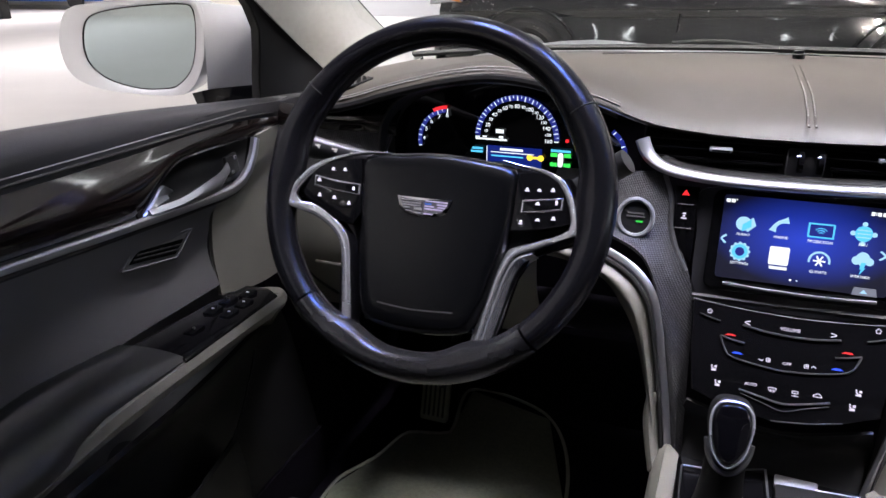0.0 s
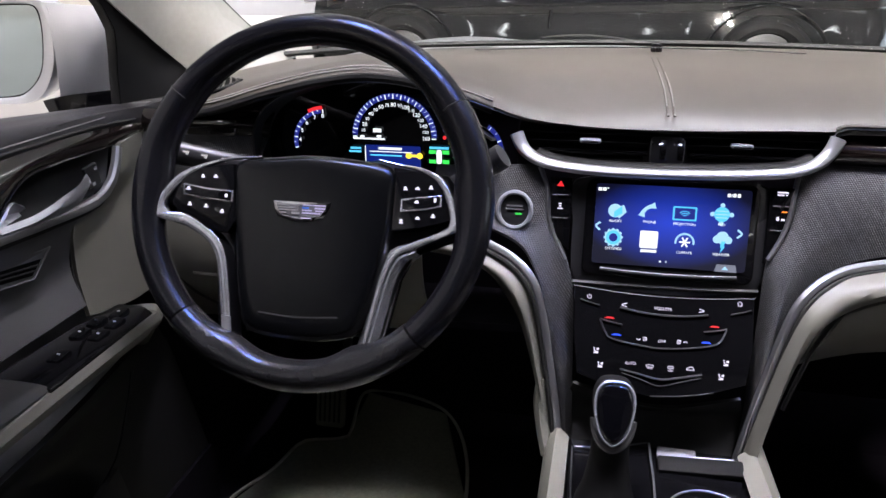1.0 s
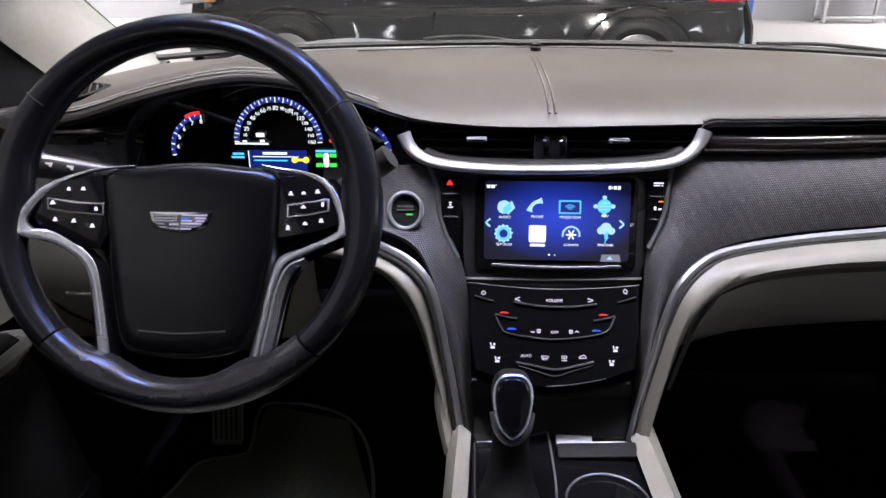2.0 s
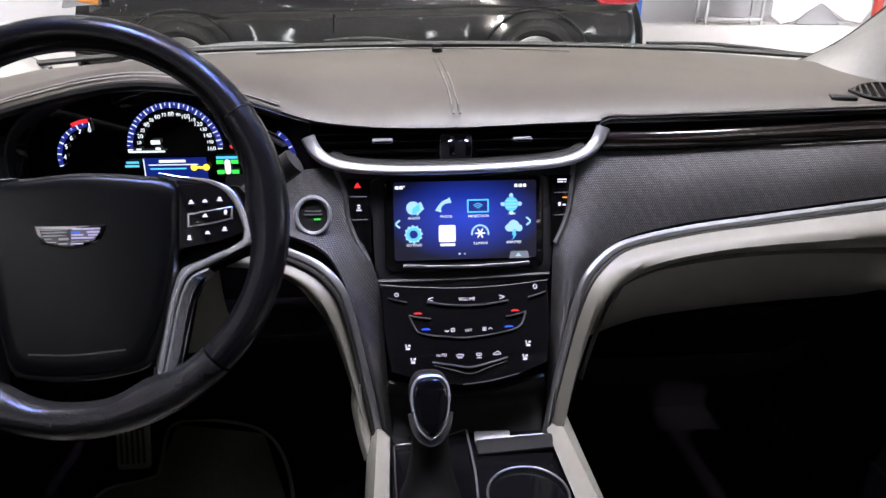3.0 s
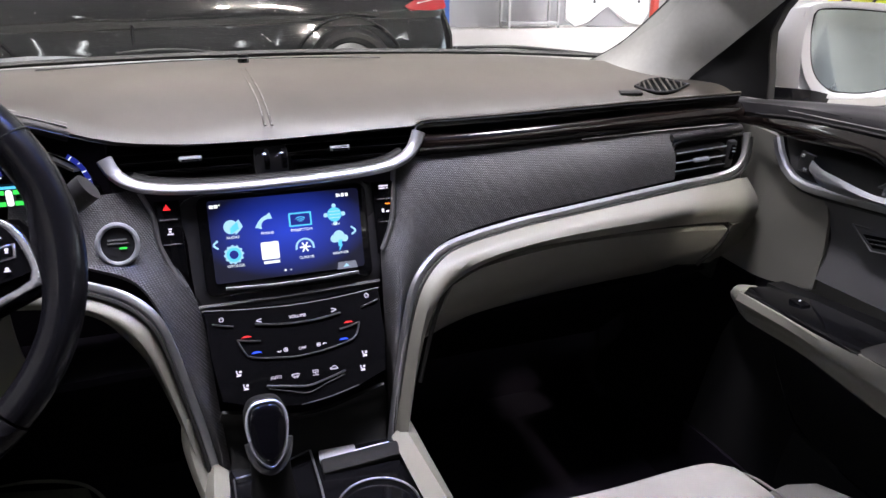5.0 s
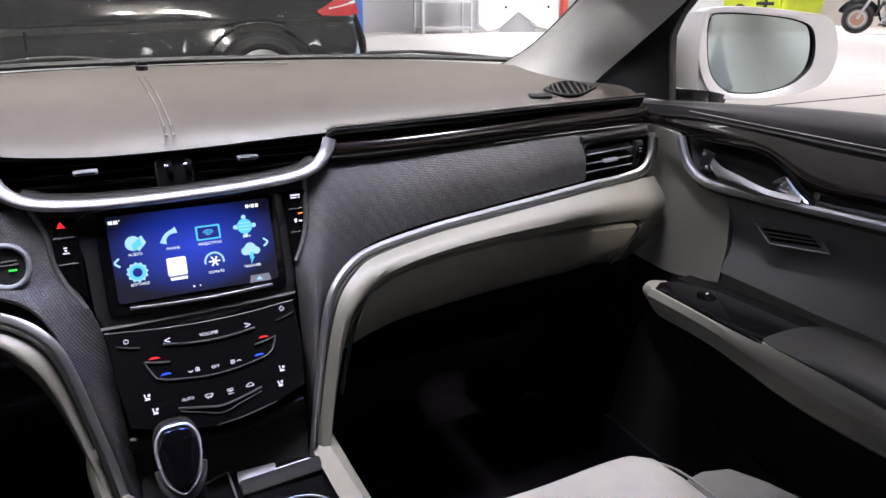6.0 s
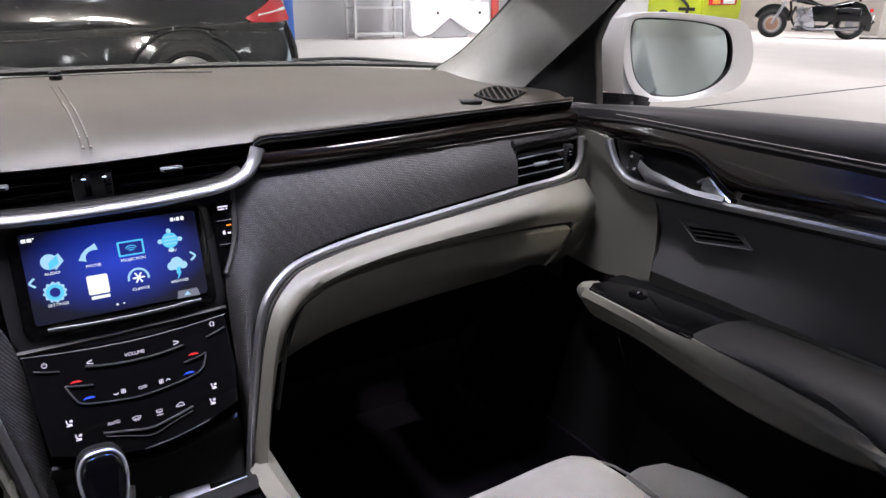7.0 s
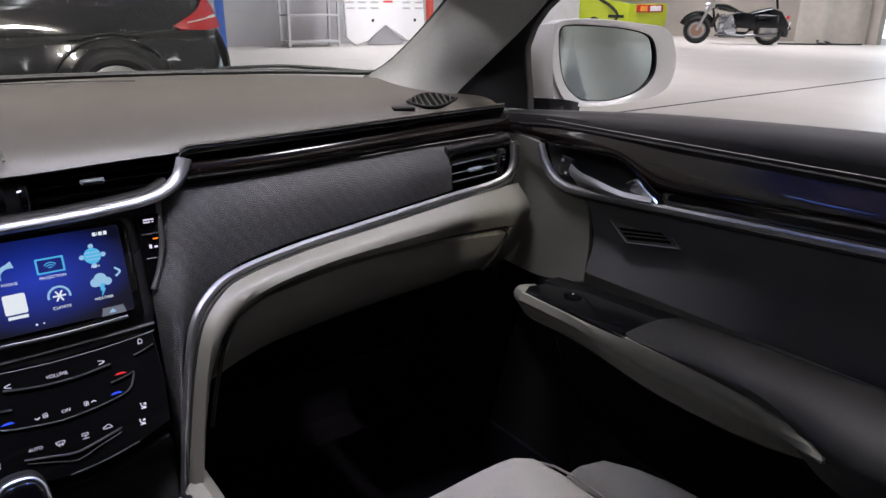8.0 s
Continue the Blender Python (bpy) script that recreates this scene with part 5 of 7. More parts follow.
def display_glow():
    m = glow("lit_menu_blue", (0.02, 0.05, 0.55), 0.50)
    nt = m.node_tree
    coord, grad = nt.nodes.new("ShaderNodeTexCoord"), nt.nodes.new("ShaderNodeTexGradient")
    grad.gradient_type = "SPHERICAL"
    mp = nt.nodes.new("ShaderNodeMapping")
    mp.inputs["Location"].default_value, mp.inputs["Scale"].default_value = (-0.5 * 1.75, 0, -0.55 * 1.8), (1.75, 0.0, 1.8)
    nt.links.new(coord.outputs["Generated"], mp.inputs["Vector"])
    nt.links.new(mp.outputs["Vector"], grad.inputs["Vector"])
    ramp = nt.nodes.new("ShaderNodeValToRGB")
    ramp.color_ramp.elements[0].color, ramp.color_ramp.elements[1].color = (0.006, 0.007, 0.030, 1), (0.030, 0.085, 0.95, 1)
    nt.links.new(grad.outputs["Fac"], ramp.inputs["Fac"])
    nt.links.new(ramp.outputs["Color"], nt.nodes["Principled BSDF"].inputs["Emission Color"])
    return m


DISP = shifted(SCREEN, 0.004, 0.001, 0.0004)
disp = part("display", plate(rounded(0.183, 0.100, 0.004), 0.001, DISP, 0), display_glow(), scr, "blue menu display")
MENU = shifted(SCREEN, 0, 0, 0.0012)


def at(x, y, z=0.0):
    return shifted(MENU, x / 1000, y / 1000, z / 1000)


for (x, y), word, w in zip(((-62, 5.2), (-21, 6.2), (20.5, 6.0), (64, 8), (-62, -29.5), (-19.5, -29.8), (23, -29), (66, -28.6)), ("AUDIO", "PHONE", "PROJECTION", "NAV", "SETTINGS", "", "CLIMATE", "WEATHER"), (15, 15, 26, 9, 20, 19, 18, 20)):
    if word:
        part("icon_word", lettering(word, 0.0044, at(x, y), w / 1000), LIT_WHITE, disp)
    else:
        part("icon_word", box(w / 1000, 0.0034, 0.0004, at(x, y), 0), LIT_WHITE, disp)
part("audio_icon", join(disc(0.0085, 0.0005, at(-63, 18), 24, 0), plate([(0.000, -0.009), (0.009, 0.0), (0.005, 0.009), (-0.004, 0.003)], 0.0005, at(-58, 17, 0.3), 0)), LIT_PALE, disp)
part("audio_icon_shade", plate([(-0.003, -0.008), (0.007, -0.002), (0.006, 0.007), (-0.003, 0.0)], 0.0004, at(-61, 17, 0.5), 0), LIT_CYAN, disp)
part("phone_icon", sweep([tuple(at(x, y, 0.3).translation) for x, y in ((-31, 13), (-29, 19), (-24, 24), (-15, 27))], 16, oval(0.0022, 0.0006, 8), up=UPN, grow=lambda u: 1.0 + 0.9 * abs(2 * u - 1) ** 3), LIT_PALE, disp)
part("projection_icon", plate(rounded(0.028, 0.017, 0.001), 0.0004, at(20, 19), 0), LIT_CYAN, disp)
part("projection_icon_field", plate(rounded(0.024, 0.0135, 0.001), 0.0004, at(20, 19, 0.4), 0), LIT_DIAL_BLUE, disp)
for r in (3, 5.5, 8):
    part("wave_mark", arc_band((r - 1) / 1000, r / 1000, 40, 140, 0.0004, at(20, 14.5, 0.8), 10), LIT_CYAN, disp)
part("nav_icon", disc(0.0090, 0.0005, at(63, 20.5), 28, 0), LIT_CYAN, disp)
for a in range(4):
    q = at(63 + 11 * math.cos(a * math.pi / 2), 20.5 + 11 * math.sin(a * math.pi / 2))
    part("nav_point", disc(0.0028, 0.0005, q, 10, 0), LIT_PALE, disp)
for dy in (-4, 0, 4):
    part("nav_line", box(0.014, 0.0012, 0.0004, at(63, 20.5 + dy, 0.6), 0), LIT_PALE, disp)
part("settings_icon", plate([((0.0118 if k % 4 < 2 else 0.0102) * math.cos(k * math.pi / 24), (0.0118 if k % 4 < 2 else 0.0102) * math.sin(k * math.pi / 24)) for k in range(48)], 0.0005, at(-63, -15.5), 0), LIT_PALE, disp)
part("settings_icon_ring", disc(0.0088, 0.0004, at(-63, -15.5, 0.4), 28, 0), LIT_CYAN, disp)
part("settings_icon_hole", disc(0.0052, 0.0004, at(-63, -15.5, 0.8), 20, 0), LIT_DIAL_BLUE, disp)
part("radio_icon", plate(rounded(0.0215, 0.0215, 0.002), 0.0005, at(-20, -15.5), 0), LIT_WHITE, disp)
part("climate_icon", arc_band(0.0095, 0.0118, -10, 190, 0.0004, at(22.5, -16.5), 28), LIT_PALE, disp)
for k in range(3):
    part("snow_bar", box(0.013, 0.0018, 0.0004, at(22.5, -16, 0.3) @ Matrix.Rotation(radians(60 * k), 4, "Z"), 0), LIT_WHITE, disp)
part("weather_icon", join(*[disc(r / 1000, 0.0005, at(x, y), 18, 0) for x, y, r in ((60, -10, 5), (66, -7, 7), (73, -10.5, 4.5), (66, -12, 4))]), LIT_PALE, disp)
part("bolt", plate([(-0.002, 0.006), (0.003, 0.006), (0.001, 0.0), (0.003, 0.0), (-0.003, -0.009), (-0.001, -0.002), (-0.003, -0.002)], 0.0004, at(67, -18, 0.4), 0), LIT_CYAN, disp)
for s, x in ((1, -82.5), (-1, 85)):
    part("arrow", sweep([tuple(at(x + s * 2.5, -2 + 5, 0.2).translation), tuple(at(x - s * 2.5, -2, 0.2).translation), tuple(at(x + s * 2.5, -2 - 5, 0.2).translation)], 15, oval(0.0012, 0.0004, 6), up=UPN), LIT_PALE, disp)
part("temperature_mark", join(box(0.0045, 0.004, 0.0004, at(-83, 44), 0), box(0.0045, 0.004, 0.0004, at(-77.5, 44), 0), box(0.0015, 0.0015, 0.0004, at(-73.5, 45.5), 0)), LIT_WHITE, disp)
part("clock_mark", join(box(0.0035, 0.0042, 0.0004, at(69, 44), 0), box(0.0010, 0.003, 0.0004, at(72.2, 44), 0), box(0.0036, 0.0042, 0.0004, at(75.5, 44), 0), box(0.0036, 0.0042, 0.0004, at(80.5, 44), 0)), LIT_WHITE, disp)
for x in (-4.5, 2.5):
    part("page_dot", disc(0.0013 if x < 0 else 0.0009, 0.0004, at(x, -42), 10, 0), LIT_WHITE, disp)
part("menu_tab", plate([(-0.012, -0.004), (0.014, -0.004), (0.012, 0.005), (-0.010, 0.005)], 0.0004, at(72, -45.5), 0), glow("lit_tab_grey", (0.30, 0.32, 0.42), 0.5), disp)
part("menu_tab_arrow", plate([(-0.004, -0.002), (0.004, -0.002), (0, 0.0025)], 0.0004, at(72, -45, 0.5), 0), LIT_PALE, disp)
part("touch_bar", sweep([tuple(SCREEN @ Vector((x / 1000, y / 1000, 0.003))) for x, y in ((-77, -55.5), (-35, -57.5), (5, -58.2), (45, -57.5), (86, -55.5))], 40, oval(0.0019, 0.0022, 8)), BAR, scr, "slim satin touch bar")


def side_buttons(s):
    """The narrow strip of switches beside the screen."""
    bp = thing("switch_strip", (s * 0.131, 0.868, 0.90), "narrow gloss black switch strip beside the screen", "switch panel", "switch strips")
    m = shifted(SCREEN, s * 0.129 + (0.0 if s > 0 else -0.002), 0.012, 0.001)
    part("panel", plate([(x / 1000, y / 1000) for x, y in (((-14, 44), (14, 44), (12, -8), (4, -30), (-14, -48)) if s > 0 else ((-14, 44), (14, 44), (14, -48), (-4, -30), (-11, -8)))], 0.006, m, 0.001), PIANO, bp)
    for y in (22, -7):
        part("divider", box(0.020, 0.0016, 0.001, shifted(m, 0, y / 1000, 0.0006), 0.0003), SILVER, bp)
    if s < 0:
        part("hazard_mark", plate([(-0.0045, -0.003), (0.0045, -0.003), (0, 0.004)], 0.0006, shifted(m, -0.001, 0.036, 0.0006), 0), LIT_RED, bp, "red hazard triangle")
        for dx, dy, w, h in ((0.000, 0.0110, 0.0040, 0.0014), (0.0, 0.0080, 0.0025, 0.0022), (0.0, 0.0050, 0.0065, 0.0014)):
            part("switch_mark", box(w, h, 0.0005, shifted(m, dx, dy, 0.0005), 0), LIT_LILAC, bp)
    else:
        for dx, dy, w, h in ((0.0, 0.0385, 0.012, 0.0018), (-0.002, 0.0355, 0.0075, 0.0016), (0.0045, 0.0355, 0.002, 0.0016), (-0.003, 0.007, 0.0030, 0.0045), (0.003, 0.0060, 0.0040, 0.0022)):
            part("switch_mark", box(w, h, 0.0005, shifted(m, dx, dy, 0.0005), 0), LIT_LILAC, bp)
        part("amber_light", box(0.006, 0.0015, 0.0005, shifted(m, 0.004, 0.0155, 0.0005), 0), glow("lit_amber", (1.0, 0.25, 0.02), 1.2), bp)
    return bp


side_buttons(1), side_buttons(-1)

# ---- climate panel ----
CLIM = basis((0.0, 0.80, 0.75), (1, 0, 0), (0, 0.063, 0.10))
cl = thing("climate_panel", (0, 0.80, 0.75), "gloss black touch climate panel with lit symbols", "climate panel")
part("face", plate([(x / 1000, y / 1000) for x, y in ((-104, 58), (-50, 52), (5, 50), (60, 52), (111, 58), (110, 0), (104, -46), (66, -60), (5, -71), (-50, -66), (-94, -50), (-100, 0))], 0.02, CLIM, 0.002), PIANO, cl)
part("edge_line", sweep([tuple(CLIM @ Vector((x / 1000, y / 1000, 0.0005))) for x, y in ((-104, 58), (-50, 53), (5, 51), (60, 53), (111, 58))], 40, oval(0.0009, 0.0009, 6)), SILVER, cl)


def cm(x, y, z=0.6):
    return shifted(CLIM, x / 1000, y / 1000, z / 1000)


def bar(pts, w, name="touch_bar"):
    return part(name, sweep([tuple(cm(x, y, 1.5).translation) for x, y in pts], 24, oval(w, w * 0.8, 8)), BAR_DARK, cl, "slim satin touch bar")


bar([(-46, 34), (-20, 30), (5, 28.5), (32, 29.5), (58, 33)], 0.0017)
bar([(-95, 41), (-83, 37.5), (-71, 35)], 0.0012)
bar([(84, 36), (95, 39), (107, 43)], 0.0012)
bar([(-69, 18), (-56, 15), (-42, 13)], 0.0014)
bar([(54, 12.5), (66, 14.5), (80, 18)], 0.0014)
bar([(-69, 18), (-64, 6), (-57, -4), (-15, -11), (5, -12), (39, -8.5), (70, -1), (76, 8), (79.5, 17)], 0.0013)
bar([(-42, -41), (-20, -45), (5, -49), (30, -44.5), (53, -38.5)], 0.0016)
bar([(-40, -45), (-18, -51), (5, -57), (28, -50), (52, -43)], 0.0007)
bar([(-5, -70), (30, -66.5), (67, -59)], 0.0009)


def mark(strokes, x, y, w=0.75):
    """A lit symbol of thin strokes, each a run of points in millimetres."""
    pieces = [sweep([tuple(cm(x + a, y + b).translation) for a, b in s], 2 * len(s), oval(w / 2000, 0.0003, 6), up=tuple(CLIM.to_3x3() @ Vector((0, 0, 1)))) for s in strokes]
    part("symbol", join(*pieces), LIT_LILAC, cl)


def loop(r, n=10, a0=0, a1=360, k=1.0):
    return [(r * math.cos(radians(a0 + (a1 - a0) * i / n)), k * r * math.sin(radians(a0 + (a1 - a0) * i / n))) for i in range(n + 1)]


FAN = [[(-2, -2), (2, -2)], [(2, -2), (2, 2)], [(2, 2), (-2, 2)], [(-2, 2), (-2, -2)], [(-2, 0), (2, 0)], [(0, -2), (0, 2)]]
PERSON = [[(-3, 3), (-1.4, 2.4)], [(-2.4, 1.6), (-1.0, -1.6)], [(-1.0, -1.6), (2.6, -1.6)], [(1.2, 2.6), (1.2, 0.2)], [(2.8, 3.0), (2.8, 0.2)], [(-2.8, -3), (2.8, -3)]]
mark([loop(2.4, 12, 120, 420), [(0, 0.8), (0, 3.2)]], -84, 45)
mark([[(-3, 0), (0, 3)], [(0, 3), (3, 0)], [(-2, 0), (-2, -2.6)], [(-2, -2.6), (2, -2.6)], [(2, -2.6), (2, 0)]], 94, 50)
mark(FAN, -14.5, -2.0, 0.6)
mark([[(-2.5, 0.4), (0, -1.4)], [(0, -1.4), (2.5, 0.4)]], -22, -2.6, 0.9)
mark(FAN, 25.5, -2.0, 0.6)
mark([[(-2.5, -1.0), (0, 0.8)], [(0, 0.8), (2.5, -1.0)]], 33, -1.6, 0.9)
part("off_word", lettering("OFF", 0.0048, cm(5.5, -3.2), 0.009), LIT_LILAC, cl)
part("auto_word", lettering("AUTO", 0.0048, cm(-30, -33), 0.013), LIT_LILAC, cl)
for x, y in ((-72, -21), (80, -22), (-66, -38), (75, -39)):
    mark(PERSON, x, y, 1.3)
mark([[(-4.5, 2), (0, 2.8)], [(0, 2.8), (4.5, 2)], [(-4.5, 2), (-3, -1)], [(4.5, 2), (3, -1)], [(-3, -1), (3, -1)], [(-1.5, 1.2), (-1.5, -2.8)], [(1.5, 1.2), (1.5, -2.8)]], -7, -35.2, 0.7)
mark([[(-3, 3), (3, 3)], [(3, 3), (3, 0.4)], [(3, 0.4), (-3, 0.4)], [(-3, 0.4), (-3, 3)], [(-3.4, -2.6), (3.4, -2.6)], [(0, 1.6), (0, -2.6)]], 17, -35.2, 0.7)
mark([[(-4.5, -1.4), (4.5, -1.4)], [(-4.5, -1.4), (-4.2, 0.4)], [(-4.2, 0.4), (-2.2, 0.8)], [(-2.2, 0.8), (-0.8, 2.2)], [(-0.8, 2.2), (2, 2.2)], [(2, 2.2), (3.4, 0.6)], [(3.4, 0.6), (4.5, -1.4)]], 40, -33, 0.8)
part("volume_word", lettering("VOLUME", 0.0055, cm(5, 36.5), 0.021), LIT_LILAC, cl)
for s, x in ((1, -41), (-1, 50)):
    part("volume_arrow", sweep([tuple(cm(x + s * 3, 40).translation), tuple(cm(x - s * 3, 37.8).translation), tuple(cm(x + s * 3, 35.5).translation)], 9, oval(0.0007, 0.0004, 6)), LIT_LILAC, cl)
for x, y, mt, lb in ((-58, 20.5, LIT_RED, "red warmer mark"), (66, 20, LIT_RED, "red warmer mark"), (-48.5, 0.3, LIT_BLUE, "blue cooler mark"), (57, 0, LIT_BLUE, "blue cooler mark")):
    part("temperature_symbol", plate([(-0.0065, -0.0010), (0.0065, -0.0010), (0.003, 0.0012), (-0.003, 0.0012)], 0.0004, cm(x, y), 0), mt, cl, lb)
part("stack_filler", loft([[(-0.110, 0.842, 0.802), (0, 0.846, 0.800), (0.116, 0.842, 0.806)], [(-0.110, 0.850, 0.792), (0, 0.850, 0.790), (0.116, 0.850, 0.795)]], 10, 0, 0.004), RUBBER, cl)

# ---- centre console ----
con = thing("centre_console", (0, 0.6, 0.31), "black centre console with cup holder and leather sides", "console")
part("base", box(0.21, 1.10, 0.27, pose(0.005, 0.24, 0.45), 0.01), BLACK_SOFT, con)
part("cubby", loft([[(-0.096, 0.790, 0.685), (0.005, 0.778, 0.670), (0.103, 0.790, 0.685)], [(-0.105, 0.815, 0.64), (0.005, 0.812, 0.64), (0.115, 0.815, 0.64)], [(-0.10, 0.79, 0.592), (0.005, 0.79, 0.592), (0.112, 0.79, 0.592)]], 12, 8, 0.004), BLACK_SOFT, con)
part("top_plate", box(0.215, 0.50, 0.012, pose(0.010, 0.545, 0.592), 0.003), PIANO, con)
part("cubby_door", box(0.100, 0.022, 0.010, pose(0.062, 0.752, 0.604, 20, -3, 0), 0.003), MATTE_BLACK, con)
for dy, dz in ((-0.008, -0.003), (0.009, 0.0035)):
    part("door_edge_line", box(0.046, 0.0014, 0.0014, pose(0.078, 0.752 + dy, 0.6085 + dz, 20, -3, 0), 0.0004), CHROME, con)
part("latch_trim", box(0.046, 0.018, 0.006, pose(0.035, 0.768, 0.606, 18, -3, -6), 0.002), BAR, con, "satin chrome latch")
part("side_trim", sweep([(0.004, 0.79, 0.603), (0.004, 0.70, 0.606), (-0.002, 0.60, 0.608), (-0.008, 0.40, 0.610)], 20, oval(0.0014, 0.0016, 8)), CHROME, con)
part("shift_frame", sweep([(-0.092, 0.768, 0.600), (-0.092, 0.70, 0.604), (-0.090, 0.60, 0.606), (-0.085, 0.40, 0.608)], 20, oval(0.0010, 0.0012, 8)), BAR, con)
part("frame_front", sweep([(-0.090, 0.768, 0.601), (-0.05, 0.772, 0.602), (0.002, 0.790, 0.604)], 16, oval(0.0010, 0.0012, 8)), BAR, con)
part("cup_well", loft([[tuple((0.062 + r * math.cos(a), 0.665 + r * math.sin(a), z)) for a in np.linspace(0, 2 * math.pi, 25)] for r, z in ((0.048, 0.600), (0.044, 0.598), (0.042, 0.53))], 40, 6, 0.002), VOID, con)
part("cup_ring", sweep([(0.062 + 0.048 * math.cos(a), 0.665 + 0.048 * math.sin(a), 0.601) for a in np.linspace(0, 2 * math.pi, 13)[:-1]], 48, oval(0.0014, 0.0016, 8), closed=True), BAR, con, "thin chrome cup holder ring")
part("indicator", box(0.006, 0.004, 0.001, pose(-0.080, 0.690, 0.6005), 0), LIT_RED, con, "small red indicator light")


def console_side(s):
    base, k = (0.108, 1.0) if s > 0 else (-0.097, 0.72)
    rows = [[(base + s * k * a, y, z) for a, y, z in r] for r in (
        ((0, 0.775, 0.610), (0.004, 0.66, 0.607), (0.010, 0.45, 0.61), (0.012, 0.1, 0.61)),
        ((0.022, 0.790, 0.616), (0.028, 0.66, 0.614), (0.034, 0.45, 0.62), (0.036, 0.1, 0.62)),
        ((0.040, 0.81, 0.598), (0.046, 0.66, 0.58), (0.050, 0.45, 0.57), (0.050, 0.1, 0.57)),
        ((0.052, 0.84, 0.36), (0.058, 0.66, 0.34), (0.060, 0.45, 0.33), (0.060, 0.1, 0.33)))]
    return rows


part("leather_side", loft(console_side(1), 20, 14, 0.004), BEIGE, con, "grey-beige leather console side")
part("leather_side", loft(console_side(-1), 20, 14, 0.004), BEIGE, con, "grey-beige leather console side")
part("knee_pad", sweep([(-0.1335, 0.806, 0.680), (-0.1370, 0.800, 0.645), (-0.1320, 0.790, 0.612), (-0.1230, 0.775, 0.580)], 24, oval(0.009, 0.020, 12), up=(0, -1, 0.2)), BEIGE, con)

# ---- gear lever ----
gear = thing("gear_lever", (-0.052, 0.66, 0.60), "black gear lever with a gloss face and silver surround", "gear lever")
KNOB = basis((-0.0525, 0.662, 0.727), (1, 0, 0), (0, 0.42, 0.9))
knob_out = spline([(0, 37, 0), (14, 34, 0), (21, 21, 0), (20.5, 0, 0), (14, -22, 0), (0, -34, 0), (-14, -22, 0), (-20.5, 0, 0), (-21, 21, 0), (-14, 34, 0)], 48, closed=True)
part("knob_body", dome(knob_out * 1.04, 0.004, 0.030, shifted(KNOB, 0, 0, -0.006)), BLACK_SOFT, gear)
part("knob_face", dome(knob_out * 0.90, 0.006, 0.006, KNOB), KNOB_GLOSS, gear, "gloss black knob face", 70)
part("knob_ring", sweep([tuple(KNOB @ Vector((p[0] * 0.95 / 1000, p[1] * 0.95 / 1000, 0.001))) for p in knob_out[::3]], 64, oval(0.0014, 0.0022, 8), up=tuple(KNOB.to_3x3() @ Vector((0, 0, 1))), closed=True), PALE_METAL, gear, "bright silver ring")
part("knob_heel", sweep([tuple(KNOB @ Vector((x / 1000, y / 1000, z / 1000))) for x, y, z in ((-20.5, -6, -6), (-18, -20, -6), (-10.5, -33, -7), (0, -38.5, -8), (10.5, -33, -7), (18, -20, -6), (20.5, -6, -6))], 36, oval(0.0045, 0.0045, 8)), BAR, gear)
part("boot", loft([[tuple((-0.0525 + a * math.cos(q), y + b * math.sin(q), z)) for q in np.linspace(0, 2 * math.pi, 17)] for a, b, y, z in ((0.020, 0.018, 0.672, 0.705), (0.022, 0.020, 0.675, 0.66), (0.028, 0.030, 0.672, 0.625), (0.036, 0.050, 0.665, 0.602))], 32, 12), MATTE_BLACK, gear, "black leather boot")

# ---- doors ----


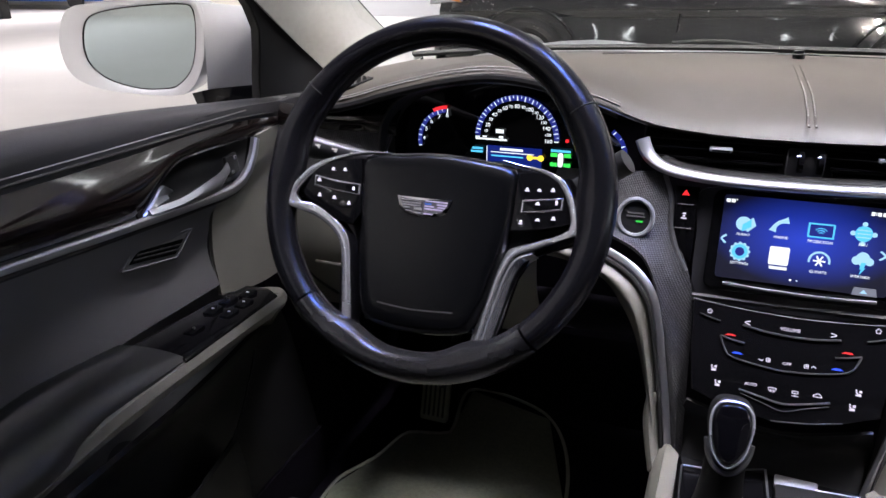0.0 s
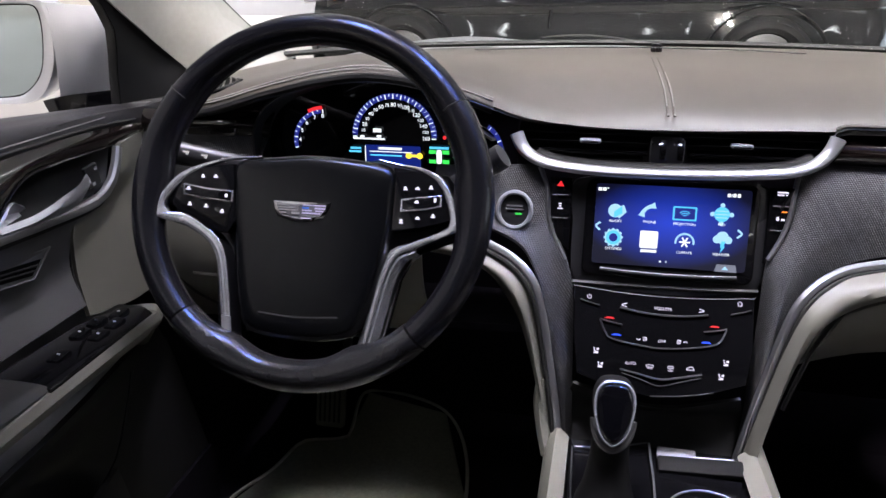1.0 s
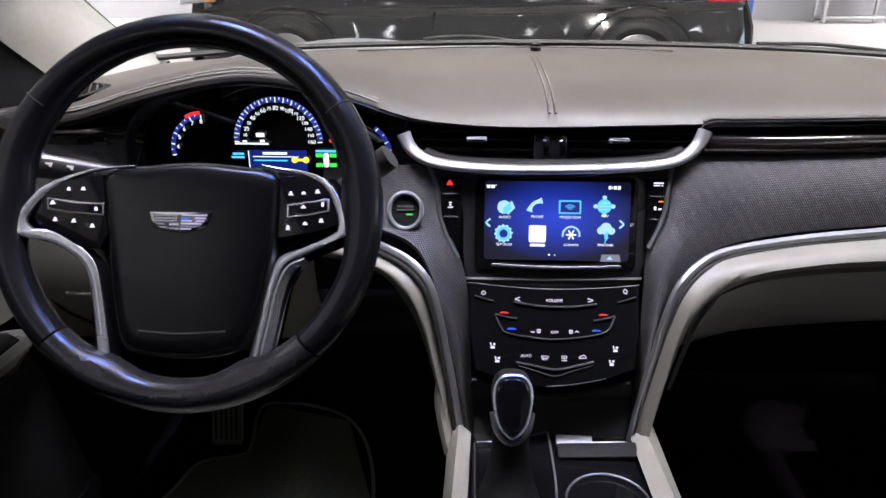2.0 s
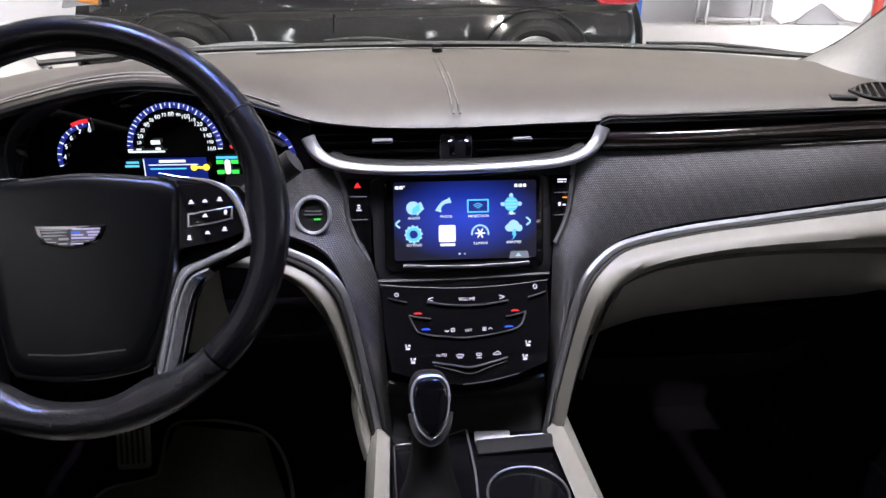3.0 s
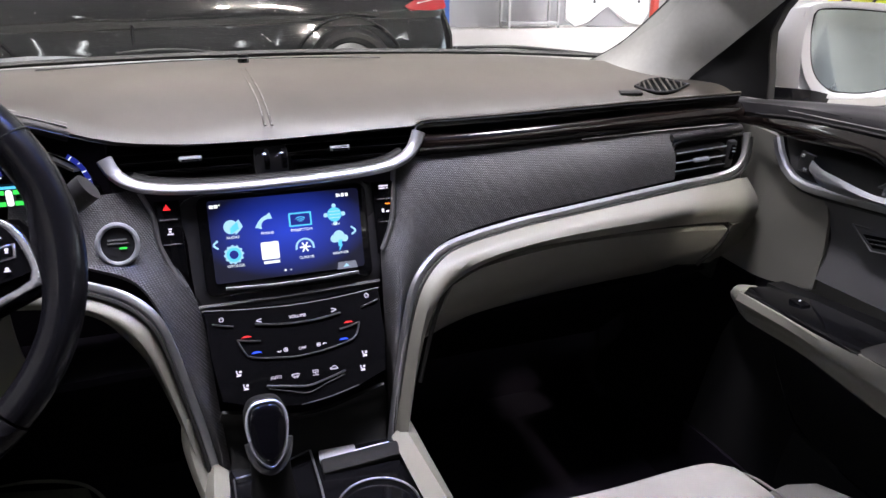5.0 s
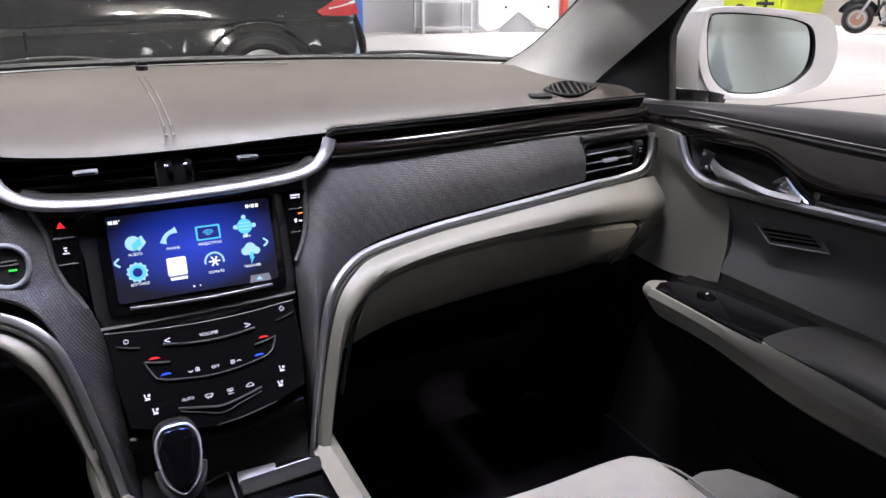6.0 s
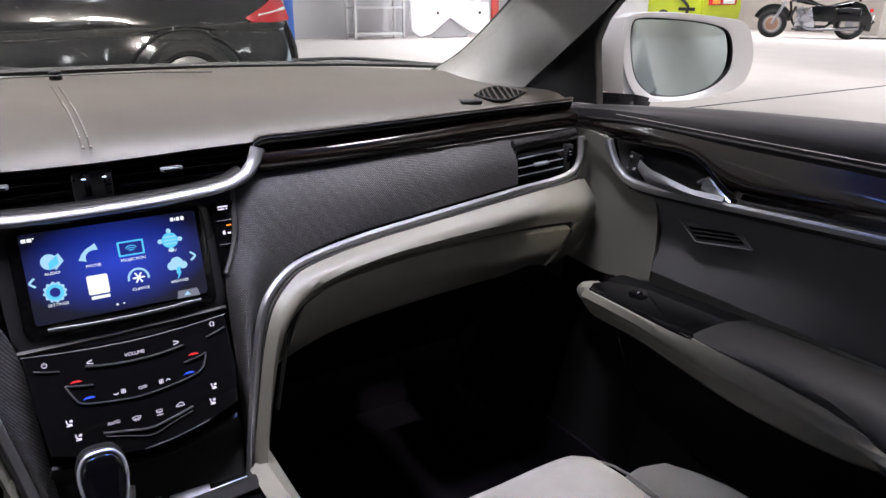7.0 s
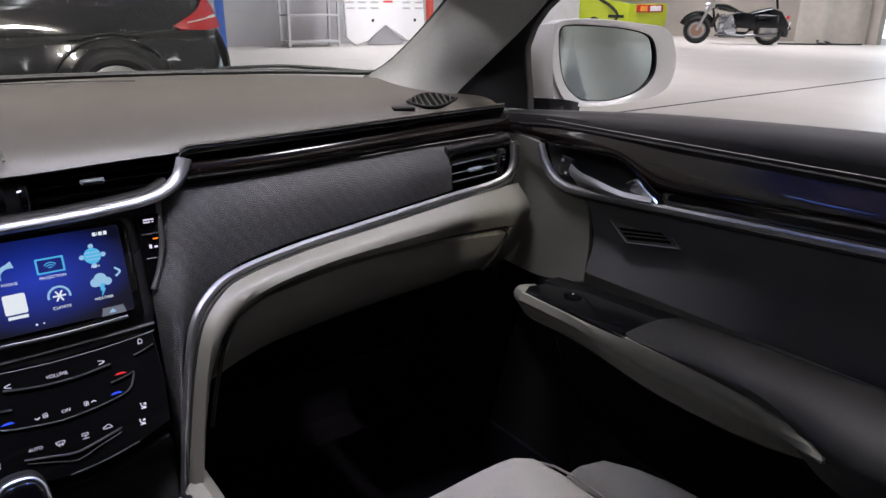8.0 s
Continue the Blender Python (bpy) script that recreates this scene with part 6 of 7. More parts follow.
def door(s):
    side = "passenger" if s > 0 else "driver"
    d = thing("car_door", (s * 0.74, 0.2, 0.32), f"{side} door with dark wood, chrome strip and grey leather", "car door", "front doors")

    def m(rows):
        return [[(s * x, y, z) for x, y, z in r] for r in rows]

    YS = (0.945, 0.86, 0.78, 0.58, 0.33, 0.0, -0.7)
    top = dict(zip(YS, (0.995, 1.005, 1.013, 1.030, 1.042, 1.050, 1.060)))
    part("upper_pad", loft(m([[(0.775, y, top[y] - 0.04) for y in YS], [(0.755, y, top[y] - 0.016) for y in YS], [(0.735, y, top[y] - 0.003) for y in YS], [(0.718, y, top[y] - 0.010) for y in YS], [(0.708, y, (top[y] + 1.0) / 2 - 0.004) for y in YS], [(0.706, 0.945, 0.972), (0.706, 0.86, 0.984), (0.706, 0.78, 0.990), (0.706, 0.58, 0.991), (0.706, 0.33, 0.992), (0.706, 0.0, 0.994), (0.706, -0.7, 0.996)]]), 50, 16, 0.006), DOOR_TOP, d, "soft black door top")
    seam = [(0.706, 0.86, 0.982), (0.7045, 0.78, 0.989), (0.7045, 0.58, 0.990), (0.7045, 0.33, 0.991), (0.7045, -0.7, 0.995)]
    part("pad_seam", sweep(m([seam])[0], 40, oval(0.002, 0.002, 6)), RUBBER, d)
    part("seam_stitching", sweep([(s * 0.7065, 0.80, 0.9965), (s * 0.7060, 0.58, 0.9965), (s * 0.7060, 0.33, 0.9975), (s * 0.7060, -0.7, 1.001)], 40, oval(0.0008, 0.0008, 5)), THREAD, d)
    w_top = [(0.706, 0.93, 0.970), (0.705, 0.86, 0.977), (0.704, 0.78, 0.985), (0.703, 0.70, 0.987), (0.703, 0.64, 0.986), (0.703, 0.58, 0.984), (0.703, 0.50, 0.984), (0.703, 0.33, 0.985), (0.703, 0.0, 0.987), (0.703, -0.7, 0.99)]
    w_mid = [(0.704, 0.93, 0.968), (0.702, 0.86, 0.971), (0.700, 0.78, 0.973), (0.698, 0.70, 0.975), (0.696, 0.645, 0.971), (0.691, 0.585, 0.948), (0.689, 0.52, 0.944), (0.688, 0.35, 0.954), (0.688, 0.0, 0.962), (0.688, -0.7, 0.97)]
    w_low = [(0.705, 0.93, 0.966), (0.703, 0.86, 0.966), (0.701, 0.78, 0.962), (0.700, 0.70, 0.964), (0.699, 0.64, 0.960), (0.697, 0.575, 0.921), (0.697, 0.50, 0.922), (0.697, 0.33, 0.931), (0.697, 0.0, 0.943), (0.697, -0.7, 0.955)]
    part("wood_panel", loft(m([w_top, w_mid, w_low]), 70, 11, 0.005), WOOD, d, "glossy dark wood door trim")
    part("wood_edge", sweep(m([[(a - 0.002, b, c) for a, b, c in w_low[:6]]])[0], 30, oval(0.0010, 0.0010, 6)), PIANO, d)
    part("edge_line", sweep(m([[(a - 0.0025, b, c) for a, b, c in ((0.705, 0.93, 0.966), (0.703, 0.86, 0.966), (0.7015, 0.805, 0.9635))]])[0], 16, oval(0.0009, 0.0009, 6)), CHROME_BRIGHT, d, "thin bright edge line")
    part("pad_gap", loft(m([[(a + 0.004, b, c - 0.002) for a, b, c in w_top], [(a + 0.006, b, c + 0.016) for a, b, c in w_top]]), 40, 0, 0.002), RUBBER, d)
    chrome = [(0.698, 0.803, 0.958), (0.697, 0.791, 0.935), (0.696, 0.772, 0.915), (0.695, 0.742, 0.904), (0.694, 0.66, 0.9055), (0.693, 0.55, 0.912), (0.693, 0.40, 0.921), (0.693, 0.2, 0.931), (0.693, -0.7, 0.950)]
    part("chrome_strip", sweep(m([chrome])[0], 70, [(-0.003, -0.006), (0.003, -0.006), (0.0045, -0.002), (0.0045, 0.003), (0.002, 0.006), (-0.003, 0.006)] if s > 0 else [(0.003, -0.006), (-0.003, -0.006), (-0.0045, -0.002), (-0.0045, 0.003), (-0.002, 0.006), (0.003, 0.006)], up=(0, 0, 1), grow=lambda u: 1.1 - 0.55 * min(1, 3 * u)), CHROME, d, "satin chrome strip")
    part("strip_shadow_gap", sweep(m([[(x + 0.003, y, z - 0.0085) for x, y, z in chrome]])[0], 60, oval(0.003, 0.003, 6)), RUBBER, d)
    part("handle_pocket", loft(m([[(0.703, 0.790, 0.964), (0.708, 0.74, 0.966), (0.710, 0.68, 0.966), (0.708, 0.63, 0.958), (0.701, 0.574, 0.922)], [(0.704, 0.784, 0.940), (0.732, 0.74, 0.94), (0.736, 0.68, 0.938), (0.722, 0.63, 0.932), (0.701, 0.572, 0.919)], [(0.702, 0.770, 0.912), (0.712, 0.74, 0.906), (0.712, 0.68, 0.907), (0.708, 0.63, 0.909), (0.700, 0.572, 0.914)]]), 26, 12, 0.003), BLACK_SOFT, d)
    part("lock_switch", box(0.006, 0.024, 0.028, pose(s * 0.7005, 0.748, 0.934, 8, 0, 0), 0.002), BLACK_SOFT, d)
    for dz in (0.009, -0.009):
        part("lock_mark", box(0.004, 0.006, 0.005, pose(s * 0.6975, 0.7485 + dz * 0.4, 0.934 + dz, 8, 0, 0), 0.001), SILVER, d)
    hpath = [(0.700, 0.736, 0.938), (0.692, 0.712, 0.932), (0.689, 0.682, 0.928), (0.690, 0.655, 0.922), (0.692, 0.630, 0.918), (0.696, 0.585, 0.9185)]
    lever = part("door_handle", loft(m([[(x, y, z + 0.001) for x, y, z in hpath], [(x - 0.003, y, z - 0.008 * k) for (x, y, z), k in zip(hpath, (1.0, 1.0, 0.9, 0.6, 0.35, 0.2))], [(x + 0.006, y, z - 0.021 * k) for (x, y, z), k in zip(hpath, (0.9, 1.0, 0.9, 0.65, 0.35, 0.2))]]), 24, 8, 0.003), CHROME, d, "chrome inner door handle")
    part("handle_edge", sweep(m([hpath])[0], 24, oval(0.0016, 0.0016, 6)), CHROME_BRIGHT, lever)
    part("handle_cup", loft(m([[(0.706, 0.640, 0.929), (0.702, 0.619, 0.940), (0.698, 0.600, 0.930), (0.696, 0.577, 0.917)], [(0.714, 0.636, 0.923), (0.712, 0.615, 0.925), (0.704, 0.597, 0.922), (0.697, 0.580, 0.916)], [(0.706, 0.632, 0.918), (0.703, 0.612, 0.917), (0.700, 0.595, 0.916), (0.697, 0.582, 0.915)]]), 12, 6, 0.003), SILVER, d)
    low_y = (0.705, 0.60, 0.45, 0.2, -0.7)
    # Same leather as the front panel, coloured darker where less light falls
    part("leather_panel", loft(m([[(0.700, y, z) for y, z in zip(low_y, (0.898, 0.903, 0.912, 0.924, 0.944))], [(0.712, y, 0.875) for y in low_y], [(0.722, y, 0.83) for y in low_y], [(0.715, y, 0.775) for y in low_y]]), 40, 12, 0.006), SHADED_SKIN, d, "grey leather door panel, its shade put into the colour")
    part("front_panel", loft(m([[(0.715, 0.895, 0.968), (0.703, 0.84, 0.966), (0.700, 0.802, 0.962)], [(0.715, 0.885, 0.93), (0.706, 0.83, 0.928), (0.700, 0.782, 0.918)], [(0.716, 0.875, 0.89), (0.712, 0.80, 0.888), (0.704, 0.706, 0.896)], [(0.716, 0.885, 0.83), (0.712, 0.80, 0.83), (0.716, 0.702, 0.83)], [(0.720, 0.90, 0.74), (0.716, 0.80, 0.74), (0.714, 0.705, 0.76)]]), 20, 16, 0.006), BEIGE, d, "grey moulded front panel in the lighter, lit leather")
    part("panel_seam", sweep(m([[(0.700, 0.707, 0.897), (0.710, 0.702, 0.87), (0.716, 0.700, 0.83), (0.712, 0.703, 0.775)]])[0], 20, oval(0.0018, 0.0018, 6)), RUBBER, d)
    spk = [(0.664, 0.871), (0.568, 0.881), (0.543, 0.860), (0.628, 0.846)]
    slit = [(0.645, 0.8640), (0.573, 0.8745), (0.556, 0.8640), (0.626, 0.8510)]
    vent = part("speaker_slot", plate([(0.610 - y if s > 0 else y - 0.610, z - 0.862) for y, z in (spk if s > 0 else spk[::-1])], 0.006, basis((s * 0.7065, 0.610, 0.862), (0, -1, 0) if s > 0 else (0, 1, 0), (0.12 * s, 0, 1)), 0.002), SHADED_SKIN, d)
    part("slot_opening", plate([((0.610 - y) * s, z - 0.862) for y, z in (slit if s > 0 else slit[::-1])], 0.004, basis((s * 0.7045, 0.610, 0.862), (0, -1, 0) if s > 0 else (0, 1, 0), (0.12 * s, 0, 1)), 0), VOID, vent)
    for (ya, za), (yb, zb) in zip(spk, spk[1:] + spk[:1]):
        part("slot_frame", sweep([(s * (0.7055 + 0.12 * (z - 0.862)), y, z) for y, z in ((ya, za), (yb, zb))], 3, oval(0.0012, 0.0012, 6)), SHADED_SKIN, vent)
    a, b, c2, e = [Vector((s * (0.7040 + 0.12 * (z - 0.862)), y, z)) for y, z in slit]
    for f in (0.34, 0.68):
        part("slot_bar", sweep([tuple(a.lerp(e, f)), tuple(b.lerp(c2, f))], 3, oval(0.0012, 0.0010, 6)), BLACK_SOFT, vent)
    # armrest: beige bolster, switch plate, padded rest behind
    shift = 0.0 if s > 0 else 0.034
    ay = (0.70, 0.60, 0.50, 0.40, 0.33, 0.29, 0.262)
    edge = ((0.574, 0.783), (0.574, 0.783), (0.573, 0.783), (0.575, 0.782), (0.572, 0.779), (0.561, 0.774), (0.554, 0.767))
    low = ((0.598, 0.730), (0.600, 0.727), (0.604, 0.710), (0.604, 0.708), (0.600, 0.716), (0.584, 0.735), (0.556, 0.760))
    if s < 0:
        ay = (0.70, 0.62, 0.52, 0.42, 0.30, 0.0, -0.60)
        edge = ((0.606, 0.782), (0.608, 0.782), (0.608, 0.782), (0.606, 0.782), (0.594, 0.782), (0.586, 0.782), (0.586, 0.782))
        low = ((0.632, 0.738), (0.634, 0.738), (0.634, 0.738), (0.632, 0.738), (0.622, 0.738), (0.614, 0.738), (0.614, 0.738))

    def band(f):
        return [(f(e, l)[0], y, f(e, l)[1]) for y, e, l in zip(ay, edge, low)]

    part("armrest_bolster", loft(m([band(lambda e, l: (e[0] + 0.05, e[1] - 0.016)), band(lambda e, l: (e[0] + 0.003, e[1] - 0.002)), band(lambda e, l: (e[0] * 0.7 + l[0] * 0.3 - 0.012, e[1] * 0.7 + l[1] * 0.3)), band(lambda e, l: (e[0] * 0.4 + l[0] * 0.6 - 0.006, e[1] * 0.4 + l[1] * 0.6)), band(lambda e, l: l), band(lambda e, l: (l[0] + 0.06, l[1] - 0.006))]), 40, 20, 0.005), BEIGE, d, "grey-beige leather armrest bolster")
    part("bolster_cap", loft(m([[(x + shift, y, z) for x, y, z in r] for r in [[(0.624, 0.70, 0.767), (0.577, 0.70, 0.781), (0.569, 0.70, 0.767), (0.582, 0.70, 0.751), (0.598, 0.70, 0.730), (0.658, 0.70, 0.724)], [(0.632, 0.732, 0.766), (0.594, 0.728, 0.774), (0.585, 0.728, 0.765), (0.594, 0.728, 0.750), (0.610, 0.730, 0.732), (0.662, 0.735, 0.724)], [(0.650, 0.750, 0.754), (0.628, 0.746, 0.757), (0.620, 0.745, 0.756), (0.624, 0.746, 0.748), (0.640, 0.748, 0.738), (0.668, 0.75, 0.730)]]]), 24, 10, 0.004), BEIGE, d)
    sw = part("switch_plate", plate([(s * x, y) for x, y in ((-0.035, 0.088), (-0.016, 0.100), (0.010, 0.092), (0.034, 0.040), (0.044, -0.096), (0.014, -0.086), (-0.036, -0.090))][:: s], 0.010, Matrix.Translation((s * (0.610 + shift), 0.606, 0.7815)), 0.003), PIANO, d, "gloss black window switch plate")
    # Black sheet that paints the shadow between switch plate and door
    part("plate_shadow_bed", loft(m([[(0.640, 0.72, 0.774), (0.645, 0.60, 0.776), (0.650, 0.48, 0.776)], [(0.700, 0.75, 0.756), (0.715, 0.60, 0.760), (0.715, 0.48, 0.764)]]), 12, 0, 0.004), MATTE_BLACK, d)
    n_sw = ((-0.012, 0.05), (-0.012, 0.02), (0.012, 0.05), (0.012, 0.02), (0.0, -0.03), (0.0, 0.075)) if s < 0 else ((0.004, 0.035),)
    for dx, dy in n_sw:
        part("window_switch", box(0.016, 0.022, 0.006, pose(s * (0.612 + shift) + dx, 0.606 + dy, 0.7815, 6, 0, 0), 0.002), PIANO, sw)
        part("switch_mark", box(0.0035, 0.0016, 0.0005, pose(s * (0.612 + shift) + dx, 0.606 + dy, 0.7853, 6, 0, 0), 0), WHITE_PLASTIC, sw)
    full = s > 0
    rest = ((0.522, (0.700, 0.772), (0.645, 0.783), (0.600, 0.784), (0.578, 0.780), (0.578, 0.772)), (0.46, (0.700, 0.774), (0.648, 0.793), (0.600, 0.793), (0.577, 0.786), (0.577, 0.774)), (0.40, (0.702, 0.775), (0.650, 0.796), (0.600, 0.796), (0.577, 0.786), (0.577, 0.772)), (0.33, (0.705, 0.776), (0.655, 0.797), (0.600, 0.796), (0.574, 0.783), (0.576, 0.765)), (0.29, (0.706, 0.776), (0.656, 0.797), (0.596, 0.795), (0.563, 0.778), (0.566, 0.750)), (0.25, (0.707, 0.776), (0.657, 0.797), (0.594, 0.794), (0.553, 0.770), (0.572, 0.722)), (0.0, (0.71, 0.776), (0.66, 0.797), (0.59, 0.790), (0.545, 0.765), (0.59, 0.705)), (-0.6, (0.71, 0.776), (0.66, 0.797), (0.59, 0.790), (0.545, 0.765), (0.59, 0.705)))
    part("arm_pad", loft(m([[((r[k] if full or r[0] > 0.35 else rest[2][k])[0] + shift - (0.0 if full or r[0] > 0.35 else 0.02), r[0], (r[k] if full or r[0] > 0.35 else rest[2][k])[1]) for r in rest] for k in range(1, 6)]), 40, 18, 0.004), ARM_HIDE, d, "padded dark leather armrest, darkened further for shade")
    part("lower_panel", loft(m([[(0.66, 0.76, 0.726), (0.65, 0.5, 0.704), (0.62, -0.7, 0.704)], [(0.715, 0.86, 0.62), (0.712, 0.5, 0.62), (0.712, -0.7, 0.62)], [(0.70, 0.90, 0.40), (0.70, 0.5, 0.40), (0.70, -0.7, 0.40)]]), 20, 8, 0.006), BLACK_SOFT, d)
    pocket = part("map_pocket", loft(m([[(0.685, 0.66, 0.56), (0.660, 0.5, 0.555), (0.655, 0.2, 0.55), (0.655, -0.6, 0.55)], [(0.690, 0.68, 0.47), (0.655, 0.5, 0.46), (0.650, 0.2, 0.45), (0.650, -0.6, 0.45)], [(0.695, 0.68, 0.37), (0.665, 0.5, 0.36), (0.66, 0.2, 0.36), (0.66, -0.6, 0.36)]]), 20, 8, 0.008), BLACK_SOFT, d)
    part("pocket_lip", sweep(m([[(0.690, 0.745, 0.675), (0.692, 0.72, 0.62), (0.684, 0.66, 0.563), (0.659, 0.5, 0.558), (0.654, 0.2, 0.553)]])[0], 24, oval(0.0014, 0.0014, 6)), RIM_LEATHER, pocket)
    part("front_filler", box(0.05, 0.13, 0.06, pose(s * 0.737, 0.965, 0.962), 0.004), RUBBER, d)
    part("window_frame", sweep(m([[(0.715, 0.60, 1.285), (0.675, 0.38, 1.395), (0.662, 0.05, 1.435), (0.662, -0.36, 1.44)]])[0], 20, oval(0.028, 0.034, 8)), RUBBER, d, "black window frame")
    return d


door(1), door(-1)


def mirror(s):
    """A silver door mirror: a shell with a lipped opening, slightly domed glass, neck and foot."""
    mo = thing("door_mirror", (s * 0.80, 0.86, 1.0), "silver door mirror with tinted glass", "door mirror", "door mirrors")
    yaw = radians(17 if s > 0 else 10)
    O = Vector((s * (0.785 if s > 0 else 0.822), 0.872, 1.066))
    U, N = Vector((s * math.cos(yaw), -math.sin(yaw), 0)), Vector((-s * math.sin(yaw), -math.cos(yaw), 0))

    def q(u, v, w=0.0):
        return O + U * (u / 1000) + Vector((0, 0, v / 1000)) + N * (w / 1000)

    glass = [(10, 55), (19, 63), (82, 62), (158, 53), (187, 41), (199, 12), (197, -20), (170, -45), (118, -59), (75, -59), (54, -55), (26, -30), (13, 10)]
    shell_out = [(-8, 60), (6, 71), (80, 73), (176, 64), (216, 56), (234, 28), (240, -8), (227, -42), (188, -60), (120, -68), (52, -68), (24, -56), (2, -20), (-6, 20)]
    g = spline([(u, v, 0) for u, v in glass], 72, closed=True)
    h = spline([(u, v, 0) for u, v in shell_out], 72, closed=True)
    c = np.array([105.0, 2.0, 0])
    around = lambda pts: sorted(pts, key=lambda p: math.atan2(p[1] - c[1], p[0] - c[0]))
    g, h = np.array(around(g)), np.array(around(h))

    def ring(pts, k, w, dx=0.0):
        return [q(c[0] + (p[0] - c[0]) * k + dx, c[1] + (p[1] - c[1]) * k, w) for p in pts]

    rows = [ring(g, 1.0, -13), ring(g, 1.01, -1), ring(0.6 * g + 0.4 * h, 1.0, 1.5), ring(h, 0.985, 2.5), ring(h, 1.0, -3), ring(h, 0.995, -22), ring(h, 0.95, -45, -2), ring(h, 0.82, -68, -5), ring(h, 0.55, -84, -8), ring(h, 0.2, -90, -8)]
    part("housing", grid(rows, 0, closed=True), CAR_SILVER, mo, "silver painted housing", 60)
    # domed glass
    dome_rows = [[q(c[0] + (p[0] - c[0]) * k, c[1] + (p[1] - c[1]) * k, -4 - 0.5 * ((c[0] + (p[0] - c[0]) * k - 110) / 100) ** 2 * (13.0 if s > 0 else 1.0)) for p in g] for k in (1.0, 0.8, 0.6, 0.4, 0.2, 0.001)]
    gl = part("mirror_glass", grid(dome_rows, 0.002, closed=True), MIRROR, mo, "slightly domed mirror glass", 80)
    part("glass_rim", sweep([tuple(q(p[0], p[1], -4)) for p in g[::3]], 72, oval(0.0020, 0.003, 6), up=tuple(N), closed=True), MATTE_BLACK, mo)
    if s > 0:
        face = lambda u, v: basis(q(u, v, -5.2), U, (0, 0, 1))
        part("warning_writing", join(lettering("OBJECTS IN MIRROR ARE", 0.0068, face(88, -38)), lettering("CLOSER THAN THEY APPEAR", 0.0068, face(90, -47))), ARM_HIDE, gl)
    inner = 4 if s > 0 else 2
    part("neck", loft([[q(inner, -52 if s > 0 else -60, 1.0), q(inner - 4, -20, 1.2), q(inner - 6, 25, 1.2), q(inner + 1, 66, 1.0)], [q(-14, -50 if s > 0 else -60, -8), q(-20, -18, -6), q(-22, 26, -6), q(-14, 64, -8)], [q(-40, -46 if s > 0 else -60, -26), q(-46, -16, -24), q(-48, 28, -24), q(-40, 60, -28)], [q(-78, -46 if s > 0 else -62, -60), q(-82, -14, -60), q(-84, 28, -60), q(-76, 54, -64)]], 20, 16, 0.004), CAR_SILVER, mo, "silver painted inner side", 60)
    part("foot", loft([[(s * 0.742, 0.880, 1.018), (s * 0.775, 0.862, 1.015), (s * 0.80, 0.858, 1.012), (s * 0.84, 0.862, 1.004)], [(s * 0.742, 0.876, 0.98), (s * 0.775, 0.858, 0.98), (s * 0.80, 0.857, 0.98), (s * 0.83, 0.864, 0.985)], [(s * 0.742, 0.92, 0.975), (s * 0.775, 0.92, 0.975), (s * 0.80, 0.92, 0.975), (s * 0.83, 0.91, 0.98)]], 12, 6, 0.006), PIANO, mo)
    part("side_marker", box(0.004, 0.016, 0.016, basis(q(238, 2, -8), U, (0, 0, 1)), 0.001), CHROME, mo)
    return mo


mirror(1), mirror(-1)

# ---- seats, pedals, floor ----


def seat(s):
    st = thing("front_seat", (s * 0.37, 0.25, 0.31), "grey leather front seat with side bolsters", "seat", "front seats")
    x0 = s * 0.37
    rows = []
    for y, z in ((-0.18, 0.52), (0.10, 0.535), (0.40, 0.565), (0.55, 0.576), (0.62, 0.568), (0.655, 0.54), (0.66, 0.47), (0.63, 0.38)):
        rows.append([(x0 - 0.185, y, z - 0.02), (x0 - 0.16, y, z + 0.004), (x0, y, z + 0.004), (x0 + 0.15, y, z + 0.004), (x0 + 0.18, y, z - 0.02)])
    part("cushion", loft(rows, 24, 24, 0.02), SEAT_HIDE, st, "pale grey leather cushion")
    for k in (-1, 1):
        b = [(x0 + k * 0.225, -0.18, 0.50), (x0 + k * 0.225, 0.15, 0.54), (x0 + k * 0.222, 0.40, 0.548), (x0 + k * 0.218, 0.53, 0.535), (x0 + k * 0.214, 0.575, 0.49)]
        bol = part("side_bolster", sweep(b, 24, oval(0.042, 0.055, 14), grow=lambda u: 1.0 - 0.25 * max(0, u - 0.8) / 0.2), SEAT_HIDE, st)
        part("piping", sweep([(x0 + k * 0.181, 0.1, 0.527), (x0 + k * 0.181, 0.40, 0.555), (x0 + k * 0.18, 0.56, 0.565), (x0 + k * 0.178, 0.63, 0.545), (x0 + k * 0.178, 0.655, 0.49)], 24, oval(0.0018, 0.0018, 6)), THREAD, bol)
    part("seat_base", box(0.40, 0.66, 0.12, pose(x0, 0.22, 0.38), 0.02), BLACK_SOFT, st)
    part("backrest", loft([[(x0 - 0.22, -0.20, 0.52), (x0, -0.22, 0.52), (x0 + 0.22, -0.20, 0.52)], [(x0 - 0.23, -0.28, 0.8), (x0, -0.26, 0.8), (x0 + 0.23, -0.28, 0.8)], [(x0 - 0.16, -0.42, 1.12), (x0, -0.40, 1.14), (x0 + 0.16, -0.42, 1.12)]], 16, 12, 0.10), SEAT_HIDE, st)
    if s < 0:
        st.matrix_basis = Matrix.Translation((-0.03, -0.035, -0.02)) @ st.matrix_basis
    return st


